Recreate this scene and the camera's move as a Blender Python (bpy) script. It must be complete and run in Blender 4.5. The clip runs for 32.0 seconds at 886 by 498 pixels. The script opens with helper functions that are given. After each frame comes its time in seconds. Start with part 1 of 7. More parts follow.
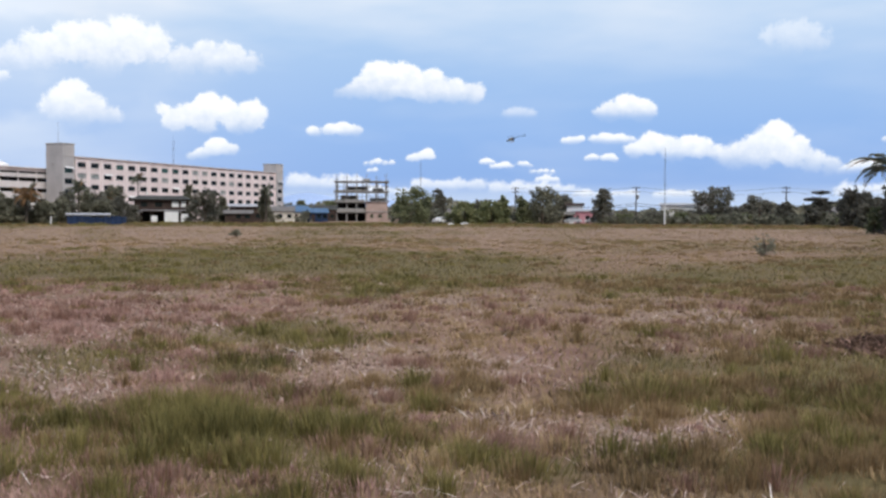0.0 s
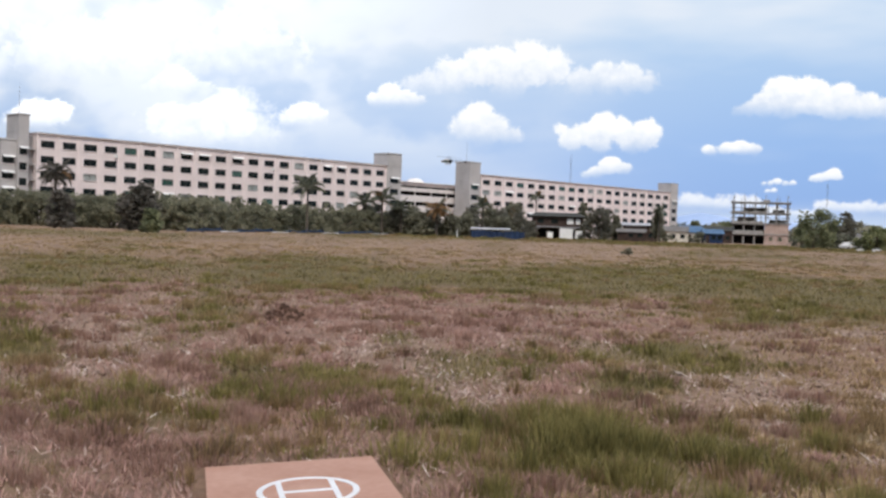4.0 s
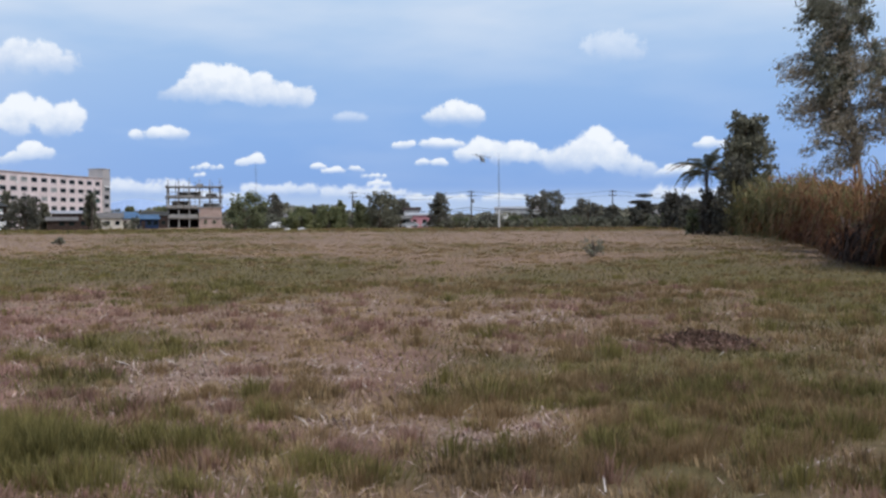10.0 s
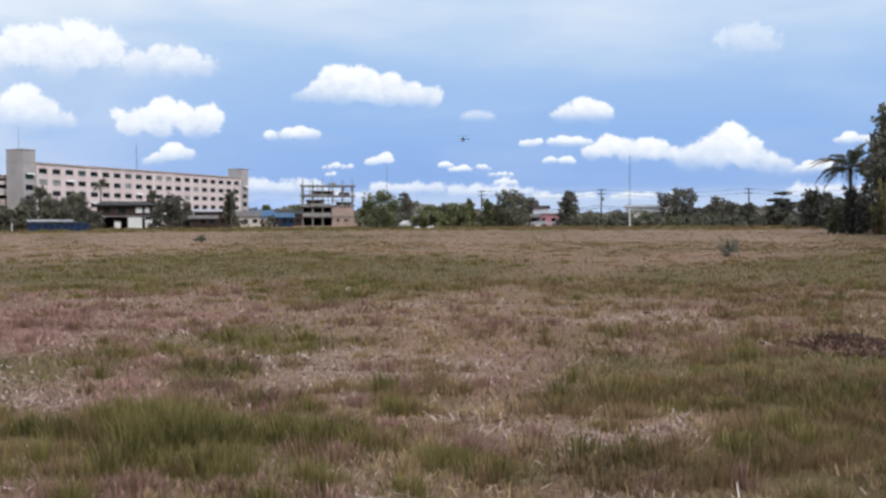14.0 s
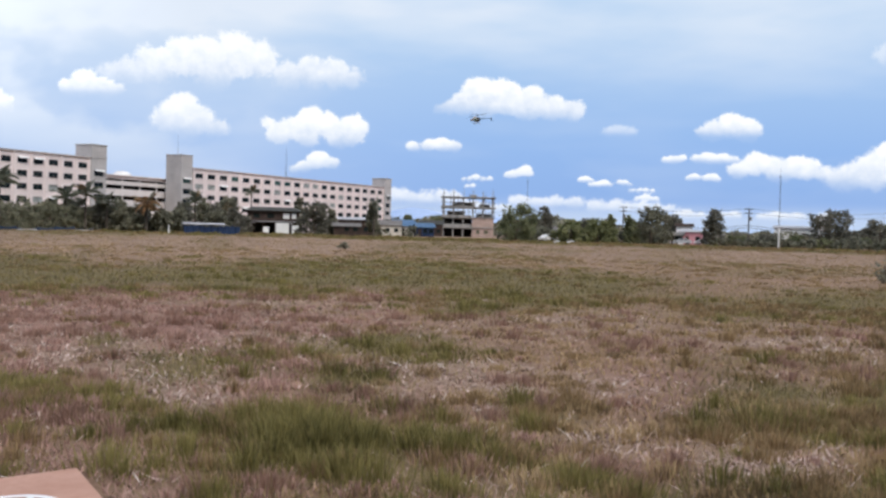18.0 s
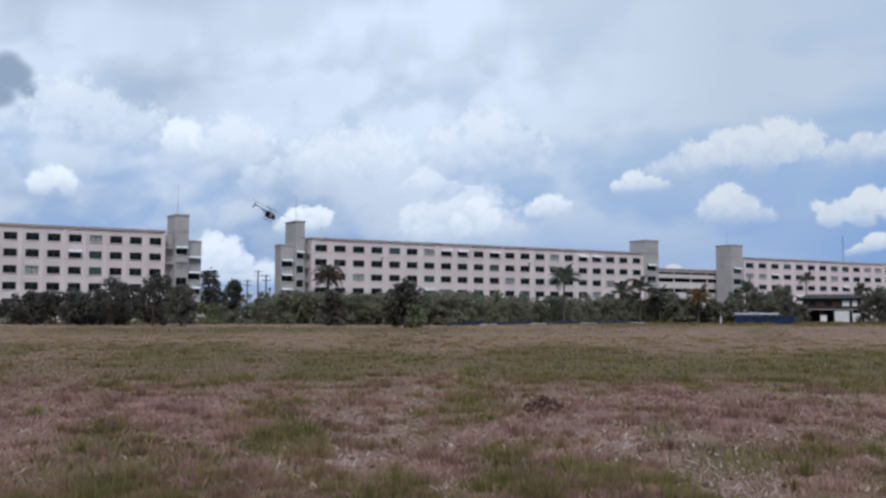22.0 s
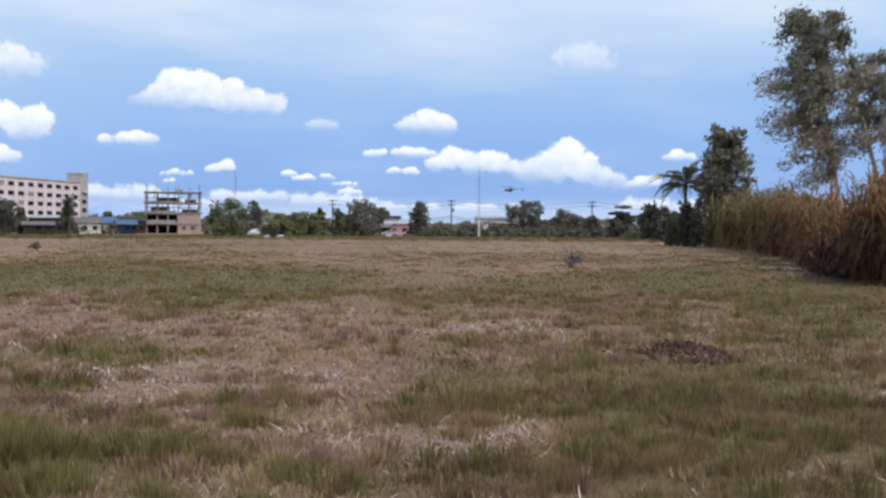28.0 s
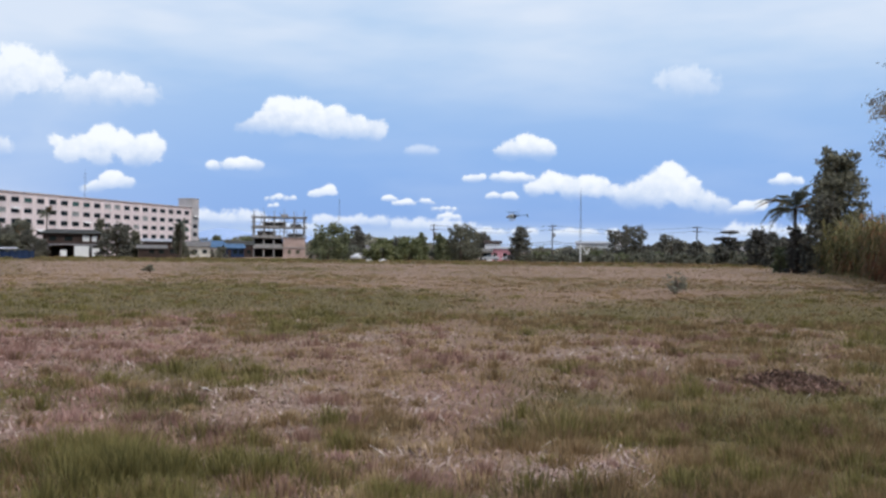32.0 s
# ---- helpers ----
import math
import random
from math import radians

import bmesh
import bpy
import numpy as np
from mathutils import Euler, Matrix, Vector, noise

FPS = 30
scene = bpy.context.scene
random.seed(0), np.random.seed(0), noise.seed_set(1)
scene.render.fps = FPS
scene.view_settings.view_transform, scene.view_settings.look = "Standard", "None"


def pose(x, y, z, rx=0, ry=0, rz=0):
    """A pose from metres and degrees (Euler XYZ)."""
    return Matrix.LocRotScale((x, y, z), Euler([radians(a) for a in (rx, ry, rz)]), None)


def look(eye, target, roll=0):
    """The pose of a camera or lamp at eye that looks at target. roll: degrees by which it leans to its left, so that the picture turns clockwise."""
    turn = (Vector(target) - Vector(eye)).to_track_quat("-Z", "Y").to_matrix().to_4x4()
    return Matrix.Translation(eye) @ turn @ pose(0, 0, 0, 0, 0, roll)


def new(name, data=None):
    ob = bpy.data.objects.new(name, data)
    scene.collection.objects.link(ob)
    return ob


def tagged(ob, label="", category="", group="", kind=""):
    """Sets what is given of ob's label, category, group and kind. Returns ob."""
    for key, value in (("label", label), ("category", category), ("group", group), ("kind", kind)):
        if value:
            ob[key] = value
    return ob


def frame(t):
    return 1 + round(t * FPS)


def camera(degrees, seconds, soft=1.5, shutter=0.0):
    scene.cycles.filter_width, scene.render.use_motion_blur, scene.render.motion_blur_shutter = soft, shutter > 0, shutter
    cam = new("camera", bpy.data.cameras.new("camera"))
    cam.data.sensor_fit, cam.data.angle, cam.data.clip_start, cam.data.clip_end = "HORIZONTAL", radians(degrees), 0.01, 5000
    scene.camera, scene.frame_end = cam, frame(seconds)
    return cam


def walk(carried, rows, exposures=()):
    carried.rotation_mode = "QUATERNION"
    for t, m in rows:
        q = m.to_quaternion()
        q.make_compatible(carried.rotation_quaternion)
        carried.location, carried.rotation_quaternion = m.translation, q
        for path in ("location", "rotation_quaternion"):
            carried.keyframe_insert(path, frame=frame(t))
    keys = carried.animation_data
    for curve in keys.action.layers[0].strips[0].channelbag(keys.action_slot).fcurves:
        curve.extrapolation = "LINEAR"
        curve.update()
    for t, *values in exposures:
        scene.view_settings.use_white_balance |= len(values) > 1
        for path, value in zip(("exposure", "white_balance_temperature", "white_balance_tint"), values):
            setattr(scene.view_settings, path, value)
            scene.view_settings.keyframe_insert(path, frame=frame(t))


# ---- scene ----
# One field seen from one spot: x to the east, y ahead, z up; az is the bearing from +y towards +x.
EYE = 1.6


def polar(az, dist, z=0.0):
    return Vector((dist * math.sin(radians(az)), dist * math.cos(radians(az)), z))


# the hand sways a little as the body turns: seconds, metres east, metres north
SWAY = np.array([(0, 0, 0), (4.5, 0, 0), (7, -0.04, 0.09), (7.7, -0.08, 0.06), (8.3, -0.03, 0.05), (9.5, 0, 0.02), (13, 0, 0), (18, 0, 0.05), (20, 0.02, 0.03), (32, 0, 0)])


def aim(t, az, el, roll):
    x, y = (float(np.interp(t, SWAY[:, 0], SWAY[:, k])) for k in (1, 2))
    return pose(x, y, EYE, 90 + el, 0, -az) @ pose(0, 0, 0, 0, 0, roll)


cam = camera(48.34, 32.0, soft=2.6, shutter=0.2)
TURNS = [
    (0, 22.46, -1.89, 0.25), (0.5, 19.75, -1.76, 0.79), (1, 16.98, -1.66, 1.12), (1.5, 14.25, -1.61, 1.37),
    (2, 11.44, -1.55, 1.55), (2.5, 8.63, -1.47, 1.73), (3, 5.77, -1.40, 1.94), (3.5, 2.92, -1.35, 2.07),
    (4, 0.0, -1.23, 1.97), (4.5, -2.89, -1.09, 2.25), (5.5, -6.4, -0.72, 2.95), (6.5, -7.08, -0.37, 3.56),
    (7, -6.65, -0.19, 3.83), (7.5, -2.43, 0.14, 3.78), (8, 7.03, 0.31, 3.30), (8.5, 18.04, -0.01, 2.05),
    (9, 26.52, -0.70, 0.86), (9.5, 30.81, -1.33, -0.02), (10, 31.85, -1.63, -0.29), (10.5, 32.08, -1.78, -0.30),
    (11, 31.70, -1.90, -0.35), (11.5, 30.72, -2.04, -0.41), (12, 29.40, -2.12, -0.54), (12.5, 28.18, -2.08, -0.58)]
TURNS += [
    (13, 26.92, -1.99, -0.56), (13.5, 25.60, -1.86, -0.51), (14, 24.39, -1.69, -0.24), (14.5, 23.17, -1.54, 0.07),
    (15, 22.17, -1.41, 0.30), (15.5, 21.23, -1.31, 0.71), (16.5, 19.2, -1.2, 1.3), (17.5, 17.39, -1.12, 1.67),
    (18, 16.35, -1.04, 1.59), (18.5, 14.76, -0.82, 1.32), (19, 10.75, -0.44, 0.81), (19.5, 4.07, 0.30, 0.05),
    (20, -4.26, 1.39, -0.80), (20.5, -11.42, 2.38, -0.75), (21, -15.20, 3.00, -0.24), (21.5, -15.76, 3.47, 0.06),
    (22, -14.90, 3.74, 0.18), (22.5, -12.93, 3.50, 0.03), (23, -9.79, 2.69, 0.03)]
TURNS += [
    (23.5, -5.64, 1.78, -0.14), (24, -0.57, 1.03, -0.32), (24.5, 4.58, 0.50, -0.40), (25, 9.69, 0.19, -0.28),
    (25.5, 14.83, -0.01, -0.2), (26, 19.95, -0.01, 0.15), (26.5, 24.58, -0.09, 0.23), (27.5, 31.2, -0.75, 0.35),
    (28.5, 33.69, -1.26, 0.42), (29, 33.61, -1.20, 0.46), (29.5, 33.27, -1.06, 0.43), (30, 32.67, -0.84, 0.41),
    (30.5, 31.81, -0.57, 0.39), (31, 30.72, -0.26, 0.43), (31.5, 29.36, 0.09, 0.60), (32, 27.18, 0.28, 0.66)]
walk(cam, [(t, aim(t, az, el, roll)) for t, az, el, roll in TURNS],
     exposures=[(0, -0.105, 6250, 10), (4, -0.085, 6430, 10), (7.5, -0.315, 6180, 10), (8.4, -0.355, 6050, 10), (9.2, -0.435, 5850, 9), (10.3, -0.225, 6050, 10), (13, -0.155, 6180, 10), (18, -0.11, 6280, 10), (19, -0.15, 6300, 10), (20, -0.29, 6300, 10),
                (21.5, -0.555, 5830, 9), (23, -0.615, 5650, 7), (24, -0.475, 5800, 7), (25, -0.525, 5650, 6), (26, -0.495, 5580, 6), (28.5, -0.105, 6130, 10), (31, -0.105, 6180, 10), (32, -0.195, 6030, 10)])

# ---- light: a bright, mostly clouded noon sky ----
SUN_EL, SUN_AZ = 52, 168
world = bpy.data.worlds.new("sky")
scene.world = world
world.use_nodes = True
wn = world.node_tree.nodes
sky = wn.new("ShaderNodeTexSky")
sky.sky_type, sky.sun_disc = "NISHITA", False
sky.sun_elevation, sky.sun_rotation = radians(SUN_EL), radians(SUN_AZ)
sky.air_density, sky.dust_density = 1.0, 2.5
world.node_tree.links.new(sky.outputs["Color"], wn["Background"].inputs["Color"])
wn["Background"].inputs["Strength"].default_value = 0.13
sun = new("sun", bpy.data.lights.new("sun", "SUN"))
sun.data.energy, sun.data.angle, sun.data.color = 2.35, radians(16), (1.0, 0.962, 0.91)
sun.matrix_world = look(polar(SUN_AZ, 100 * math.cos(radians(SUN_EL)), 100 * math.sin(radians(SUN_EL))), (0, 0, 0))
scene.view_settings.exposure = 0.0

# ---- materials ----


def mat(name, a, b, rough=0.8, scale=3.0, bump=0.0, metal=0.0, third=None, island=0.0, obj_random=0.0, fine=None):
    """Two colours in a coarse and a fine noise, grime in a third, in metres."""
    m = bpy.data.materials.new(name)
    m.use_nodes = True
    nt = m.node_tree
    n, link = nt.nodes, nt.links.new
    bsdf = n["Principled BSDF"]
    bsdf.inputs["Roughness"].default_value, bsdf.inputs["Metallic"].default_value = rough, metal
    bsdf.inputs["Specular IOR Level"].default_value = 0.25
    co = n.new("ShaderNodeTexCoord")
    big, small = n.new("ShaderNodeTexNoise"), n.new("ShaderNodeTexNoise")
    big.inputs["Scale"].default_value, big.inputs["Detail"].default_value = scale, 6
    small.inputs["Scale"].default_value, small.inputs["Detail"].default_value = fine or scale * 9, 4
    for k in (big, small):
        link(co.outputs["Object"], k.inputs["Vector"])
    add = n.new("ShaderNodeMath")
    add.operation = "MULTIPLY_ADD"
    add.inputs[1].default_value = 0.45
    link(small.outputs["Fac"], add.inputs[0])
    link(big.outputs["Fac"], add.inputs[2])
    ramp = n.new("ShaderNodeValToRGB")
    ramp.color_ramp.elements[0].position, ramp.color_ramp.elements[1].position = 0.52, 0.92
    ramp.color_ramp.elements[0].color, ramp.color_ramp.elements[1].color = (*a, 1), (*b, 1)
    if third:
        e = ramp.color_ramp.elements.new(0.42)
        e.color = (*third, 1)
    fac = add.outputs[0]
    for amount, node, out in ((island, "ShaderNodeNewGeometry", "Random Per Island"), (obj_random, "ShaderNodeObjectInfo", "Random")):
        if amount:
            r = n.new(node)
            k = n.new("ShaderNodeMath")
            k.operation = "MULTIPLY_ADD"
            k.inputs[1].default_value = amount
            link(r.outputs[out], k.inputs[0])
            shift = n.new("ShaderNodeMath")
            shift.operation = "SUBTRACT"
            shift.inputs[1].default_value = amount / 2
            link(fac, shift.inputs[0])
            link(shift.outputs[0], k.inputs[2])
            fac = k.outputs[0]
    link(fac, ramp.inputs["Fac"])
    link(ramp.outputs["Color"], bsdf.inputs["Base Color"])
    if bump:
        bp = n.new("ShaderNodeBump")
        bp.inputs["Strength"].default_value, bp.inputs["Distance"].default_value = bump, 0.02
        link(small.outputs["Fac"], bp.inputs["Height"])
        link(bp.outputs["Normal"], bsdf.inputs["Normal"])
    return m


def leafy(name, a, b, third=None, scale=0.6, island=0.5):
    """Leaves that let some light through."""
    m = mat(name, a, b, 0.6, scale, island=island, third=third, obj_random=0.12)
    n, link = m.node_tree.nodes, m.node_tree.links.new
    ramp = [k for k in n if k.type == "VALTORGB"][0]
    thin, both = n.new("ShaderNodeBsdfTranslucent"), n.new("ShaderNodeMixShader")
    both.inputs[0].default_value = 0.5
    link(ramp.outputs["Color"], thin.inputs["Color"])
    link(n["Principled BSDF"].outputs[0], both.inputs[1])
    link(thin.outputs[0], both.inputs[2])
    link(both.outputs[0], n["Material Output"].inputs["Surface"])
    return m


PINK = mat("pink_render", (0.68, 0.59, 0.57), (0.79, 0.695, 0.675), 0.85, 0.25, 0.1, third=(0.55, 0.47, 0.45))
GREY = mat("weathered_grey_render", (0.385, 0.365, 0.355), (0.475, 0.45, 0.44), 0.9, 0.3, 0.15, third=(0.24, 0.22, 0.2))
PARAPET = mat("grey_parapet", (0.42, 0.40, 0.41), (0.56, 0.54, 0.55), 0.85, 0.5)
WHITE = mat("white_paint", (0.68, 0.68, 0.66), (0.8, 0.8, 0.78), 0.7, 1.0, third=(0.5, 0.48, 0.44))
GLASS = mat("dark_window_glass", (0.006, 0.010, 0.011), (0.018, 0.026, 0.026), 0.15, 0.8, obj_random=0.25)
SASH = mat("dark_metal_sash", (0.03, 0.033, 0.033), (0.06, 0.06, 0.06), 0.6, 3.0)
GLASS.node_tree.nodes["Principled BSDF"].inputs["Specular IOR Level"].default_value = 0.12
GREENGLASS = mat("green_window_glass", (0.02, 0.06, 0.05), (0.06, 0.12, 0.1), 0.15, 0.8, obj_random=0.5)
CURTAIN = mat("pale_curtained_glass", (0.25, 0.27, 0.26), (0.4, 0.42, 0.4), 0.4, 2.0)
CONCRETE = mat("raw_concrete", (0.23, 0.22, 0.205), (0.36, 0.345, 0.32), 0.9, 0.6, 0.2, third=(0.14, 0.13, 0.12))
BRICK = mat("red_hollow_block", (0.34, 0.25, 0.21), (0.45, 0.34, 0.29), 0.9, 0.8, 0.2, third=(0.24, 0.17, 0.14))
DARKWOOD = mat("dark_brown_boards", (0.032, 0.021, 0.017), (0.065, 0.043, 0.034), 0.9, 1.0, third=(0.018, 0.013, 0.01))
ROOFGREEN = mat("faded_green_roofing", (0.04, 0.042, 0.038), (0.085, 0.083, 0.075), 0.9, 0.8)
ROOFGREY = mat("rusty_grey_roofing", (0.13, 0.12, 0.11), (0.23, 0.215, 0.2), 0.7, 0.8, third=(0.1, 0.065, 0.05))
PALETIN = mat("pale_tin_roofing", (0.34, 0.34, 0.36), (0.5, 0.5, 0.52), 0.6, 0.8, third=(0.2, 0.17, 0.15))
ROOFBLUE = mat("blue_sheet_roofing", (0.06, 0.125, 0.22), (0.12, 0.2, 0.32), 0.75, 0.8)
TARP = mat("dark_blue_tarpaulin", (0.012, 0.022, 0.052), (0.022, 0.04, 0.09), 0.9, 0.6, 0.1)
NET = mat("faded_blue_netting", (0.02, 0.04, 0.085), (0.045, 0.075, 0.13), 0.8, 1.5)
PALEWALL = mat("cream_wall_paint", (0.5, 0.46, 0.38), (0.62, 0.58, 0.5), 0.8, 0.8, third=(0.3, 0.27, 0.22))
PINKHOUSE = mat("bright_pink_paint", (0.52, 0.23, 0.27), (0.64, 0.34, 0.37), 0.7, 0.8)
# near-black colour that stands for the shade inside rooms and galleries
DARK = mat("interior_shade", (0.01, 0.01, 0.01), (0.03, 0.027, 0.024), 0.9, 1.0)
STEEL = mat("galvanised_steel", (0.28, 0.28, 0.28), (0.4, 0.4, 0.41), 0.5, 2.0, metal=0.6)
MASTGREY = mat("dull_mast_paint", (0.1, 0.1, 0.11), (0.17, 0.165, 0.17), 0.7, 2.0)
POLE = mat("tarred_pole_wood", (0.05, 0.04, 0.035), (0.11, 0.09, 0.08), 0.85, 1.0)
CARPAINT = mat("white_car_paint", (0.6, 0.6, 0.6), (0.72, 0.72, 0.72), 0.3, 1.0)
BLACKRUB = mat("black_rubber", (0.012, 0.012, 0.012), (0.03, 0.03, 0.03), 0.8, 4.0)
BARK = mat("grey_brown_bark", (0.10, 0.075, 0.055), (0.2, 0.16, 0.12), 0.9, 3.0, 0.3, third=(0.05, 0.04, 0.03))
PALMBARK = mat("dark_ringed_palm_bark", (0.07, 0.058, 0.046), (0.13, 0.108, 0.088), 0.9, 3.0, 0.3, third=(0.04, 0.033, 0.026))
PLY = mat("reddish_plywood", (0.43, 0.232, 0.162), (0.53, 0.315, 0.235), 0.7, 2.2, 0.08, third=(0.33, 0.18, 0.115), fine=26)
PAINT = mat("white_line_paint", (0.72, 0.72, 0.72), (0.84, 0.84, 0.84), 0.6, 6.0)
CARBON = mat("black_carbon_fibre", (0.01, 0.01, 0.012), (0.03, 0.03, 0.034), 0.35, 30)
SMOKED = mat("smoky_translucent_rotor_blade", (0.02, 0.02, 0.022), (0.045, 0.045, 0.05), 0.4, 30)
smoked_nodes, smoked_link = SMOKED.node_tree.nodes, SMOKED.node_tree.links.new
smoked_mix, smoked_clear = smoked_nodes.new("ShaderNodeMixShader"), smoked_nodes.new("ShaderNodeBsdfTransparent")
smoked_mix.inputs[0].default_value = 0.5
smoked_link(smoked_clear.outputs[0], smoked_mix.inputs[1])
smoked_link(smoked_nodes["Principled BSDF"].outputs[0], smoked_mix.inputs[2])
smoked_link(smoked_mix.outputs[0], smoked_nodes["Material Output"].inputs["Surface"])
CANOPY = mat("white_canopy_paint", (0.36, 0.36, 0.35), (0.48, 0.47, 0.46), 0.3, 8)
ORANGE = mat("orange_canopy_paint", (0.13, 0.09, 0.075), (0.2, 0.14, 0.115), 0.3, 8)
GREENPAINT = mat("green_canopy_paint", (0.025, 0.06, 0.045), (0.04, 0.09, 0.065), 0.3, 8)
LEAF = leafy("dark_tree_leaves", (0.162, 0.159, 0.112), (0.280, 0.269, 0.190), (0.101, 0.099, 0.069))
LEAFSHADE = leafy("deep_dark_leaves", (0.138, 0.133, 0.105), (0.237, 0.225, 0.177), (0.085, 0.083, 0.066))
LEAFDEEP = leafy("shaded_dark_leaves", (0.087, 0.084, 0.070), (0.161, 0.151, 0.126), (0.056, 0.053, 0.045))
LEAFMID = leafy("green_leaves", (0.178, 0.200, 0.108), (0.308, 0.313, 0.173), (0.103, 0.116, 0.065))
LEAFLIGHT = leafy("yellow_green_leaves", (0.215, 0.235, 0.11), (0.335, 0.34, 0.175), (0.125, 0.14, 0.065))
LEAFBROWN = leafy("dry_rust_leaves", (0.255, 0.135, 0.067), (0.40, 0.24, 0.13), (0.13, 0.07, 0.038))
LEAFOLIVE = leafy("olive_feathery_leaves", (0.17, 0.17, 0.12), (0.3, 0.285, 0.2), (0.1, 0.1, 0.07))
LEAFGREY = leafy("grey_green_leaves", (0.2, 0.205, 0.15), (0.34, 0.33, 0.25), (0.11, 0.115, 0.08))
FROND = leafy("palm_frond_leaves", (0.13, 0.145, 0.1), (0.24, 0.245, 0.18), (0.075, 0.085, 0.06))
LEAFHEDGE = leafy("dull_hedge_leaves", (0.205, 0.207, 0.14), (0.3, 0.29, 0.195), (0.14, 0.142, 0.098), island=0.3)
FRONDDARK = leafy("withered_dark_fronds", (0.115, 0.106, 0.086), (0.207, 0.190, 0.161), (0.063, 0.057, 0.046))
FRONDDRY = leafy("dry_orange_fronds", (0.25, 0.15, 0.075), (0.4, 0.245, 0.125), (0.1, 0.075, 0.045))

# ---- mesh helpers ----


def part(name, bm, material, parent=None, label=""):
    me = bpy.data.meshes.new(name)
    bm.to_mesh(me)
    bm.free()
    me.materials.append(material)
    ob = new(name, me)
    ob.parent = parent
    return tagged(ob, label)


def cloud_mesh(name, verts, faces, material, parent=None, label=""):
    me = bpy.data.meshes.new(name)
    me.from_pydata(verts.tolist() if hasattr(verts, "tolist") else verts, [], faces.tolist() if hasattr(faces, "tolist") else faces)
    me.materials.append(material)
    ob = new(name, me)
    ob.parent = parent
    return tagged(ob, label)


def shared(name, me, parent, m):
    ob = new(name, me)
    ob.parent = parent
    ob.matrix_basis = m
    return ob


def root(name, m, label, category, group=""):
    ob = new(name)
    ob.matrix_basis = m
    return tagged(ob, label, category, group)


def box(bm, x0, x1, y0, y1, z0, z1, bevel=0.0):
    vs = [bm.verts.new(p) for p in ((x0, y0, z0), (x1, y0, z0), (x1, y1, z0), (x0, y1, z0), (x0, y0, z1), (x1, y0, z1), (x1, y1, z1), (x0, y1, z1))]
    fs = [bm.faces.new([vs[i] for i in q]) for q in ((3, 2, 1, 0), (4, 5, 6, 7), (0, 1, 5, 4), (1, 2, 6, 5), (2, 3, 7, 6), (3, 0, 4, 7))]
    if bevel:
        es = list({e for f in fs for e in f.edges})
        bmesh.ops.bevel(bm, geom=es, offset=bevel, segments=1, affect="EDGES")
    return bm


def boxes(*dims):
    bm = bmesh.new()
    for d in dims:
        box(bm, *d)
    return bm


def tube(bm, pts, radii, segs=7, caps=True):
    rings = []
    pts = [Vector(p) for p in pts]
    for i, p in enumerate(pts):
        way = (pts[min(i + 1, len(pts) - 1)] - pts[max(i - 1, 0)]).normalized()
        u = way.orthogonal().normalized()
        v = way.cross(u)
        r = radii[i]
        rings.append([bm.verts.new(p + r * (math.cos(a) * u + math.sin(a) * v)) for a in (2 * math.pi * k / segs for k in range(segs))])
    for a, b in zip(rings, rings[1:]):
        # rings are matched to their nearest start so that the skin does not twist
        s = min(range(segs), key=lambda k: (b[k].co - a[0].co).length)
        for k in range(segs):
            bm.faces.new((a[k], a[(k + 1) % segs], b[(k + 1 + s) % segs], b[(k + s) % segs]))
    if caps:
        bm.faces.new(rings[0][::-1])
        bm.faces.new(rings[-1])
    return bm


def value_noise(x, y, seed=0):
    """Smooth lattice noise in 0..1 on arrays."""
    xi, yi = np.floor(x).astype(np.int64), np.floor(y).astype(np.int64)
    fx, fy = x - xi, y - yi
    fx, fy = fx * fx * (3 - 2 * fx), fy * fy * (3 - 2 * fy)

    def h(a, b):
        n = (a * 374761393 + b * 668265263 + seed * 1442695041) & 0x7FFFFFFF
        n = ((n ^ (n >> 13)) * 1274126177) & 0x7FFFFFFF
        return ((n ^ (n >> 16)) & 0xFFFF) / 65535.0

    return (h(xi, yi) * (1 - fx) + h(xi + 1, yi) * fx) * (1 - fy) + (h(xi, yi + 1) * (1 - fx) + h(xi + 1, yi + 1) * fx) * fy


def fbm(x, y, octaves=4, seed=0):
    total, amp, norm = 0.0, 1.0, 0.0
    for o in range(octaves):
        total = total + amp * value_noise(x * 2 ** o, y * 2 ** o, seed + o)
        norm += amp
        amp *= 0.5
    return total / norm

# ---- sky backdrop: a far screen with cumulus rows and a high veil ----
# heaps of cloud: bearing and height of the base, its slope, then lobes of (bearing, height, radius) in degrees
HEAPS_EAST = []
HEAPS_EAST.append((20.22, 6.68, -0.054, [(18.46, 7.93, 1.0), (19.72, 7.79, 1.07), (17.51, 7.38, 0.68), (16.63, 7.18, 0.4), (16.05, 7.02, 0.28), (21.3, 7.47, 0.95), (22.58, 7.19, 0.7), (23.71, 7.1, 0.64), (18.76, 7.31, 0.78)]))
HEAPS_EAST.append((15.84, 4.63, 0.029, [(14.62, 4.84, 0.34), (15.45, 4.91, 0.37), (16.29, 4.98, 0.46), (17.0, 4.9, 0.37)]))
HEAPS_EAST.append((9.04, 4.65, 0.02, [(8.65, 6.09, 0.74), (9.65, 5.82, 0.75), (7.79, 5.68, 0.73), (6.94, 5.36, 0.61), (11.1, 5.7, 0.82), (6.21, 5.84, 0.27), (10.51, 5.36, 0.82), (8.49, 5.31, 0.71)]))
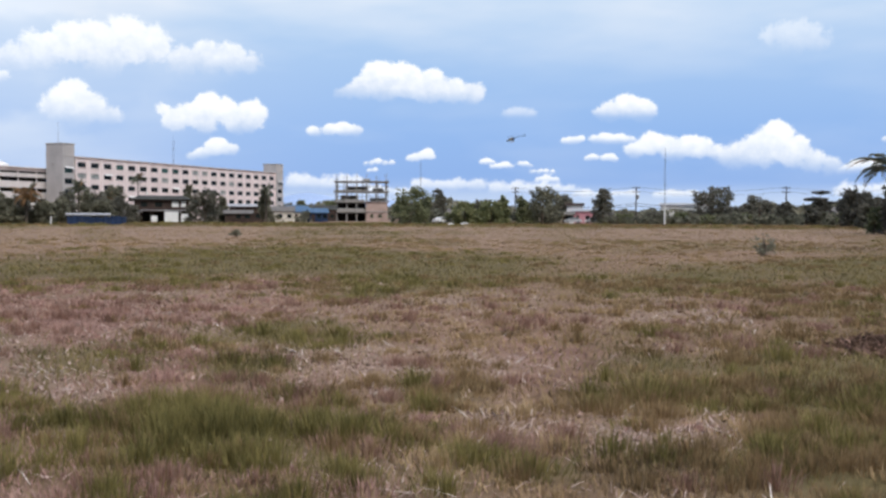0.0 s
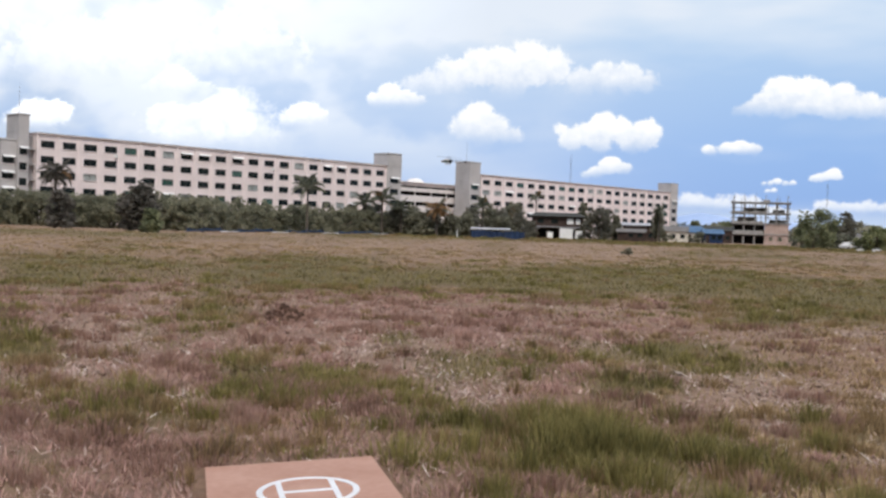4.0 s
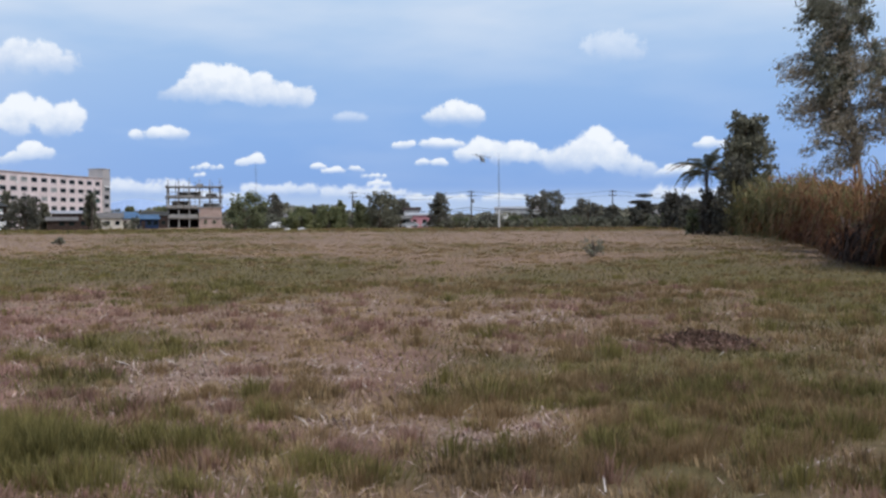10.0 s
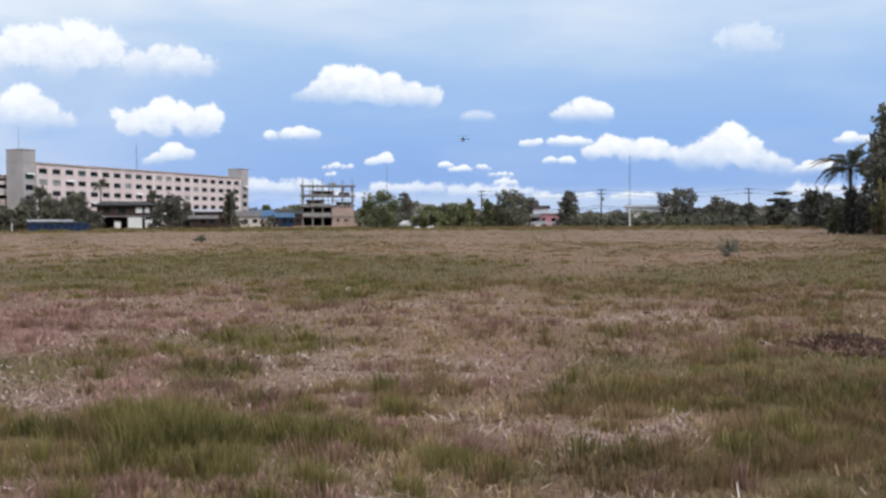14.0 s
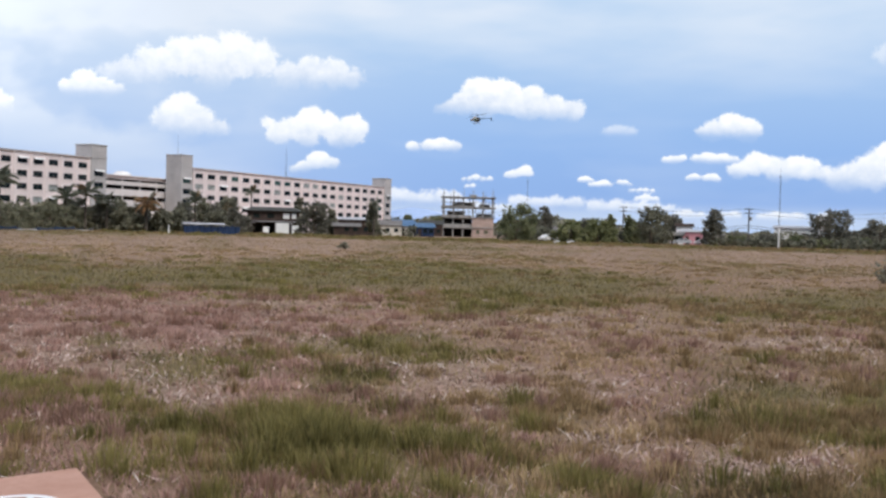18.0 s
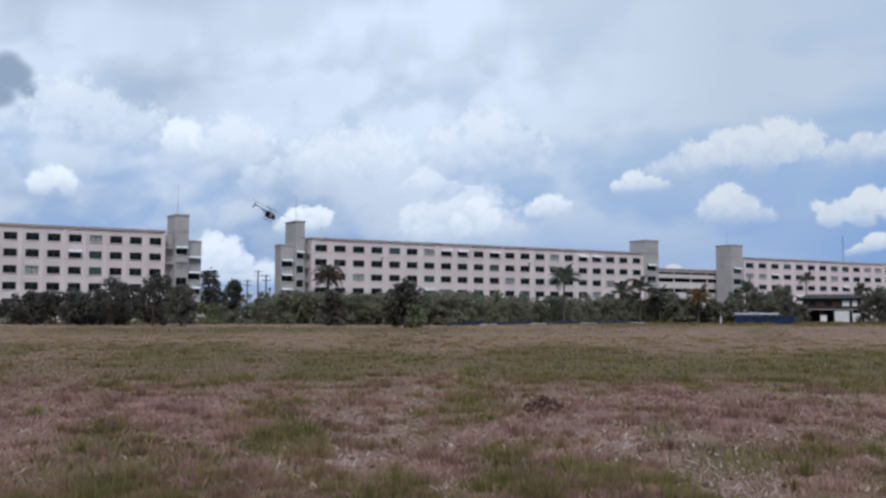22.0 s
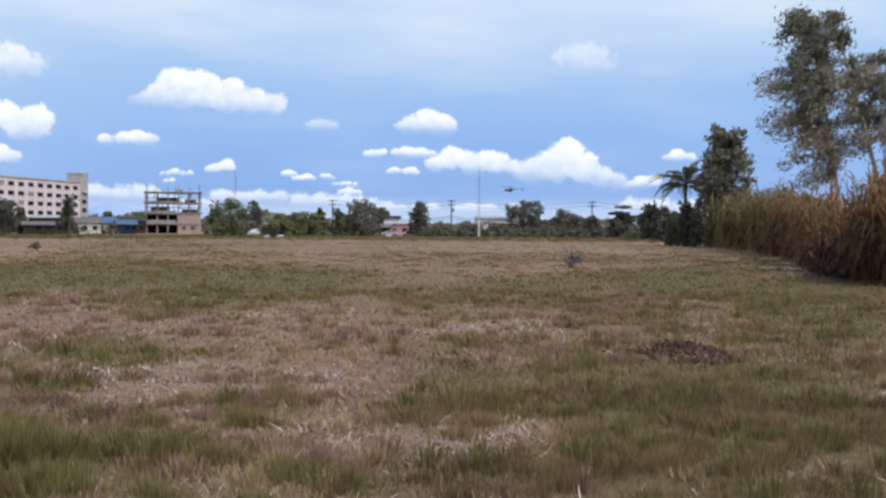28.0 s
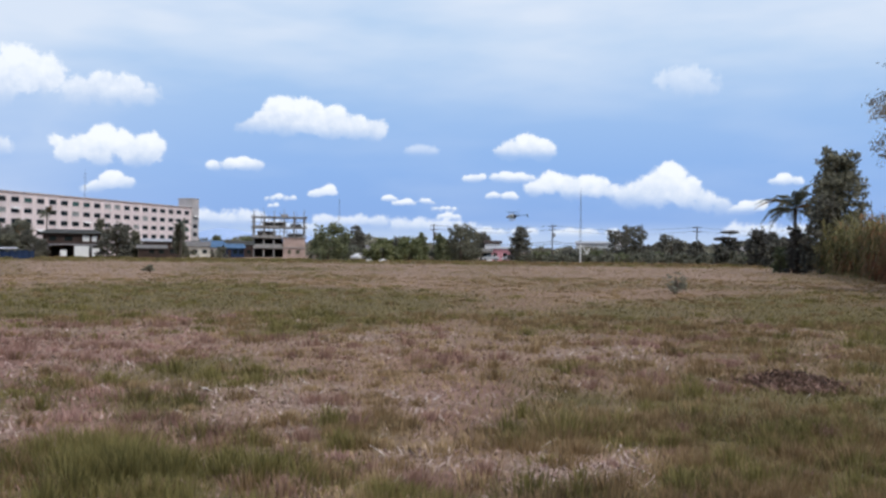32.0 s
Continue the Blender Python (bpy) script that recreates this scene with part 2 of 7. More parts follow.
HEAPS_EAST.append((8.88, 3.29, 0.129, [(9.17, 3.9, 0.58), (9.89, 3.73, 0.41), (8.45, 3.49, 0.37), (7.82, 3.3, 0.25)]))
HEAPS_EAST.append((20.8, 3.13, 0.05, [(20.15, 3.33, 0.18), (20.5, 3.42, 0.25), (20.85, 3.55, 0.25), (21.2, 3.72, 0.27), (21.3, 3.5, 0.25)]))
HEAPS_EAST.append((18.35, 2.93, 0.02, [(17.6, 3.03, 0.13), (17.95, 3.06, 0.17), (18.3, 3.16, 0.21), (18.7, 3.07, 0.17), (19.1, 3.1, 0.15)]))
HEAPS_EAST.append((18.0, 2.54, 0.0, [(17.82, 2.63, 0.13), (18.1, 2.67, 0.15)]))
HEAPS_EAST.append((24.6, 3.02, 0.0, [(24.3, 3.14, 0.14), (24.6, 3.19, 0.21), (24.9, 3.1, 0.14)]))
HEAPS_EAST.append((25.5, 2.76, 0.03, [(24.9, 2.86, 0.13), (25.3, 2.92, 0.18), (25.7, 2.98, 0.21), (26.0, 2.9, 0.14)]))
HEAPS_EAST.append((26.8, 2.9, -0.1, [(26.5, 3.08, 0.14), (26.8, 3.04, 0.18), (27.1, 2.93, 0.13)]))
HEAPS_EAST.append((27.8, 2.48, 0.0, [(27.2, 2.6, 0.13), (27.6, 2.63, 0.17), (28.0, 2.63, 0.17), (28.35, 2.58, 0.14)]))
HEAPS_EAST.append((28.05, 1.95, 0.0, [(27.6, 2.13, 0.2), (28.05, 2.21, 0.26), (28.5, 2.11, 0.21)]))
HEAPS_EAST.append((32.4, 5.7, -0.014, [(32.49, 6.28, 0.71), (31.67, 6.03, 0.58), (33.46, 6.0, 0.65), (31.02, 5.88, 0.36)]))
HEAPS_EAST.append((29.37, 4.2, 0.013, [(29.53, 4.38, 0.29), (29.04, 4.35, 0.2), (29.96, 4.44, 0.23)]))
HEAPS_EAST.append((31.8, 4.22, -0.03, [(30.8, 4.42, 0.27), (31.4, 4.5, 0.38), (32.1, 4.4, 0.35), (32.7, 4.33, 0.3)]))
HEAPS_EAST.append((35.2, 3.36, -0.04, [(33.0, 3.85, 0.5), (33.95, 4.15, 0.64), (34.9, 4.0, 0.62), (35.75, 4.02, 0.6), (36.6, 3.95, 0.62), (37.35, 3.65, 0.42), (35.2, 3.62, 0.5)]))
HEAPS_EAST.append((40.78, 2.75, -0.07, [(40.66, 4.41, 0.88), (40.03, 3.79, 1.01), (38.92, 3.5, 0.79), (38.12, 3.29, 0.51), (41.6, 3.66, 0.87), (42.54, 3.1, 0.62), (43.46, 2.83, 0.43)]))
HEAPS_EAST.append((30.65, 3.24, 0.0, [(30.4, 3.34, 0.16), (30.65, 3.45, 0.21), (30.9, 3.37, 0.16)]))
HEAPS_EAST.append((31.6, 3.16, 0.0, [(31.25, 3.36, 0.2), (31.6, 3.43, 0.26), (31.88, 3.3, 0.17)]))
HEAPS_EAST.append((44.91, 2.48, -0.022, [(44.84, 2.73, 0.48), (45.45, 2.88, 0.39), (44.23, 2.62, 0.27)]))
HEAPS_EAST.append((46.94, 3.98, -0.032, [(46.8, 4.3, 0.38), (47.4, 4.2, 0.28), (46.3, 4.16, 0.22)]))
HEAPS_NORTH = []
HEAPS_NORTH.append((4.43, 7.87, 0.029, [(4.44, 9.57, 1.21), (5.58, 9.4, 1.02), (2.83, 9.21, 1.28), (1.52, 9.31, 1.03), (-0.09, 8.65, 1.03), (-1.38, 8.29, 0.78), (-2.36, 8.09, 0.45), (8.66, 8.75, 0.94), (9.93, 8.76, 0.81), (11.04, 8.51, 0.5), (7.39, 8.51, 0.82), (3.18, 8.49, 0.96)]))
HEAPS_NORTH.append((-3.3, 6.96, 0.04, [(-3.64, 7.47, 0.71), (-2.66, 7.35, 0.58), (-4.45, 7.18, 0.45), (-1.84, 7.28, 0.29)]))
HEAPS_NORTH.append((2.0, 5.12, 0.014, [(1.46, 6.49, 0.78), (0.99, 5.86, 0.91), (2.3, 5.9, 0.84), (3.46, 5.45, 0.45), (1.82, 5.47, 0.72)]))
HEAPS_NORTH.append((-8.52, 5.55, 0.075, [(-8.45, 6.06, 0.89), (-9.25, 5.86, 0.57), (-7.65, 6.07, 0.45)]))
HEAPS_NORTH.append((-23.06, 4.61, 0.071, [(-22.95, 5.52, 0.61), (-22.25, 5.27, 0.39), (-23.64, 5.17, 0.44)]))
HEAPS_WEST = []
HEAPS_WEST.append((-22.78, 4.57, 0.014, [(-22.79, 5.28, 0.9), (-21.89, 5.46, 0.65), (-23.59, 4.95, 0.58)]))
HEAPS_WEST.append((-13.95, 4.21, 0.002, [(-12.64, 6.11, 0.85), (-11.98, 5.36, 0.91), (-13.62, 5.2, 0.82), (-14.94, 4.77, 0.72), (-16.25, 4.53, 0.59)]))
HEAPS_WEST.append((-29.26, 8.71, -0.012, [(-29.53, 10.04, 0.86), (-29.05, 9.43, 0.8), (-30.13, 9.29, 0.61), (-28.57, 8.98, 0.62)]))
HEAPS_WEST.append((-36.22, 6.31, 0.046, [(-36.19, 7.31, 0.69), (-36.89, 6.88, 0.62), (-35.45, 6.8, 0.52)]))
HEAPS_WEST.append((-26.79, 1.68, 0.009, [(-27.86, 3.84, 0.62), (-26.91, 3.54, 0.69), (-27.37, 2.89, 0.94), (-26.27, 2.65, 0.76)]))
HEAPS_SOFT = []
HEAPS_SOFT.append((-12.48, 8.56, -0.003, [(-12.31, 9.44, 0.98), (-13.3, 9.02, 0.78), (-11.32, 9.11, 0.59)]))
HEAPS_SOFT.append((-15.27, 6.83, 0.004, [(-15.28, 7.48, 0.98), (-16.27, 7.25, 0.65), (-14.29, 7.32, 0.59)]))
HEAPS_SOFT.append((-21.14, 7.24, 0.083, [(-20.88, 8.72, 1.62), (-22.82, 8.04, 1.55), (-18.91, 9.24, 1.3), (-24.75, 7.51, 1.15), (-17.59, 8.61, 1.17)]))
HEAPS_SOFT.append((-26.5, 8.49, -0.001, [(-26.7, 9.69, 1.13), (-25.42, 9.25, 0.95), (-27.95, 9.0, 0.81)]))
HEAPS_SOFT.append((-34.12, 8.85, 0.011, [(-34.08, 10.55, 1.32), (-35.85, 11.04, 1.44), (-32.28, 10.05, 1.2)]))
HEAPS_SOFT.append((-13.57, 4.11, 0.033, [(-12.88, 5.89, 1.4), (-14.72, 5.15, 1.29), (-11.6, 5.01, 1.26), (-15.95, 5.55, 0.91)]))
HEAPS_SOFT.append((-11.96, 8.05, 0.042, [(-12.06, 9.69, 1.87), (-13.91, 9.1, 1.54), (-10.15, 9.19, 1.42)]))
HEAPS_GREY = []
HEAPS_GREY.append((-38.67, 10.96, 0.175, [(-38.74, 12.57, 1.1), (-37.73, 11.78, 0.5), (-39.12, 11.51, 0.82)]))
HEAPS_FAINT = []
HEAPS_FAINT.append((26.37, 5.72, -0.004, [(26.45, 5.92, 0.39), (25.8, 5.85, 0.26), (27.04, 5.85, 0.26)]))
HEAPS_FAINT.append((41.6, 9.03, -0.068, [(41.61, 9.7, 0.8), (40.68, 9.89, 0.62), (42.54, 9.5, 0.67)]))
HEAPS_LOW = []
# low banks near the horizon: bearings from and to, height, lobe radius
LOW_BANKS = [(13.4, 17.2, 1.75, 0.6), (17.2, 20.4, 1.35, 0.45), (20.2, 24.4, 1.7, 0.5), (24.6, 29.6, 1.55, 0.5), (29.6, 33.0, 1.2, 0.35), (34.2, 38.0, 1.2, 0.35), (43.5, 50.0, 1.3, 0.6), (-28.5, -24.0, 1.9, 0.9)]
for lo, hi, ce, r in LOW_BANKS:
    pick_low = random.Random(int(lo * 10))
    lobes = [(lo + (hi - lo) * (k + 0.5) / 7 + pick_low.uniform(-0.2, 0.2), ce + pick_low.uniform(-0.05, 0.3) * r, r * pick_low.uniform(0.5, 1.0)) for k in range(7)]
    HEAPS_LOW.append(((lo + hi) / 2, ce - 0.35 * r, 0.0, lobes))


def smooth(v):
    v = np.clip(v, 0, 1)
    return v * v * (3 - 2 * v)


def build_backdrop():
    az = np.concatenate([np.arange(-75, -44, 2.0), np.arange(-44, 62, 0.19), np.arange(62, 95, 2.0)])
    el = np.concatenate([np.arange(-2.0, 0.5, 0.5), np.arange(0.5, 15.0, 0.135), np.arange(15, 34, 1.0)])
    A, E = np.meshgrid(az, el)
    wob = (fbm(A * 0.8, E * 0.8, 4, 5) - 0.5) * 0.9
    puff, lit, heavy = np.full_like(A, -1.5), np.zeros_like(A), np.zeros_like(A)
    grey = np.zeros_like(A)
    # strength, softness of the edge
    for heaps, strength, soft in ((HEAPS_SOFT, 0.5, 1.0), (HEAPS_FAINT, 0.42, 0.6), (HEAPS_LOW, 0.72, 0.5), (HEAPS_WEST, 0.85, 0.5), (HEAPS_NORTH, 0.93, 0.36), (HEAPS_EAST, 1.0, 0.3), (HEAPS_GREY, 0.0, 0.6)):
        for ca, ce, slope, lobes in heaps:
            L = np.array(lobes)
            reach = L[:, 2].max() * 2.2 + 0.8
            keep = (A > L[:, 0].min() - reach) & (A < L[:, 0].max() + reach) & (E > L[:, 1].min() - reach) & (E < L[:, 1].max() + reach)
            x, y = A[keep], E[keep]
            size = min(0.85, 0.12 + 0.75 * float(np.median(L[:, 2])))
            across, upward = (0.88, 1.22) if np.median(L[:, 2]) < 0.42 else (0.95, 1.08)
            d = np.full_like(x, -9.0)
            for la, le, lr in lobes:
                # the sides of a heap are a little flatter than a circle
                d = np.maximum(d, (lr - np.hypot((x - la) * across, (y - le) * upward)) / size)
            base = ce + slope * (x - ca)
            tall = L[:, 1].max() + L[:, 2].max() - ce
            under = smooth((y - base + 0.10 * tall + 0.06 * size + 0.35 * size * wob[keep]) / (0.12 + 0.38 * tall))
            g = np.clip(0.08 + 1.15 * (y - base) / tall, 0, 1)
            d = np.clip(d, -1.5, 1.2)
            if heaps is HEAPS_GREY:
                grey[keep] = np.maximum(grey[keep], smooth(d + 0.5 + wob[keep]))
                continue
            top = d > puff[keep]
            lit[keep] = np.where(top, g, lit[keep])
            heavy[keep] = np.where(top, strength * (0.12 + 0.88 * under) * smooth((y - base + 0.3 * tall + 0.1) / 0.25), heavy[keep])
            puff[keep] = np.where(top, d / (soft / 0.3), puff[keep])
    # a high white veil that thickens to the north-west and overhead
    west = np.clip((10 - A) / 26, 0, 1)
    high = np.clip((E - 7.5) / 7, 0, 1)
    streak = fbm(A * 0.10 + E * 0.05, E * 0.33, 5, 21)
    wisp = fbm(A * 0.22 - E * 0.1, E * 1.1, 5, 23)
    bill = fbm(A * 0.15 + 0.25 * wob, E * 0.27 + 0.3 * wob, 5, 55)
    curl = fbm(A * 0.5 + 0.4 * wob, E * 0.7 + 0.4 * wob, 4, 57)
    sheet = smooth((0.75 * bill + 0.25 * curl - 0.36) / 0.26)
    cover_w = np.clip(west * (0.30 + 0.85 * sheet) * np.clip((E + 1.0) / 7, 0.3, 1), 0, 1)
    veil = np.clip(cover_w + 0.72 * high * (0.55 + 0.6 * streak) + (streak - 0.5) * 1.5 * (0.25 + 0.6 * high) + (wisp - 0.5) * 0.5 * (0.35 + high), 0, 1)
    veil = np.clip(veil + 0.2 * np.exp(-((A - 3) / 11) ** 2) * (0.6 + 0.8 * streak), 0, 1)
    veil = np.maximum(veil, 0.5 * np.exp(-((E - 0.9) / 0.8) ** 2))
    gloom = np.clip(west * 0.62 * (fbm(A * 0.13, E * 0.16, 4, 33) - 0.42) * np.clip((-14 - A) / 12, 0, 1) * 1.6, 0, 0.7)
    gloom = np.maximum(gloom, 0.75 * grey)
    glare = np.clip((2 - A) / 18, 0, 1) * np.clip((E - 3.5) / 9, 0, 1) * (0.34 + 0.77 * sheet) * (1 - grey)
    ra, re = np.radians(A), np.radians(E)
    R = 4400.0
    P = np.stack([R * np.cos(re) * np.sin(ra), R * np.cos(re) * np.cos(ra), R * np.sin(re) + EYE], -1).reshape(-1, 3)
    ne, na = A.shape
    i = (np.arange(ne - 1)[:, None] * na + np.arange(na - 1)[None]).ravel()
    F = np.stack([i, i + 1, i + na + 1, i + na], 1)
    m = bpy.data.materials.new("clouded_sky")
    m.use_nodes = True
    n, link = m.node_tree.nodes, m.node_tree.links.new
    n.remove(n["Principled BSDF"])
    em = n.new("ShaderNodeEmission")
    link(em.outputs[0], n["Material Output"].inputs["Surface"])

    def attr(name):
        k = n.new("ShaderNodeAttribute")
        k.attribute_name = name
        return k.outputs["Fac"]

    def mix(fac, a, b):
        k = n.new("ShaderNodeMix")
        k.data_type = "RGBA"
        for s, v in ((k.inputs[0], fac), (k.inputs[6], a), (k.inputs[7], b)):
            if isinstance(v, tuple):
                s.default_value = (*v, 1)
            else:
                link(v, s)
        return k.outputs[2]

    def calc(op, *values, clamp=False):
        k = n.new("ShaderNodeMath")
        k.operation, k.use_clamp = op, clamp
        for s, v in zip(k.inputs, values):
            if isinstance(v, (int, float)):
                s.default_value = v
            else:
                link(v, s)
        return k.outputs[0]

    co = n.new("ShaderNodeTexCoord")

    def tex(scale, detail, rough):
        k = n.new("ShaderNodeTexNoise")
        k.inputs["Scale"].default_value, k.inputs["Detail"].default_value, k.inputs["Roughness"].default_value = scale, detail, rough
        link(co.outputs["Object"], k.inputs["Vector"])
        return k.outputs["Fac"]

    lump, fine = tex(0.018, 5, 0.55), tex(0.055, 4, 0.6)
    ramp = n.new("ShaderNodeValToRGB")
    link(attr("rise"), ramp.inputs["Fac"])
    stops = ((0.0, (0.40, 0.56, 0.84)), (0.12, (0.315, 0.492, 0.86)), (0.3, (0.34, 0.535, 0.895)), (0.75, (0.52, 0.705, 0.935)), (1.0, (0.62, 0.77, 0.955)))
    els = ramp.color_ramp.elements
    els[0].position, els[1].position = 0, 1
    for p, c in stops[1:-1]:
        els.new(p)
    for e, (p, c) in zip(sorted(els, key=lambda e: e.position), stops):
        e.color = (*c, 1)
    c = mix(attr("veil"), ramp.outputs["Color"], (0.835, 0.905, 1.0))
    c = mix(attr("glare"), c, (1.2, 1.26, 1.36))
    c = mix(attr("gloom"), c, (0.36, 0.46, 0.60))
    # ragged heaps: the noise eats into the edge
    d = calc("ADD", attr("puff"), calc("MULTIPLY_ADD", lump, 1.1, -0.55))
    d = calc("ADD", d, calc("MULTIPLY_ADD", fine, 0.5, -0.25))
    a = calc("MULTIPLY_ADD", d, 2.3, 0.75, clamp=True)
    a = calc("MULTIPLY", calc("MULTIPLY", a, a), calc("MULTIPLY_ADD", a, -2.0, 3.0))
    a = calc("MULTIPLY", a, attr("heavy"), clamp=True)
    shine = calc("ADD", attr("lit"), calc("MULTIPLY_ADD", lump, 1.2, -0.5))
    shine = calc("ADD", shine, calc("MULTIPLY_ADD", fine, 0.25, -0.1), clamp=True)
    cl = mix(shine, (0.66, 0.765, 0.94), (1.13, 1.13, 1.12))
    cl = mix(attr("western"), cl, mix(shine, (0.86, 0.93, 1.04), (1.42, 1.42, 1.42)))
    link(mix(a, c, cl), em.inputs["Color"])
    em.inputs["Strength"].default_value = 1.0
    ob = cloud_mesh("backdrop", P, F, m)
    rise = np.clip(E / 16, 0, 1)
    for name, v in (("puff", puff), ("lit", lit), ("heavy", heavy), ("veil", veil), ("gloom", gloom), ("western", np.clip((2 - A) / 18, 0, 1)), ("glare", np.clip(glare, 0, 0.87)), ("rise", rise)):
        ob.data.attributes.new(name, "FLOAT", "POINT").data.foreach_set("value", v.ravel().astype(np.float32))
    for p in ob.data.polygons:
        p.use_smooth = True
    return tagged(ob, "far blue sky with rows of white cumulus", "sky", kind="structure")


backdrop = build_backdrop()

# ---- the field ----
# patches: east, north, half width across the view, half depth along it
GREEN_NEAR = [
    (1.0, 6.8, 1.14, 1.0), (1.8, 6.9, 0.44, 1.1), (1.3, 7.7, 0.52, 0.9), (0.2, 7.7, 0.61, 0.7), (0.4, 11.5, 0.55, 1.1), (2.0, 10.5, 0.42, 1.1),
    (3.2, 13.8, 0.88, 1.1), (3.3, 8.6, 0.22, 0.5), (2.5, 6.4, 0.22, 0.4), (5.0, 5.3, 0.51, 1.1), (2.9, 5.5, 0.5, 0.4), (3.9, 5.2, 0.5, 0.4)]
GREEN_NORTH = [
    (-2.1, 11.3, 0.35, 1.1), (-1.5, 10.2, 0.41, 1.0), (-0.8, 9.4, 0.43, 0.8), (-0.3, 8.6, 0.4, 0.7), (0.3, 7.9, 0.46, 0.7), (1.0, 7.5, 0.66, 0.7), (1.5, 6.9, 0.61, 0.8),
    (0.8, 12.0, 0.65, 0.9), (2.2, 10.3, 0.31, 0.6), (3.3, 12.7, 0.72, 1.2), (-0.6, 13.9, 0.23, 0.7), (3.2, 7.9, 0.44, 0.5)]
GREEN_WEST = [
    (-4.7, 11.5, 0.37, 1.1), (-2.9, 8.8, 0.48, 0.5), (-2.4, 7.9, 0.65, 0.6), (-2.5, 6.0, 0.3, 0.6), (-4.2, 18.2, 0.51, 2.7), (-5.4, 8.4, 0.95, 2.0), (-7.2, 10.8, 0.42, 1.4),
    (-7.2, 15.7, 0.44, 2.0), (-5.3, 12.1, 0.37, 2.1), (-4.8, 8.7, 0.33, 0.9), (-10.1, 25.8, 0.98, 4.3)]
GREEN_EAST = [
    (6.1, 8.7, 0.66, 0.9), (7.1, 8.1, 0.65, 1.5), (5.0, 7.6, 0.31, 0.4), (6.2, 6.3, 0.68, 1.0), (8.1, 6.9, 0.84, 1.4), (6.6, 5.2, 0.39, 0.9), (4.6, 4.4, 0.55, 0.6),
    (3.7, 8.4, 0.21, 0.4), (4.9, 7.2, 0.6, 0.7), (3.0, 13.2, 0.85, 1.1), (5.2, 4.6, 0.43, 0.7), (5.2, 7.0, 0.54, 0.6), (8.6, 7.5, 0.8, 1.8)]
GREEN_FAR = [
    (4.0, 32.5, 4.5, 6.6), (11.8, 29.8, 5.25, 8.0), (14.8, 23.0, 3.86, 4.2), (22.6, 69.4, 3.0, 7.0), (-9.0, 29.6, 4.25, 6.5), (-3.5, 33.7, 4.43, 6.5), (4.7, 37.5, 7.0, 9.0),
    (-8, 140, 14, 22), (28, 87, 5.0, 8), (7.4, 30.1, 2.48, 4.0), (8.9, 24.0, 2.08, 4.5), (-23.6, 38.7, 4.7, 9.0), (-12.1, 32.1, 4.44, 7.0), (-4.5, 27.5, 1.6, 4.4), (6.6, 19.7, 1.0, 2.1), (12.8, 19.6, 1.6, 3.9)]
GREEN_FAR += [(17.4, 12.8, 1.6, 5.5), (13.8, 13.7, 1.3, 2.6), (-0.9, 31.0, 5.1, 5.9), (-40, 88, 26, 16), (26, 26, 3, 4), (20, 17, 2.5, 4), (14.5, 10.5, 1.5, 2.5)]
STRAW = [
    (4.3, 6.2, 0.55, 0.6), (3.5, 7.0, 0.27, 0.5), (3.0, 8.5, 0.21, 0.3), (3.7, 9.9, 1.09, 0.9), (2.2, 9.2, 0.29, 0.3), (0.0, 9.4, 0.39, 0.5), (3.3, 11.2, 1.0, 0.7),
    (0.1, 11.2, 0.62, 1.3), (-0.8, 12.6, 0.55, 0.9), (0.4, 9.1, 0.38, 0.4), (-4.3, 14.1, 0.84, 1.8), (-2.3, 8.9, 0.25, 0.5), (2.5, 13.5, 1.26, 1.2), (2.8, 7.8, 0.24, 0.3)]
STRAW += [(-4.6, 13.4, 0.6, 2.4), (-3.8, 9.8, 0.45, 1.0), (-0.4, 12.6, 0.55, 1.9), (-2.6, 8.7, 0.28, 0.7), (5.5, 4.2, 0.3, 0.4)]
# pinkish dry swaths with little green in them
PALE = [(1.9, 20.5, 2.52, 3.2), (5.8, 16.3, 1.97, 1.7), (-3.1, 19.4, 3.37, 3.3), (2.6, 20.6, 3.29, 3.6), (-4.8, 19.0, 3.38, 3.0), (10.8, 14.6, 1.53, 1.9), (-2.0, 15.0, 1.6, 2.0)]
RUST = [
    (-2.5, 15.9, 0.41, 1.1), (-1.5, 18.8, 0.84, 2.0), (1.4, 15.9, 1.68, 2.1), (-4.6, 11.5, 0.21, 0.5), (-2.5, 16.7, 0.44, 1.2), (4.9, 8.9, 0.4, 0.8), (13.3, 13.7, 0.82, 1.9),
    (4.8, 5.4, 0.24, 0.3), (15.8, 21.8, 1.22, 2.0), (29.8, 24.2, 3.3, 5.0), (8.0, 9.3, 0.7, 0.9), (5.5, 9.7, 0.73, 1.3), (3.4, 6.3, 0.24, 0.4), (14.8, 17.5, 1.9, 5.0)]


def spread(x, y, rows):
    w = np.zeros_like(x)
    for cx, cy, a, b in rows:
        r = math.hypot(cx, cy)
        u, v = ((x - cx) * cy - (y - cy) * cx) / r, ((x - cx) * cx + (y - cy) * cy) / r
        w = np.maximum(w, np.exp(-((u / a) ** 2 + (v / b) ** 2) ** 0.9 * 0.85))
    return w


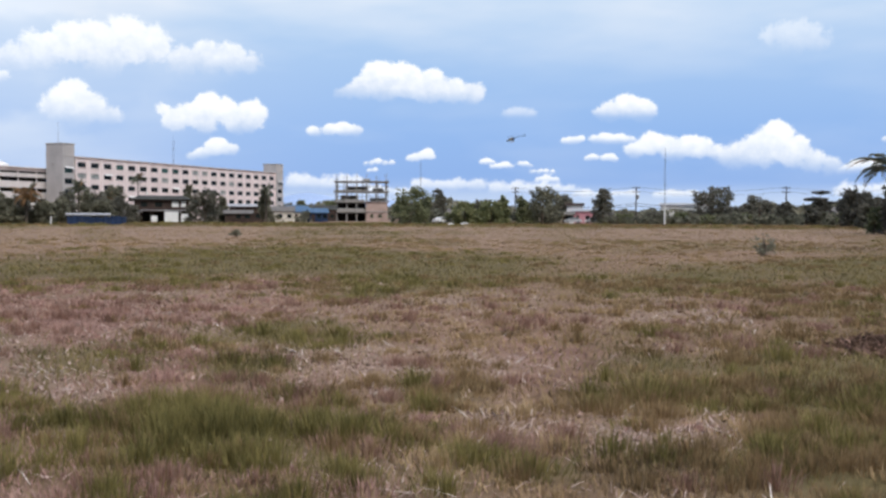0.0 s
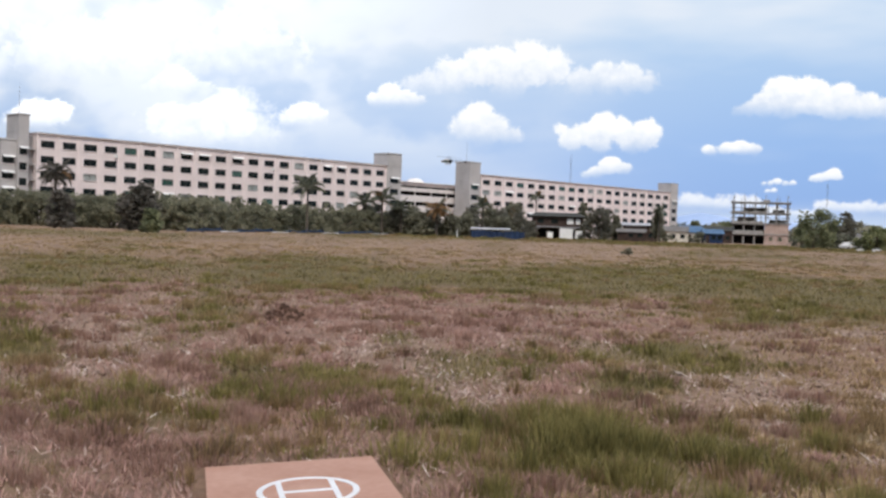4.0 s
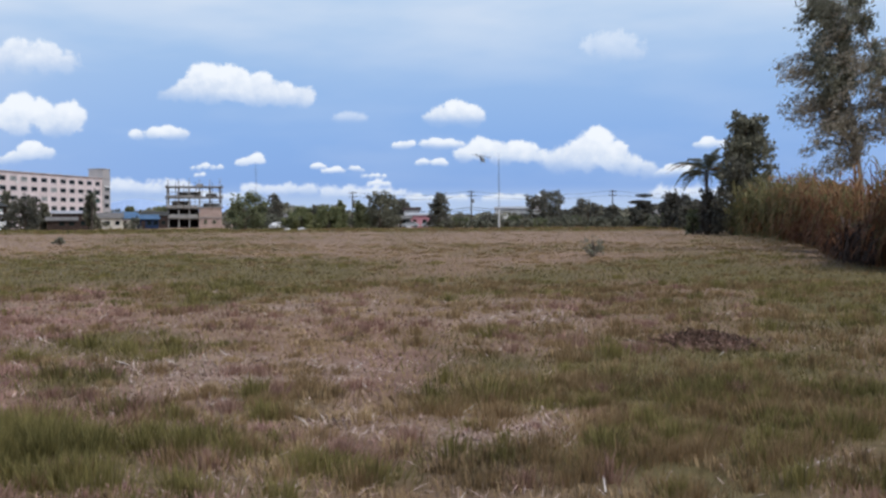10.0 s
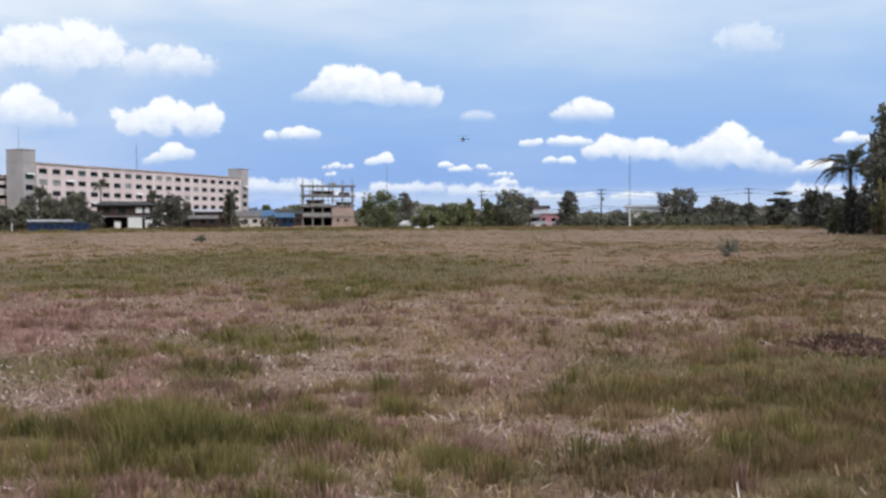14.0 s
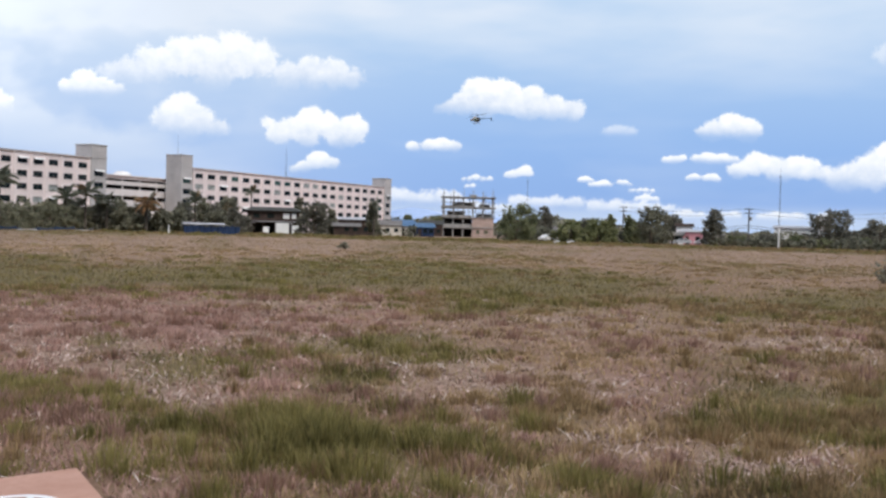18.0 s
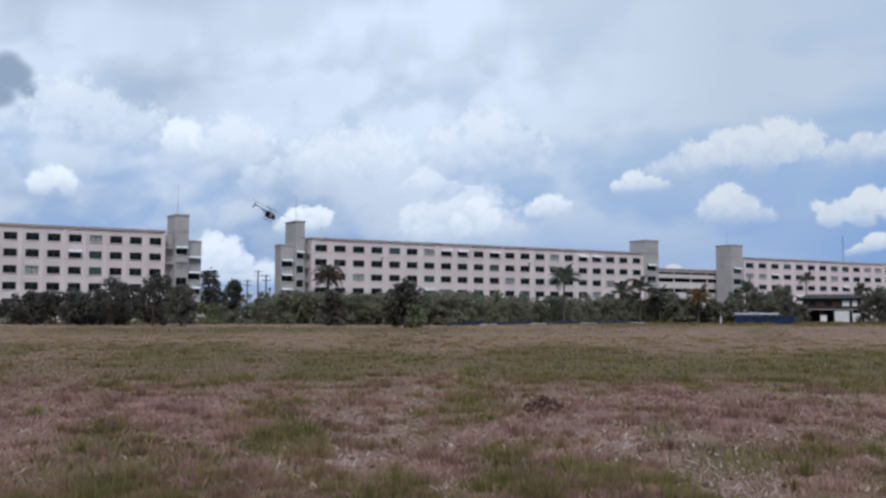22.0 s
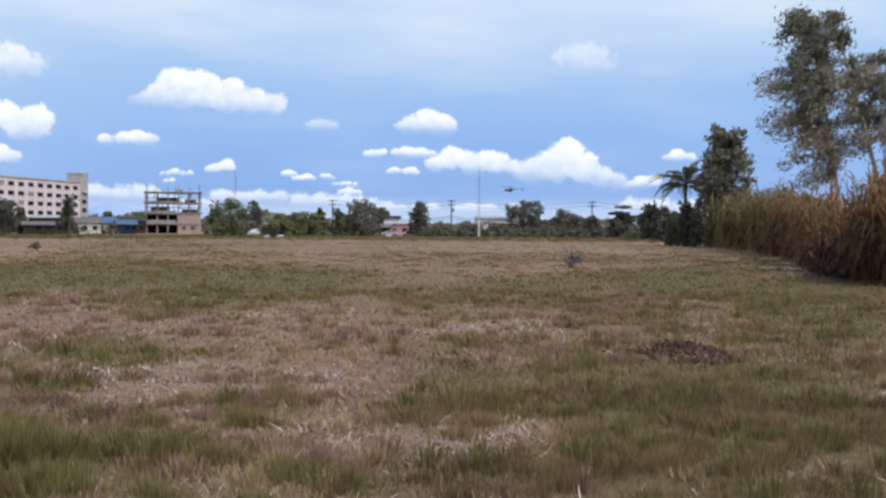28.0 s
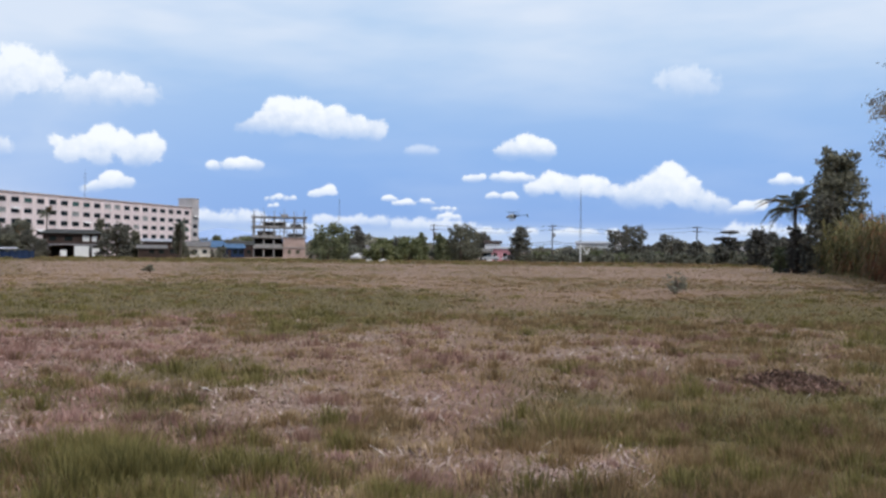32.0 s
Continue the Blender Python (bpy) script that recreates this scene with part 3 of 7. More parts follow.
def cover(x, y):
    """How green, strawy and rusty the field is at a place, 0..1."""
    r = np.hypot(x, y)
    s = 1 / (1 + r / 25)
    n1 = fbm(x * 0.9 * s + 3, y * 0.55 * s, 4, 41)
    n2 = fbm(x * 0.7 * s, y * 0.5 * s + 7, 4, 43)
    n3 = fbm(x * 1.7, y * 1.2, 4, 47)
    pale = spread(x, y, PALE)
    patches = spread(x, y, GREEN_NEAR + GREEN_NORTH + GREEN_WEST + GREEN_EAST)
    g = np.clip(patches * (0.35 + 1.15 * n3) + np.clip((n1 - 0.58) * 3.0, 0, 0.3) * (1 - 0.7 * pale), 0, 1)
    # a broad belt of green grass some way out, bare again beyond it, and olive growth to the east
    az = np.degrees(np.arctan2(x, np.maximum(y, 0.01)))
    n4 = fbm(az * 0.13 + 5, np.log(r + 1) * 3.2, 4, 49)
    # the dry ground turns pinker to the west, gradually
    west = smooth((4.5 - x + 0.12 * y + 5 * (n1 - 0.5)) / (9 + 0.25 * r))
    belt = np.clip((r - 19) / 8, 0, 1) * np.clip((62 - r) / 22, 0, 1) * (1 - 0.5 * np.clip((az - 22) / 8, 0, 1))
    g = np.clip(g + belt * np.clip(0.12 + (n4 - 0.42) * 2.0, 0, 0.5) + 0.75 * spread(x, y, GREEN_FAR) * (0.55 + 0.75 * n4), 0, 0.95)
    g = np.clip(g + 0.3 * np.clip((az - 5) / 12, 0, 1) * np.clip((r - 28) / 10, 0, 1) * np.clip((160 - r) / 60, 0, 1) * np.clip(0.4 + (n4 - 0.45) * 3, 0, 1), 0, 0.95)
    east = np.clip((az - 33) / 14, 0, 1) * np.clip((60 - r) / 30, 0, 1)
    g = np.clip(g + 0.4 * east * np.clip((n4 - 0.3) * 3, 0, 1), 0, 1)
    t = np.clip(spread(x, y, STRAW) * (0.6 + 0.7 * n3) + 0.35 * pale + np.clip((n2 - 0.56) * 3.0, 0, 0.6), 0, 1) * (1 - 0.85 * g)
    t = np.maximum(t, 0.6 * np.clip((r - 28) / 40, 0, 1) * (1 - g))
    # a bare pale strip, then a weedy verge before the houses and trees
    verge = np.clip((r - 140) / 12, 0, 1) * np.clip((260 - r) / 25, 0, 1)
    g = np.maximum(g, verge * (0.45 + 0.5 * n4))
    t = np.maximum(t * (1 - verge), 0.85 * np.exp(-((r - 131) / 6) ** 2))
    ru = np.clip(spread(x, y, RUST) + np.clip((n3 - 0.5) * 1.5, 0, 0.6) + 0.6 * west, 0, 1) * (1 - 0.7 * t) * np.clip(1.4 - r / 40, 0.15, 1)
    return g, t, ru


def rough_ground(x, y):
    r = np.hypot(x, y)
    z = (fbm(x * 0.5, y * 0.5, 3, 61) - 0.5) * 0.10 + (fbm(x * 2.2, y * 2.2, 3, 63) - 0.5) * 0.05
    return z * np.clip((r - 0.5) / 3, 0, 1) * np.clip((400 - r) / 200, 0, 1)


def field_material():
    m = bpy.data.materials.new("dry_field_soil")
    m.use_nodes = True
    n, link = m.node_tree.nodes, m.node_tree.links.new
    bsdf = n["Principled BSDF"]
    bsdf.inputs["Roughness"].default_value = 0.95
    bsdf.inputs["Specular IOR Level"].default_value = 0.1
    co = n.new("ShaderNodeTexCoord")

    def tex(scale, detail):
        k = n.new("ShaderNodeTexNoise")
        k.inputs["Scale"].default_value, k.inputs["Detail"].default_value = scale, detail
        k.inputs["Roughness"].default_value = 0.7
        link(co.outputs["Object"], k.inputs["Vector"])
        return k.outputs["Fac"]

    def ramp(fac, lo, hi, a, b):
        k = n.new("ShaderNodeValToRGB")
        k.color_ramp.elements[0].position, k.color_ramp.elements[1].position = lo, hi
        k.color_ramp.elements[0].color, k.color_ramp.elements[1].color = (*a, 1), (*b, 1)
        link(fac, k.inputs["Fac"])
        return k.outputs["Color"]

    def mix(fac, a, b):
        k = n.new("ShaderNodeMix")
        k.data_type = "RGBA"
        link(fac, k.inputs[0]), link(a, k.inputs[6]), link(b, k.inputs[7])
        return k.outputs[2]

    def attr(name):
        k = n.new("ShaderNodeAttribute")
        k.attribute_name = name
        return k.outputs["Fac"]

    f1, f2, f3 = tex(1.3, 8), tex(9, 6), tex(0.35, 8)
    dry = ramp(f1, 0.35, 0.7, (0.222, 0.137, 0.09), (0.382, 0.258, 0.178))
    rust = ramp(f1, 0.35, 0.7, (0.215, 0.117, 0.092), (0.35, 0.21, 0.168))
    straw = ramp(f2, 0.35, 0.68, (0.27, 0.184, 0.133), (0.455, 0.335, 0.255))
    green = ramp(f1, 0.35, 0.7, (0.132, 0.107, 0.047), (0.216, 0.172, 0.084))
    c = mix(attr("rusty"), dry, rust)
    c = mix(attr("strawy"), c, straw)
    c = mix(attr("green"), c, green)
    dark = ramp(f2, 0.3, 0.55, (0.5, 0.5, 0.5), (1, 1, 1))
    k = n.new("ShaderNodeMix")
    k.data_type, k.blend_type = "RGBA", "MULTIPLY"
    k.inputs[0].default_value = 0.8
    link(c, k.inputs[6]), link(dark, k.inputs[7])
    link(k.outputs[2], bsdf.inputs["Base Color"])
    bp = n.new("ShaderNodeBump")
    bp.inputs["Strength"].default_value, bp.inputs["Distance"].default_value = 0.7, 0.06
    link(f2, bp.inputs["Height"])
    link(bp.outputs["Normal"], bsdf.inputs["Normal"])
    return m


def build_ground():
    radii = [0.0, 1.0]
    while radii[-1] < 4600:
        radii.append(radii[-1] * 1.04 + 0.01)
    segs = 380
    a = np.arange(segs) * 2 * np.pi / segs
    R, A = np.meshgrid(np.array(radii[1:]), a, indexing="ij")
    x, y = (R * np.sin(A)).ravel(), (R * np.cos(A)).ravel()
    x, y = np.concatenate([[0.0], x]), np.concatenate([[0.0], y])
    z = rough_ground(x, y)
    nr = len(radii) - 1
    k = np.arange(segs)
    i = (np.arange(nr - 1)[:, None] * segs + 1 + k[None])
    j = (np.arange(nr - 1)[:, None] * segs + 1 + (k[None] + 1) % segs)
    quads = np.stack([i, i + segs, j + segs, j], -1).reshape(-1, 4).tolist()
    tris = [[0, 1 + q, 1 + (q + 1) % segs] for q in range(segs)]
    ob = cloud_mesh("ground", np.stack([x, y, z], 1), quads + tris, field_material())
    for name, v in zip(("green", "strawy", "rusty"), cover(x, y)):
        ob.data.attributes.new(name, "FLOAT", "POINT").data.foreach_set("value", v.astype(np.float32))
    for p in ob.data.polygons:
        p.use_smooth = True
    return tagged(ob, "flat dry field of brown and green grass", "field", kind="structure")


ground = build_ground()


def blades(name, x, y, height, lean, width, material, label, flat=None, curve=0.35, ang=None):
    """Grass blades of two triangles each, as one piece of stuff."""
    rng = np.random.default_rng(len(x))
    n = len(x)
    z = rough_ground(x, y) - 0.01
    a = rng.uniform(0, 2 * np.pi, n) if ang is None else ang
    d = np.stack([np.cos(a), np.sin(a)], 1)
    a = a + rng.uniform(-1.2, 1.2, n)
    side = np.stack([np.cos(a + 1.57), np.sin(a + 1.57)], 1) * (width / 2)[:, None]
    base = np.stack([x, y], 1)
    mid = base + d * (lean * curve)[:, None]
    tip = base + d * lean[:, None]
    hm = height * 0.62
    if flat is not None:
        z = z + flat
    V = np.empty((n, 5, 3))
    V[:, 0, :2], V[:, 1, :2] = base - side, base + side
    V[:, 2, :2], V[:, 3, :2] = mid + side * 0.8, mid - side * 0.8
    V[:, 4, :2] = tip
    V[:, 0, 2] = V[:, 1, 2] = z
    V[:, 2, 2] = V[:, 3, 2] = z + hm
    V[:, 4, 2] = z + height
    me = bpy.data.meshes.new(name)
    b = np.arange(n)[:, None] * 5
    me.vertices.add(n * 5)
    me.vertices.foreach_set("co", V.ravel())
    loops = (b + np.array([0, 1, 2, 3, 3, 2, 4])).ravel()
    me.loops.add(n * 7)
    me.loops.foreach_set("vertex_index", loops.astype(np.int32))
    me.polygons.add(n * 2)
    starts = (np.arange(n)[:, None] * 7 + np.array([0, 4])).ravel()
    me.polygons.foreach_set("loop_start", starts.astype(np.int32))
    me.update(calc_edges=True)
    me.materials.append(material)
    return tagged(new(name, me), label, "grass", kind="stuff")


GRASSGREEN = leafy("green_grass_blades", (0.188, 0.165, 0.055), (0.335, 0.278, 0.102), (0.115, 0.105, 0.038), 0.7, 0.5)
GRASSOLIVE = leafy("olive_grass_blades", (0.245, 0.166, 0.08), (0.395, 0.274, 0.142), (0.145, 0.108, 0.055), 0.7, 0.5)
GRASSSHORT = leafy("short_green_grass_blades", (0.21, 0.168, 0.07), (0.345, 0.275, 0.122), (0.125, 0.108, 0.045), 0.7, 0.45)
GRASSRUST = leafy("rusty_grass_blades", (0.31, 0.18, 0.131), (0.47, 0.305, 0.234), (0.19, 0.12, 0.08), 0.7, 0.4)
GRASSDRY = mat("dry_brown_grass_blades", (0.268, 0.151, 0.122), (0.472, 0.3, 0.25), 0.8, 0.7, island=0.5, third=(0.155, 0.085, 0.067))
GRASSTAN = mat("tan_dry_grass_blades", (0.25, 0.17, 0.086), (0.435, 0.312, 0.172), 0.8, 0.7, island=0.45, third=(0.14, 0.1, 0.065))
STALK = mat("bleached_stalks", (0.48, 0.4, 0.33), (0.74, 0.66, 0.58), 0.8, 1.5, island=0.5, third=(0.3, 0.23, 0.18))
STRAWPALE = mat("pale_straw", (0.38, 0.262, 0.215), (0.64, 0.5, 0.432), 0.8, 1.5, island=0.6, third=(0.2, 0.14, 0.1))


def on_board(x, y):
    u, v = (x + 0.80) * 0.968 + (y - 5.78) * 0.249, -(x + 0.80) * 0.249 + (y - 5.78) * 0.968
    return (np.abs(u) < 0.6) & (v > -0.66) & (v < 0.58)


def pinkness(az):
    """The dry grass is pink-brown to the north-west and golden to the east."""
    return np.clip((24 - az) / 20, 0.12, 1)


def grow_tufts():
    """Soft tufts of many blades, thicker where the field is green."""
    rng = np.random.default_rng(12)
    close = 3.0 + 7.0 * np.sqrt(rng.uniform(0, 1, 1500))
    near = 3.0 + 23.0 * np.sqrt(rng.uniform(0, 1, 2300))
    far = 24 + 46 * np.sqrt(rng.uniform(0, 1, 3600))
    edge = 60 + 160 * rng.uniform(0, 1, 4400)
    R = np.concatenate([close, near, far, edge])
    A = np.radians(rng.uniform(-44, 64, len(R)))
    cx, cy = R * np.sin(A), R * np.cos(A)
    g, t, ru = cover(cx, cy)
    u = rng.uniform(0, 1, len(R))
    lush = 0.56 * (1 - 0.5 * np.clip((2 - np.degrees(A)) / 12, 0, 1)) * (1 - 0.65 * np.clip((np.degrees(A) - 20) / 14, 0, 1))
    lush = lush + 0.22 * spread(cx, cy, GREEN_NEAR[:4])
    kind = np.where(u < g * lush, 0, np.where(u < g * 0.82 + 0.1, 1, np.where(rng.uniform(0, 1, len(R)) < (0.08 + 0.17 * np.clip(1.4 - R / 40, 0, 1)) * (1 - 0.6 * np.clip((np.degrees(A) - 12) / 15, 0, 1)) + 0.55 * ru, 2, 3)))
    kind = np.where((kind >= 2) & (R > 30), 4, kind)
    kind = np.where((kind == 3) & (rng.uniform(0, 1, len(R)) > pinkness(np.degrees(A))), 4, kind)
    thick = np.arange(len(R)) >= 1500
    live = (thick | (rng.uniform(0, 1, len(R)) < 0.1 + 0.9 * g)) & ~((kind == 3) & (rng.uniform(0, 1, len(R)) < 0.35 + 0.6 * t))
    live &= ~((kind >= 2) & (R > 17) & (rng.uniform(0, 1, len(R)) < 1.3 * g)) & ~((kind == 4) & (rng.uniform(0, 1, len(R)) < 0.4))
    rad = rng.uniform(0.1, 0.28, len(R)) * np.where(kind == 0, 1.35, 1.0) * (1 + R / 40)
    top = rng.uniform(0.08, 0.185, len(R)) * np.choose(kind, [1.0 + 0.35 * g, 1.05, 1.05, 0.75, 0.8]) * np.clip(1.1 - R / 150, 0.55, 1) * (1 + 3.2 * np.clip((R - 140) / 15, 0, 1)) * (1 + 0.3 * (kind == 0) * spread(cx, cy, GREEN_NEAR[:4]))
    count = np.clip(145 * rad / 0.22 * np.clip(8 / R, 0.08, 1.0), 9, 200).astype(int)
    for k, nm, m, label in ((0, "green_grass", GRASSGREEN, "soft green grass growing in low tufts"), (1, "olive_grass", GRASSOLIVE, "olive half-dry grass tufts"),
                            (2, "rusty_grass", GRASSRUST, "rusty dry grass tufts"), (3, "tan_grass", GRASSDRY, "tan dead grass tufts"), (4, "golden_grass", GRASSTAN, "low tan dry grass over the field")):
        idx = np.repeat(np.arange(len(R)), np.where((kind == k) & live, count, 0))
        n = len(idx)
        an = rng.uniform(0, 2 * np.pi, n)
        q = np.abs(rng.normal(0, 0.55, n))
        x, y = cx[idx] + np.cos(an) * q * rad[idx], cy[idx] + np.sin(an) * q * rad[idx]
        ok = ~on_board(x, y)
        x, y, idx, an, q = x[ok], y[ok], idx[ok], an[ok], q[ok]
        n = len(idx)
        h = top[idx] * rng.uniform(0.45, 1.1, n) * np.exp(-0.35 * q * q)
        lean = h * (0.15 + 0.5 * np.minimum(q, 1.6)) * rng.uniform(0.4, 1.5, n)
        blades(nm, x, y, h, lean, 0.0027 + 0.00068 * R[idx], m, label, ang=an + rng.normal(0, 0.6, n))


grow_tufts()


def grow_stubble():
    rng = np.random.default_rng(11)
    n = 310000
    r = 3.2 * (190 / 3.2) ** (rng.uniform(0, 1, n) ** 1.2)
    az = np.radians(rng.uniform(-42, 62, n))
    x, y = r * np.sin(az), r * np.cos(az)
    g, t, ru = cover(x, y)
    free = ~on_board(x, y)
    litter = (rng.uniform(0, 1, n) < (0.06 + (0.5 + 0.35 * np.clip((10 - r) / 3, 0, 1)) * t) * np.clip(1.5 - r / 20, 0.25, 1)) & free & (rng.uniform(0, 1, n) > 0.75 * g)
    short = ~litter & free & (rng.uniform(0, 1, n) < 0.75 * (1 - 0.95 * np.clip(1.2 * g, 0, 1)) * (1 - 0.6 * t * (r < 24)))
    wide = 0.003 + 0.0008 * r
    tall, lean = rng.uniform(0.02, 0.09, n), rng.uniform(0.02, 0.1, n)
    pink = (rng.uniform(0, 1, n) < pinkness(np.degrees(az))) & (r < 32)
    for k, nm, m, label in ((short & pink, "dry_grass", GRASSDRY, "short dry brown stubble over the field"), (short & ~pink, "tan_stubble", GRASSTAN, "short tan stubble over the field")):
        blades(nm, x[k], y[k], tall[k], lean[k], wide[k], m, label)
    k = ~litter & ~short & free & (r > 9) & (rng.uniform(0, 1, n) < 1.4 * g)
    blades("short_green_grass", x[k], y[k], 1.3 * tall[k], lean[k], wide[k] * 1.15, GRASSSHORT, "short olive green grass between the tufts")
    k = litter
    blades("straw_litter", x[k], y[k], rng.uniform(0.004, 0.05, n)[k], rng.uniform(0.03, 0.15, n)[k], 1.3 * wide[k], STRAWPALE, "pale cut straw lying on bare soil", flat=0.015, curve=0.5)

    # the same stubble round the spot where one stands
    m = 40000
    r1, a1 = 0.7 + 9.5 * np.sqrt(rng.uniform(0, 1, m)), rng.uniform(-np.pi, np.pi, m)
    k = (r1 < 3.4) | (np.abs(a1 - 0.17) > 0.9)
    x1, y1 = (r1 * np.sin(a1))[k], (r1 * np.cos(a1))[k]
    g1, t1, _ = cover(x1, y1)
    u1 = rng.uniform(0, 1, len(x1))
    for q, nm, m1, label in ((u1 < 0.5 * g1 + 0.12, "olive_grass", GRASSOLIVE, "olive half-dry grass tufts"), (u1 >= 0.5 * g1 + 0.12, "dry_grass", GRASSDRY, "short dry brown stubble over the field")):
        c1 = int(q.sum())
        blades(nm, x1[q], y1[q], rng.uniform(0.03, 0.11, c1), rng.uniform(0.02, 0.1, c1), rng.uniform(0.007, 0.013, c1), m1, label)

    # loose cut stalks on the strawy ground
    m = 5200
    r2 = 4.6 + 13 * rng.uniform(0, 1, m) ** 0.8
    a2 = np.radians(rng.uniform(-38, 58, m))
    x2, y2 = r2 * np.sin(a2), r2 * np.cos(a2)
    g2, t2, _ = cover(x2, y2)
    k = (rng.uniform(0, 1, m) < 0.08 + (0.5 + 0.3 * np.clip((10 - r2) / 3, 0, 1)) * t2) & (rng.uniform(0, 1, m) > 0.8 * g2) & ~on_board(x2, y2)
    blades("cut_stalks", x2[k], y2[k], rng.uniform(0.01, 0.07, m)[k], rng.uniform(0.08, 0.3, m)[k], (0.007 + 0.0006 * r2)[k], STALK, "loose pale cut stalks lying on the soil", flat=0.02, curve=0.5)


grow_stubble()


def scatter_clods():
    """Crumbled lumps of soil where the straw leaves the ground bare."""
    rng = np.random.default_rng(19)
    n = 15000
    r = 4.2 + 20 * rng.uniform(0, 1, n)
    a = np.radians(rng.uniform(-40, 60, n))
    x, y = r * np.sin(a), r * np.cos(a)
    g, t, _ = cover(x, y)
    k = (rng.uniform(0, 1, n) < 0.15 + 0.8 * t) & (g < 0.35) & ~on_board(x, y)
    x, y, r, n = x[k], y[k], r[k], int(k.sum())
    size = rng.uniform(0.008, 0.022, n) * (1 + 1.2 * rng.uniform(0, 1, n) ** 4) * (0.75 + r / 30)
    star = np.array([(1, 0, 0), (0, 1, 0), (-1, 0, 0), (0, -1, 0), (0, 0, 1), (0, 0, -1)], float)
    V = star[None] * rng.uniform(0.6, 1.4, (n, 6, 1)) * np.array([1.1, 1.1, 0.75]) + rng.normal(0, 0.15, (n, 6, 3))
    V = V * size[:, None, None] + np.stack([x, y, rough_ground(x, y) + 0.3 * size], 1)[:, None]
    tri = np.array([(0, 1, 4), (1, 2, 4), (2, 3, 4), (3, 0, 4), (1, 0, 5), (2, 1, 5), (3, 2, 5), (0, 3, 5)])
    F = (np.arange(n)[:, None, None] * 6 + tri).reshape(-1, 3)
    soil = mat("crumbled_dry_soil", (0.16, 0.1, 0.075), (0.33, 0.22, 0.17), 0.95, 8.0, island=0.5, third=(0.11, 0.075, 0.055))
    tagged(cloud_mesh("soil_clods", V.reshape(-1, 3), F, soil), "crumbled clods of dry soil on bare ground", "soil", kind="stuff")


scatter_clods()

# ---- the long barracks: three blocks on one line ----
LINE_A, LINE_B = polar(-23.92, 186.4), polar(13.12, 338.0)
LINE_D = (LINE_B - LINE_A).normalized()
LINE_TURN = math.degrees(math.atan2(LINE_D.y, LINE_D.x))
STOREY, ROOF_Z, TOWER_Z = 2.7, 16.0, 18.7


def along(az):
    """How far along the line of facades a bearing meets it."""
    s, c = math.sin(radians(az)), math.cos(radians(az))
    return (LINE_A.y * s - LINE_A.x * c) / (LINE_D.x * c - LINE_D.y * s)


def on_line(s, back=0.0):
    p = LINE_A + s * LINE_D
    return pose(p.x - LINE_D.y * back, p.y + LINE_D.x * back, 0, 0, 0, LINE_TURN)


def wall_with_openings(x0, x1, z0, z1, holes, thick=0.3, y=0.0):
    """A wall of the given thickness whose openings go through it."""
    xs = sorted({x0, x1, *(h[0] for h in holes), *(h[1] for h in holes)})
    zs = sorted({z0, z1, *(h[2] for h in holes), *(h[3] for h in holes)})
    spans = {(round(h[0], 4), round(h[2], 4)) for h in holes}
    V, F, seen = [], [], {}

    def v(x, yy, z):
        key = (round(x, 4), round(yy, 4), round(z, 4))
        if key not in seen:
            seen[key] = len(V)
            V.append((x, yy, z))
        return seen[key]

    solid = {}
    for i in range(len(xs) - 1):
        for k in range(len(zs) - 1):
            cx, cz = (xs[i] + xs[i + 1]) / 2, (zs[k] + zs[k + 1]) / 2
            solid[i, k] = True
    for h in holes:
        for i in range(len(xs) - 1):
            if h[0] - 1e-6 <= xs[i] and xs[i + 1] <= h[1] + 1e-6:
                for k in range(len(zs) - 1):
                    if h[2] - 1e-6 <= zs[k] and zs[k + 1] <= h[3] + 1e-6:
                        solid[i, k] = False
    for (i, k), on in solid.items():
        if not on:
            continue
        a, b, c, d = xs[i], xs[i + 1], zs[k], zs[k + 1]
        F.append((v(a, y, c), v(b, y, c), v(b, y, d), v(a, y, d)))
        F.append((v(b, y + thick, c), v(a, y + thick, c), v(a, y + thick, d), v(b, y + thick, d)))
        if not solid.get((i - 1, k), False):
            F.append((v(a, y + thick, c), v(a, y, c), v(a, y, d), v(a, y + thick, d)))
        if not solid.get((i + 1, k), False):
            F.append((v(b, y, c), v(b, y + thick, c), v(b, y + thick, d), v(b, y, d)))
        if not solid.get((i, k - 1), False):
            F.append((v(a, y + thick, c), v(b, y + thick, c), v(b, y, c), v(a, y, c)))
        if not solid.get((i, k + 1), False):
            F.append((v(a, y, d), v(b, y, d), v(b, y + thick, d), v(a, y + thick, d)))
    return V, F


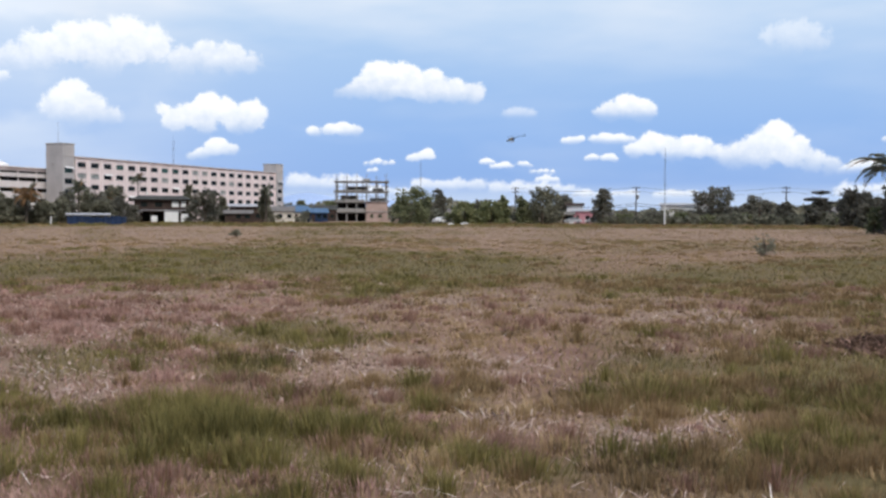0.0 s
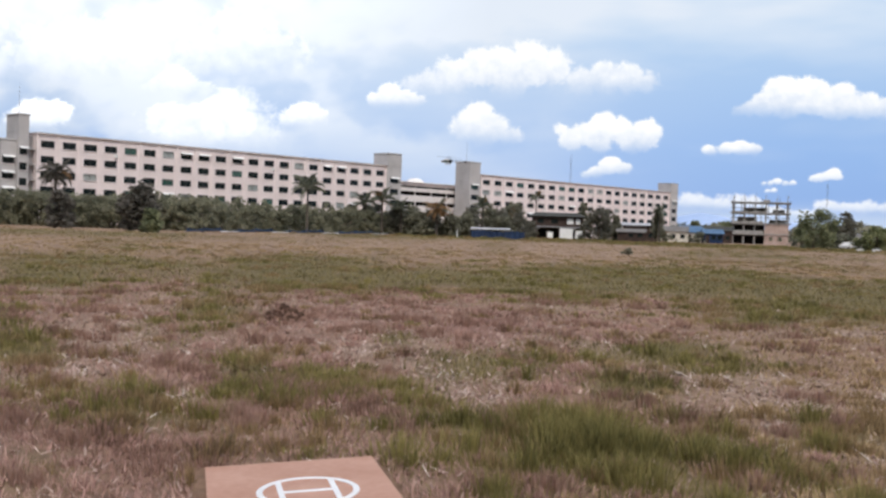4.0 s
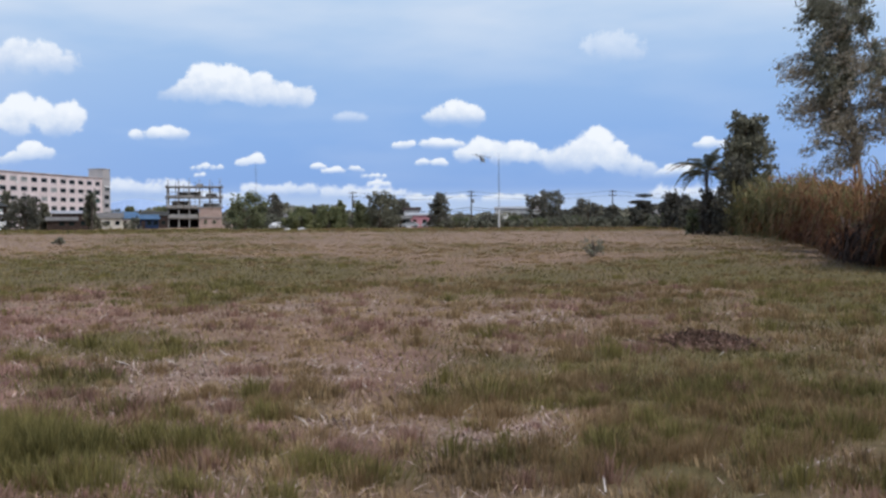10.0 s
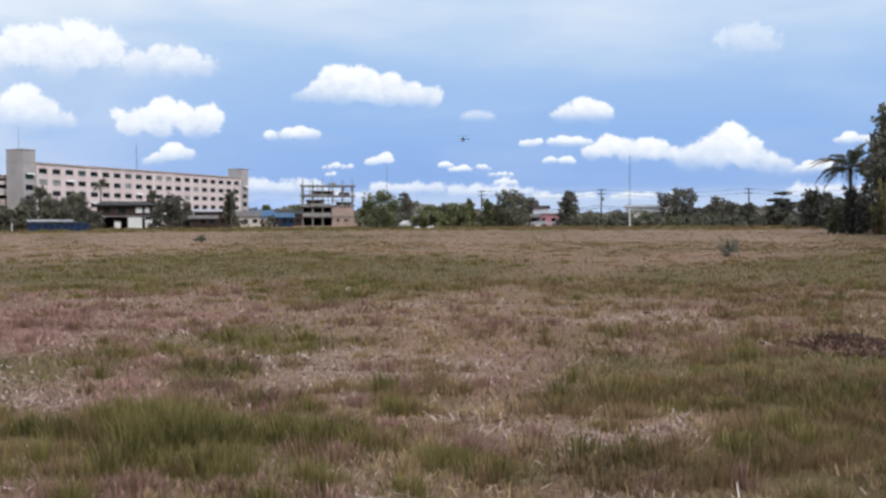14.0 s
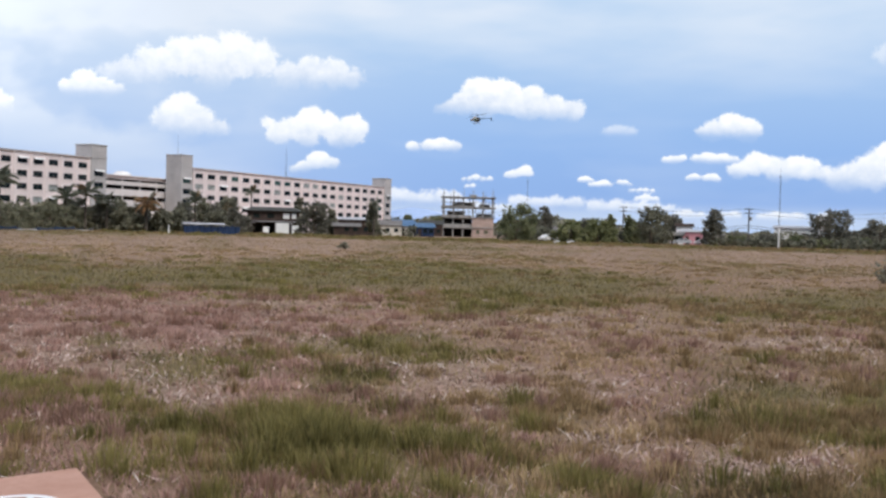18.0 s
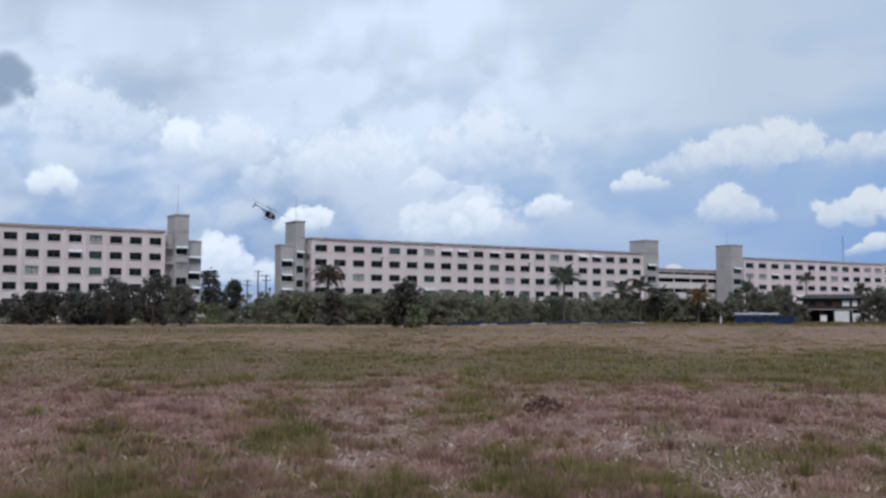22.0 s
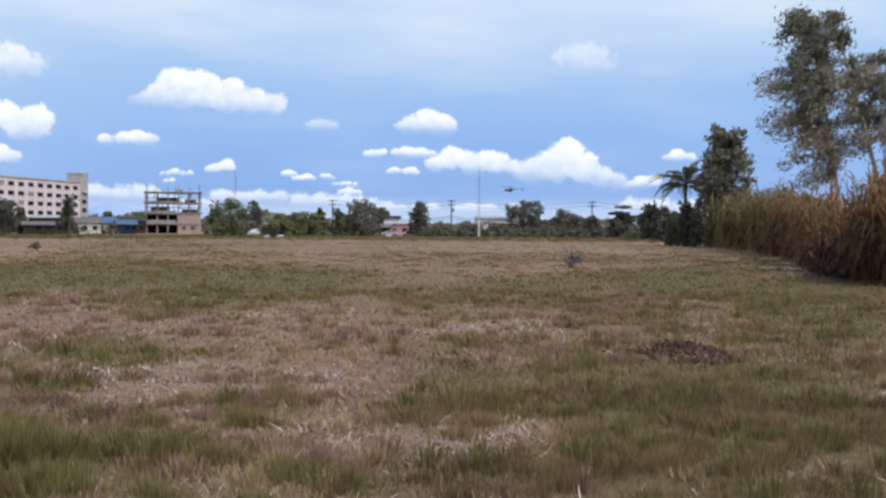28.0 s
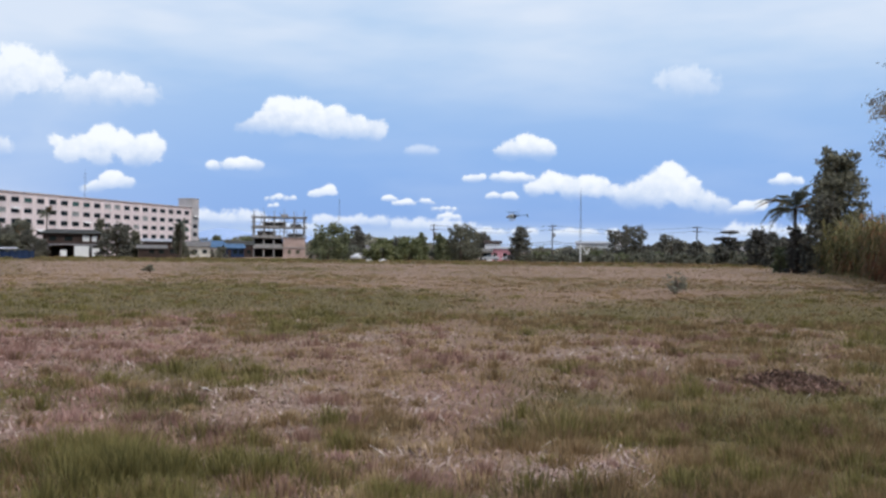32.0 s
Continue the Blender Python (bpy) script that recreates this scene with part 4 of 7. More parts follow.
def window_meshes(w, h):
    """Frame and pane of a sliding window with its foot at the middle of the sill."""
    t = 0.07
    zm = h * 0.7
    V, F = wall_with_openings(-w / 2, w / 2, 0, h, [(-w / 2 + t, -0.04, t, zm), (0.04, w / 2 - t, t, zm), (-w / 2 + t, -0.04, zm + 0.05, h - t), (0.04, w / 2 - t, zm + 0.05, h - t)], 0.08, 0.12)
    frame_me = bpy.data.meshes.new("window_frame")
    frame_me.from_pydata(V, [], F)
    frame_me.materials.append(SASH)
    panes = []
    for m in (GLASS, GREENGLASS, CURTAIN):
        p = boxes((-w / 2 + 0.03, w / 2 - 0.03, 0.15, 0.17, 0.03, h - 0.03))
        me = bpy.data.meshes.new("pane")
        p.to_mesh(me)
        p.free()
        me.materials.append(m)
        panes.append(me)
    s = boxes((-w / 2 - 0.1, w / 2 + 0.1, -0.12, 0.1, -0.1, 0.0))
    sill = bpy.data.meshes.new("sill")
    s.to_mesh(sill)
    s.free()
    sill.materials.append(PINK)
    a = bmesh.new()
    vs = [a.verts.new(p) for p in ((-w / 2, -0.02, h + 0.05), (w / 2, -0.02, h + 0.05), (w / 2, -0.75, h - 0.3), (-w / 2, -0.75, h - 0.3),
                                   (-w / 2, -0.02, h + 0.10), (w / 2, -0.02, h + 0.10), (w / 2, -0.75, h - 0.25), (-w / 2, -0.75, h - 0.25))]
    for q in ((3, 2, 1, 0), (4, 5, 6, 7), (0, 1, 5, 4), (1, 2, 6, 5), (2, 3, 7, 6), (3, 0, 4, 7)):
        a.faces.new([vs[i] for i in q])
    awn = bpy.data.meshes.new("awning")
    a.to_mesh(awn)
    a.free()
    awn.materials.append(WHITE)
    return frame_me, panes, sill, awn


BIGWIN, TOWERWIN = window_meshes(2.5, 1.35), window_meshes(2.7, 1.35)
BAYWINS = {}
pick = random.Random(5)


def put_window(parent, kit, x, z, y=0.0, awning=0.0, turn=0.0):
    frame_me, panes, sill, awn = kit
    m = pose(x, y, z, 0, 0, turn)
    w = shared("window", frame_me, parent, m)
    r = pick.random()
    shared("pane", panes[0] if r < 0.80 else panes[1] if r < 0.93 else panes[2], w, Matrix())
    if kit is not TOWERWIN:
        shared("sill", sill, w, Matrix())
    if pick.random() < awning:
        shared("awning", awn, w, Matrix())
    return w


def block(s0, s1, bays, left_end, right_end, label):
    """A five-storey block; ends are rows of (kind, width) outward from the facade."""
    ob = root("barracks_block", on_line(s0), label, "building", "barracks blocks in a row")
    length, depth = s1 - s0, 8.0
    bay = length / bays
    sills = [k * STOREY + 2.55 for k in range(5)]
    wide = round(0.62 * bay, 2)
    kit_b = BAYWINS.setdefault(wide, window_meshes(wide, 1.25))
    holes = []
    for b in range(bays):
        for z in sills:
            c = (b + 0.5) * bay
            holes.append((c - wide / 2, c + wide / 2, z, z + 1.25))
    V, F = wall_with_openings(0, length, 0, ROOF_Z - 0.16, holes)
    cloud_mesh("front_wall", V, F, PINK, ob)
    for x0 in (0, length - 0.3):
        part("end_wall", boxes((x0, x0 + 0.3, 0.3, depth, 0, ROOF_Z - 0.3)), PINK, ob)
    part("rear_wall", boxes((0.3, length - 0.3, depth - 0.3, depth, 0, ROOF_Z - 0.3)), PINK, ob)
    # black sheet behind the openings, coloured as the gloom of the rooms
    part("inner_partition", boxes((0.3, length - 0.3, 2.2, 2.3, 0, ROOF_Z - 0.4)), DARK, ob, "near-black sheet standing for dim rooms behind the windows")
    part("roof", boxes((-0.1, length + 0.1, -0.35, depth + 0.35, ROOF_Z - 0.3, ROOF_Z - 0.1)), PINK, ob, "pink projecting roof slab edge")
    part("roof_edge", boxes((-0.1, length + 0.1, -0.42, depth + 0.42, ROOF_Z - 0.1, ROOF_Z - 0.02)), PARAPET, ob, "grey weathered flashing along the roof edge")
    for b in range(bays + 1):
        x = min(max(b * bay, 0.2), length - 0.2)
        part("pilaster", boxes((x - 0.2, x + 0.2, -0.16, 0.0, 0, ROOF_Z - 0.302)), PINK, ob)
    for k in range(1, 5):
        z = sills[k] - 0.75
        part("floor_band", boxes((0.01, length - 0.01, -0.03, 0.0, z - 0.08, z + 0.06)), PINK, ob)
    for b in range(bays):
        for z in sills:
            put_window(ob, kit_b, (b + 0.5) * bay, z, 0, 0.07)
            if pick.random() < 0.04:
                part("air_conditioner", boxes(((b + 0.5) * bay + wide / 2 - 0.7, (b + 0.5) * bay + wide / 2 - 0.05, -0.45, -0.16, z - 0.75, z - 0.2)), WHITE, ob, "white air conditioner box")
    for side, ends in ((-1, left_end), (1, right_end)):
        x = 0.0 if side < 0 else length
        for kind, w in ends:
            a, b = (x - w, x) if side < 0 else (x, x + w)
            if kind == "gap":
                part("stair_recess", boxes((a, b, 1.6, 5, 0, ROOF_Z - 0.6)), GREY, ob)
                for k in range(5):
                    part("landing", boxes((a, b, 0.5, 1.6, sills[k] - 0.5, sills[k] - 0.3)), GREY, ob)
            else:
                top = TOWER_Z if kind == "tower" else ROOF_Z - 1.8
                front, kit, ww = (-0.5, TOWERWIN, 2.7) if kind == "tower" else (0.4, BIGWIN, 2.5)
                ww = min(ww, w - 0.5)
                c = (a + b) / 2
                drop = 1.55 if kind == "tower" else 0.45
                rows = sills if kind == "tower" else sills[:4]
                hs = [(c - ww / 2, c + ww / 2, z - drop, z - drop + 1.35) for z in rows]
                V, F = wall_with_openings(a, b, 0, top, hs, 0.3, front)
                t = cloud_mesh(kind if kind != "wing" else "end_wing", V, F, GREY, ob, "grey weathered stair tower" if kind == "tower" else "lower grey end wing")
                d = 4.6 if kind == "tower" else 3.2
                for bx in ((a, a + 0.3, front + 0.3, d, 0, top), (b - 0.3, b, front + 0.3, d, 0, top), (a + 0.3, b - 0.3, d - 0.3, d, 0, top), (a + 0.3, b - 0.3, front + 1.5, front + 1.6, 0, top - 0.2)):
                    part("tower_wall", boxes(bx), GREY, ob)
                part("tower_cap", boxes((a - 0.12, b + 0.12, front - 0.12, d + 0.12, top, top + 0.25)), GREY, ob)
                if kind == "tower":
                    part("tower_band", boxes((a - 0.05, b + 0.05, front - 0.06, d + 0.05, ROOF_Z - 0.2, ROOF_Z + 0.05)), GREY, ob)
                for i, z in enumerate(rows):
                    wn_ = put_window(ob, kit if ww > 2.2 else BIGWIN, c, z - drop, front, 0.0)
                    wn_.scale = (ww / (2.7 if (kit is TOWERWIN and ww > 2.2) else 2.5), 1, 1)
                    if kind == "wing" and i > 0:
                        shared("awning", BIGWIN[3], wn_, Matrix())
                    if i == 4 and kind == "tower":
                        shared("awning", TOWERWIN[3], wn_, Matrix())
            x = a if side < 0 else b
    return ob


sB0, sB1, sC0, sC1 = along(-22.5), along(-3.42), along(2.05), along(12.82)
sA1 = along(-30.16)
block(sA1 - 51.6, sA1 - 1.6, 15, [], [("gap", 1.6), ("tower", along(-29.42) - sA1), ("wing", 2.6)], "long pink five-storey block with rows of dark windows")
block(sB0, sB1, 21, [("gap", 1.6), ("tower", along(-22.78) - along(-23.92) - 2.2), ("wing", 2.6)], [("tower", 4.4)], "long pink five-storey block behind a green hedge")
block(sC0, sC1, 20, [("gap", 0.8), ("tower", 4.0)], [("tower", 4.2)], "long pink five-storey block behind palms and houses")


PALEPINK = mat("pale_gallery_paint", (0.62, 0.57, 0.55), (0.72, 0.67, 0.65), 0.8, 0.4, third=(0.5, 0.45, 0.43))


def link_wing():
    s0, s1 = sB1 + 4.4, sC0 - 0.15
    ob = root("link_building", on_line(s0, 6.0), "low pink linking wing with open gallery bands", "building")
    n = s1 - s0
    top = 12.9
    # the gallery's shade is put into this wall's near-black colour
    part("back_wall", boxes((0, n, 3.0, 3.3, 0, top)), DARK, ob, "gallery back wall coloured near-black for shade")
    part("roof", boxes((-0.1, n + 0.1, -0.5, 8, top - 0.25, top)), PINK, ob)
    for k in range(5):
        z = top - 0.25 - k * 2.55
        part("gallery_band", boxes((0, n, 0, 0.25, z - 2.15, z - 0.55 if k else z - 1.2)), PALEPINK, ob)
        part("gallery_floor", boxes((0, n, 0.25, 3.0, z - 1.95, z - 1.8)), CONCRETE, ob)
    part("top_band", boxes((0, n, -0.1, 0.25, top - 0.95, top - 0.252)), PINK, ob)
    for k in range(6):
        x = 0.2 + k * (n - 0.4) / 5
        part("column", boxes((x - 0.14, x + 0.14, 0.3, 0.5, 0, top - 0.3)), PALEPINK, ob)
    bm = bmesh.new()
    bmesh.ops.create_uvsphere(bm, u_segments=16, v_segments=8, radius=1.6)
    for v in bm.verts:
        v.co = Vector((v.co.x * 1.6 + n * 0.55, v.co.y * 1.4 + 5, max(v.co.z, 0) * 0.9 + top))
    part("dome", bm, WHITE, ob, "small white roof dome")


link_wing()


def lattice_mast(name, az, dist, top, w, material, label, base_z=0.0, base_h=0.0):
    ob = root(name, Matrix.Translation(polar(az, dist, base_z)), label, "mast")
    legs = []
    for k in range(3):
        a = 2 * math.pi * k / 3
        legs.append(Vector((w * math.cos(a), w * math.sin(a), 0)))
    if base_h:
        bm = bmesh.new()
        tube(bm, [(0, 0, 0), (0, 0, base_h)], [0.2, 0.17], 10)
        part("pedestal", bm, WHITE, ob, "white painted base post")
    for p in legs:
        bm = bmesh.new()
        tube(bm, [p + Vector((0, 0, base_h)), Vector((p.x * 0.6, p.y * 0.6, top))], [0.024, 0.018], 5)
        part("leg", bm, material, ob)
    n = int((top - base_h) / 0.9)
    bm = bmesh.new()
    for i in range(n):
        z0 = base_h + (top - base_h) * i / n
        z1 = base_h + (top - base_h) * (i + 1) / n
        f0, f1 = 1 - 0.4 * i / n, 1 - 0.4 * (i + 1) / n
        for k in range(3):
            p, q = legs[k], legs[(k + 1) % 3]
            tube(bm, [(p.x * f0, p.y * f0, z0), (q.x * f1, q.y * f1, z1)], [0.009, 0.009], 4, False)
    part("bracing", bm, material, ob)
    bm = bmesh.new()
    tube(bm, [(0, 0, top - 0.4), (0, 0, top + 1.6)], [0.03, 0.015], 5)
    part("whip", bm, material, ob)
    return ob


def z_at(dist, el):
    return EYE + dist * math.tan(radians(el))


lattice_mast("radio_mast", 35.1, 228, z_at(228, 3.55), 0.22, MASTGREY, "slim grey lattice radio mast on a white base", base_h=4.4)
lattice_mast("radio_mast", 21.15, 300, z_at(300, 3.05), 0.28, MASTGREY, "slim grey lattice radio mast behind trees")
lattice_mast("roof_antenna", 7.2, 297, 23.2, 0.3, POLE, "dark lattice antenna standing behind the block")
for az_, d_ in ((1.2, 262), (-23.4, 190), (-30, 182)):
    m_ = root("roof_whip", Matrix.Translation(polar(az_, d_ - 0.2, TOWER_Z + 0.2)), "thin whip aerial on a stair tower roof", "antenna")
    b_ = bmesh.new()
    tube(b_, [(0, 0, 0), (0, 0, 5.5)], [0.06, 0.02], 5)
    part("rod", b_, STEEL, m_)
    part("foot", boxes((-0.25, 0.25, -0.25, 0.25, 0, 0.2)), STEEL, m_)

# ---- utility poles and wires ----
POLES = [(-25.5, 235, 2.45), (26.63, 262, 1.72), (33.5, 258, 1.75), (41.6, 250, 1.72), (48.2, 245, 1.75)]


def utility_pole(az, dist, top):
    ob = root("utility_pole", Matrix.Translation(polar(az, dist)) @ pose(0, 0, 0, 0, 0, -az), "dark wooden power pole with a crossarm", "utility pole", "poles along the road")
    b = bmesh.new()
    tube(b, [(0, 0, 0), (0, 0, top)], [0.2, 0.13], 8)
    part("post", b, POLE, ob)
    for z in (top - 0.4, top - 1.4):
        part("crossarm", boxes((-1.0, 1.0, -0.18, -0.08, z - 0.08, z + 0.08)), POLE, ob)
        for x in (-0.85, 0.85):
            part("insulator", boxes((x - 0.06, x + 0.06, -0.19, -0.07, z + 0.08, z + 0.3)), CONCRETE, ob)
    if dist > 255:
        b = bmesh.new()
        tube(b, [(0.45, -0.3, top - 3.2), (0.45, -0.3, top - 2.2)], [0.3, 0.3], 8)
        part("transformer", b, STEEL, ob, "grey transformer can")


for az_, d_, el_ in POLES:
    utility_pole(az_, d_, z_at(d_, el_))
for az_, d_, el_ in ((-25.05, 232, 2.2), (-26.1, 246, 1.9)):
    utility_pole(az_, d_, z_at(d_, el_))
for (a0, d0, e0), (a1, d1, e1) in zip(POLES[1:], POLES[2:]):
    for drop in (0.15, 1.15, 4.3, 4.9):
        p, q = polar(a0, d0, z_at(d0, e0) - drop), polar(a1, d1, z_at(d1, e1) - drop)
        b_ = bmesh.new()
        pts_ = [p.lerp(q, k / 12) - Vector((0, 0, 1.1 * (1 - (2 * k / 12 - 1) ** 2))) for k in range(13)]
        tube(b_, pts_, [0.035 if drop < 2 else 0.07] * 13, 4)
        tagged(part("power_line", b_, BLACKRUB), "sagging black power line between poles", "cable", "power lines")

# ---- houses and sheds along the far edge ----


def facing(az, dist, turn=0.0):
    p = polar(az, dist)
    return pose(p.x, p.y, 0, 0, 0, -az + turn)


def gable_roof(x0, x1, y0, y1, z0, z1, over=0.4, t=0.12, hip=0.0):
    bm = bmesh.new()
    yc = (y0 + y1) / 2
    a = [(x0 - over, y0 - over, z0), (x1 + over, y0 - over, z0), (x1 + over, y1 + over, z0), (x0 - over, y1 + over, z0), (x0 - over + hip, yc, z1), (x1 + over - hip, yc, z1)]
    lo = [bm.verts.new(p) for p in a]
    hi = [bm.verts.new((p[0], p[1], p[2] + t)) for p in a]
    for q in ((0, 1, 5, 4), (2, 3, 4, 5), (1, 2, 5), (3, 0, 4)):
        bm.faces.new([hi[i] for i in q])
        bm.faces.new([lo[i] for i in reversed(q)])
    for i, j in ((0, 1), (1, 2), (2, 3), (3, 0)):
        bm.faces.new((lo[i], lo[j], hi[j], hi[i]))
    return bm




def small_house(az, dist, w, d, h, roof_h, wall, roofm, label, turn=0.0, doors=1, wins=2, hip=0.0, category="house"):
    ob = root("small_house", facing(az, dist, turn), label, category)
    holes, xs = [], []
    n = doors + wins
    for i in range(n):
        c = -w / 2 + (i + 0.5) * w / n
        if i < doors:
            holes.append((c - 0.45, c + 0.45, 0.0, min(2.05, h - 0.2)))
        else:
            holes.append((c - 0.55, c + 0.55, 0.95, min(2.0, h - 0.2)))
    V, F = wall_with_openings(-w / 2, w / 2, 0, h, holes, 0.15)
    cloud_mesh("front_wall", V, F, wall, ob)
    for nm, bx in (("side_wall", (-w / 2, -w / 2 + 0.15, 0.15, d, 0, h)), ("side_wall", (w / 2 - 0.15, w / 2, 0.15, d, 0, h)), ("rear_wall", (-w / 2 + 0.15, w / 2 - 0.15, d - 0.15, d, 0, h))):
        part(nm, boxes(bx), wall, ob)
    part("roof", gable_roof(-w / 2, w / 2, 0, d, h, h + roof_h, hip=hip), roofm, ob)
    for i, hl in enumerate(holes):
        part("door" if i < doors else "window_pane", boxes((hl[0] + 0.02, hl[1] - 0.02, 0.06, 0.11, hl[2] + 0.01, hl[3] - 0.02)), DARKWOOD if i < doors else GLASS, ob)
    return ob


def big_house():
    D = 225
    ob = root("two_storey_house", facing(6.55, D), "two-storey brown wooden house with a white ground floor", "house")
    w, d = 11.4, 8.0
    V, F = wall_with_openings(-w / 2 + 1.0, w / 2 - 0.6, 0, 2.7, [(-4.0, -2.4, 0, 2.2), (-1.6, 0.2, 0, 2.3), (2.8, 3.5, 0.2, 2.0)], 0.2)
    cloud_mesh("ground_floor_wall", V, F, DARKWOOD, ob)
    for bx in ((0.6, 3.5, -1.95, -1.72, 0, 2.4), (3.9, 4.1, -1.72, -0.02, 0, 2.4), (0.6, 0.8, -1.72, -0.02, 0, 2.4), (4.1, 5.7, -1.95, -1.72, 0, 1.9), (-2.2, -0.9, -1.3, -1.1, 0, 1.5)):
        part("white_wall", boxes(bx), WHITE, ob, "bright white plastered wall piece")
    # doorway filled and room wall coloured near-black in place of indoor shade
    part("doorway_shade", boxes((3.5, 4.1, -1.9, -1.8, 0, 2.1)), DARK, ob)
    part("rear_wall", boxes((-w / 2 + 1.2, w / 2 - 0.8, 3.0, 3.2, 0, 2.54)), DARK, ob, "room wall coloured near-black for shade")
    for bx in ((-w / 2 + 1.0, -w / 2 + 1.2, 0.2, d, 0, 2.7), (w / 2 - 0.8, w / 2 - 0.6, 0.2, d, 0, 2.7)):
        part("ground_floor_side", boxes(bx), DARKWOOD, ob)
    V, F = wall_with_openings(-w / 2, w / 2, 2.7, 5.0, [(2.2, 3.6, 3.4, 4.6), (4.1, 5.1, 3.4, 4.6), (-4.4, -3.0, 3.4, 4.5), (-1.4, 0.2, 3.4, 4.5)], 0.2, -0.9)
    cloud_mesh("upper_wall", V, F, DARKWOOD, ob)
    for bx in ((-w / 2, -w / 2 + 0.2, -0.7, d, 2.7, 5.0), (w / 2 - 0.2, w / 2, -0.7, d, 2.7, 5.0), (-w / 2 + 0.2, w / 2 - 0.2, d - 0.2, d, 2.7, 5.0)):
        part("upper_side", boxes(bx), DARKWOOD, ob)
    part("upper_floor", boxes((-w / 2, w / 2, -0.7, d - 0.2, 2.55, 2.695)), DARKWOOD, ob)
    part("eaves_band", boxes((-w / 2 - 0.3, w / 2 + 0.3, -1.6, -0.95, 2.62, 2.75)), PALETIN, ob, "narrow pale tin awning strip")
    for x0, x1 in ((2.2, 3.6), (4.1, 5.1)):
        part("white_window", boxes((x0 + 0.02, x1 - 0.02, -0.86, -0.8, 3.42, 4.58), ((x0 + x1) / 2 - 0.05, (x0 + x1) / 2 + 0.05, -0.92, -0.87, 3.42, 4.58)), WHITE, ob, "white louvred window")
    for x0, x1 in ((-4.4, -3.0), (-1.4, 0.2)):
        part("window_pane", boxes((x0 + 0.02, x1 - 0.02, -0.8, -0.76, 3.42, 4.48)), GLASS, ob)
    part("roof", gable_roof(-w / 2, w / 2, -0.9, d, 5.0, 5.85, 0.7, hip=1.6), ROOFGREEN, ob, "dark weathered hipped roof")
    part("porch_roof", gable_roof(-w / 2 - 2.2, -w / 2 + 1.6, -1.5, 3, 2.2, 2.7, 0.2), ROOFGREY, ob)
    for x in (-w / 2 - 2.0, -w / 2 + 1.2):
        part("porch_post", boxes((x - 0.07, x + 0.07, -1.5, -1.36, 0, 2.2)), POLE, ob)


big_house()


def tarp_fence():
    ob = root("tarpaulin_fence", facing(3.15, 178), "dark blue tarpaulin fence round a low tin shed", "fence")
    w = 9.6
    n = 8
    for k in range(n):
        x0, x1 = -w / 2 + k * w / n, -w / 2 + (k + 1) * w / n
        bm = bmesh.new()
        rows = []
        for i in range(5):
            x = x0 + (x1 - x0) * i / 4
            dy = 0.10 * math.sin(i * 1.7 + k) + 0.03 * (i % 2)
            top = 1.35 + 0.12 * math.sin(k * 1.3) - 0.10 * math.sin(i / 4 * math.pi)
            rows.append([bm.verts.new((x, dy + yy, z)) for yy, z in ((0, 0.0), (0.04, top * 0.5), (0, top), (0.03, top), (0.07, top * 0.5), (0.03, 0.0))])
        for a, b in zip(rows, rows[1:]):
            for i in range(6):
                bm.faces.new((a[i], b[i], b[(i + 1) % 6], a[(i + 1) % 6]))
        bm.faces.new(rows[0])
        bm.faces.new(rows[-1][::-1])
        part("sheet", bm, TARP, ob)
    for k in range(n + 1):
        x = -w / 2 + k * w / n
        bm = bmesh.new()
        tube(bm, [(x, 0.16, 0), (x, 0.16, 1.6)], [0.05, 0.045], 6)
        part("post", bm, POLE, ob)
    shed = root("low_shed", facing(2.7, 182), "low open shed with a pale tin roof", "shed")
    part("roof", gable_roof(-3.4, 3.4, 0, 4, 1.55, 1.8, 0.3), PALETIN, shed)
    for x in (-3, 3):
        for y in (0.2, 3.8):
            part("post", boxes((x - 0.07, x + 0.07, y - 0.07, y + 0.07, 0, 1.55)), POLE, shed)


tarp_fence()
small_house(10.75, 215, 5.6, 5, 2.0, 0.7, DARKWOOD, ROOFGREY, "low dark shed with a pale tin roof", category="shed")
small_house(11.2, 240, 8.0, 6, 3.7, 0.6, DARKWOOD, PALETIN, "dark two-level shed with a pale tin roof", category="shed")
small_house(13.1, 262, 7.0, 6, 2.7, 1.3, PALEWALL, ROOFGREY, "cream walled cottage with a grey tin roof")
small_house(14.4, 268, 6.5, 7, 2.6, 1.7, PALEWALL, ROOFBLUE, "small house with a bright blue gable roof", turn=35)
small_house(15.3, 262, 4.6, 5, 2.4, 1.1, TARP, ROOFBLUE, "little blue shack with a blue tin roof", turn=10, category="shed")
small_house(15.6, 290, 7.0, 6, 3.4, 1.2, DARKWOOD, ROOFGREEN, "dark wooden house with a green roof")
small_house(30.5, 250, 5.0, 6, 3.0, 0.5, PINKHOUSE, PALETIN, "bright pink house with a pale tin roof", wins=1)
small_house(30.05, 256, 4.0, 5, 4.4, 0.7, WHITE, DARKWOOD, "narrow two-level white house with a dark roof", wins=2)
small_house(29.65, 247, 3.0, 4, 2.2, 0.7, WHITE, ROOFGREY, "white lean-to beside a pink house", category="shed")
small_house(31.7, 252, 4.2, 5, 2.2, 0.7, PALEWALL, ROOFGREY, "low cream shed with a tin roof", category="shed")
small_house(22.5, 265, 5.0, 5, 2.6, 1.0, WHITE, ROOFGREY, "white house half hidden in shrubs")
small_house(-27.4, 225, 10.0, 6, 3.0, 0.6, PALEWALL, ROOFGREY, "long pale shed with a white tin roof", category="shed")
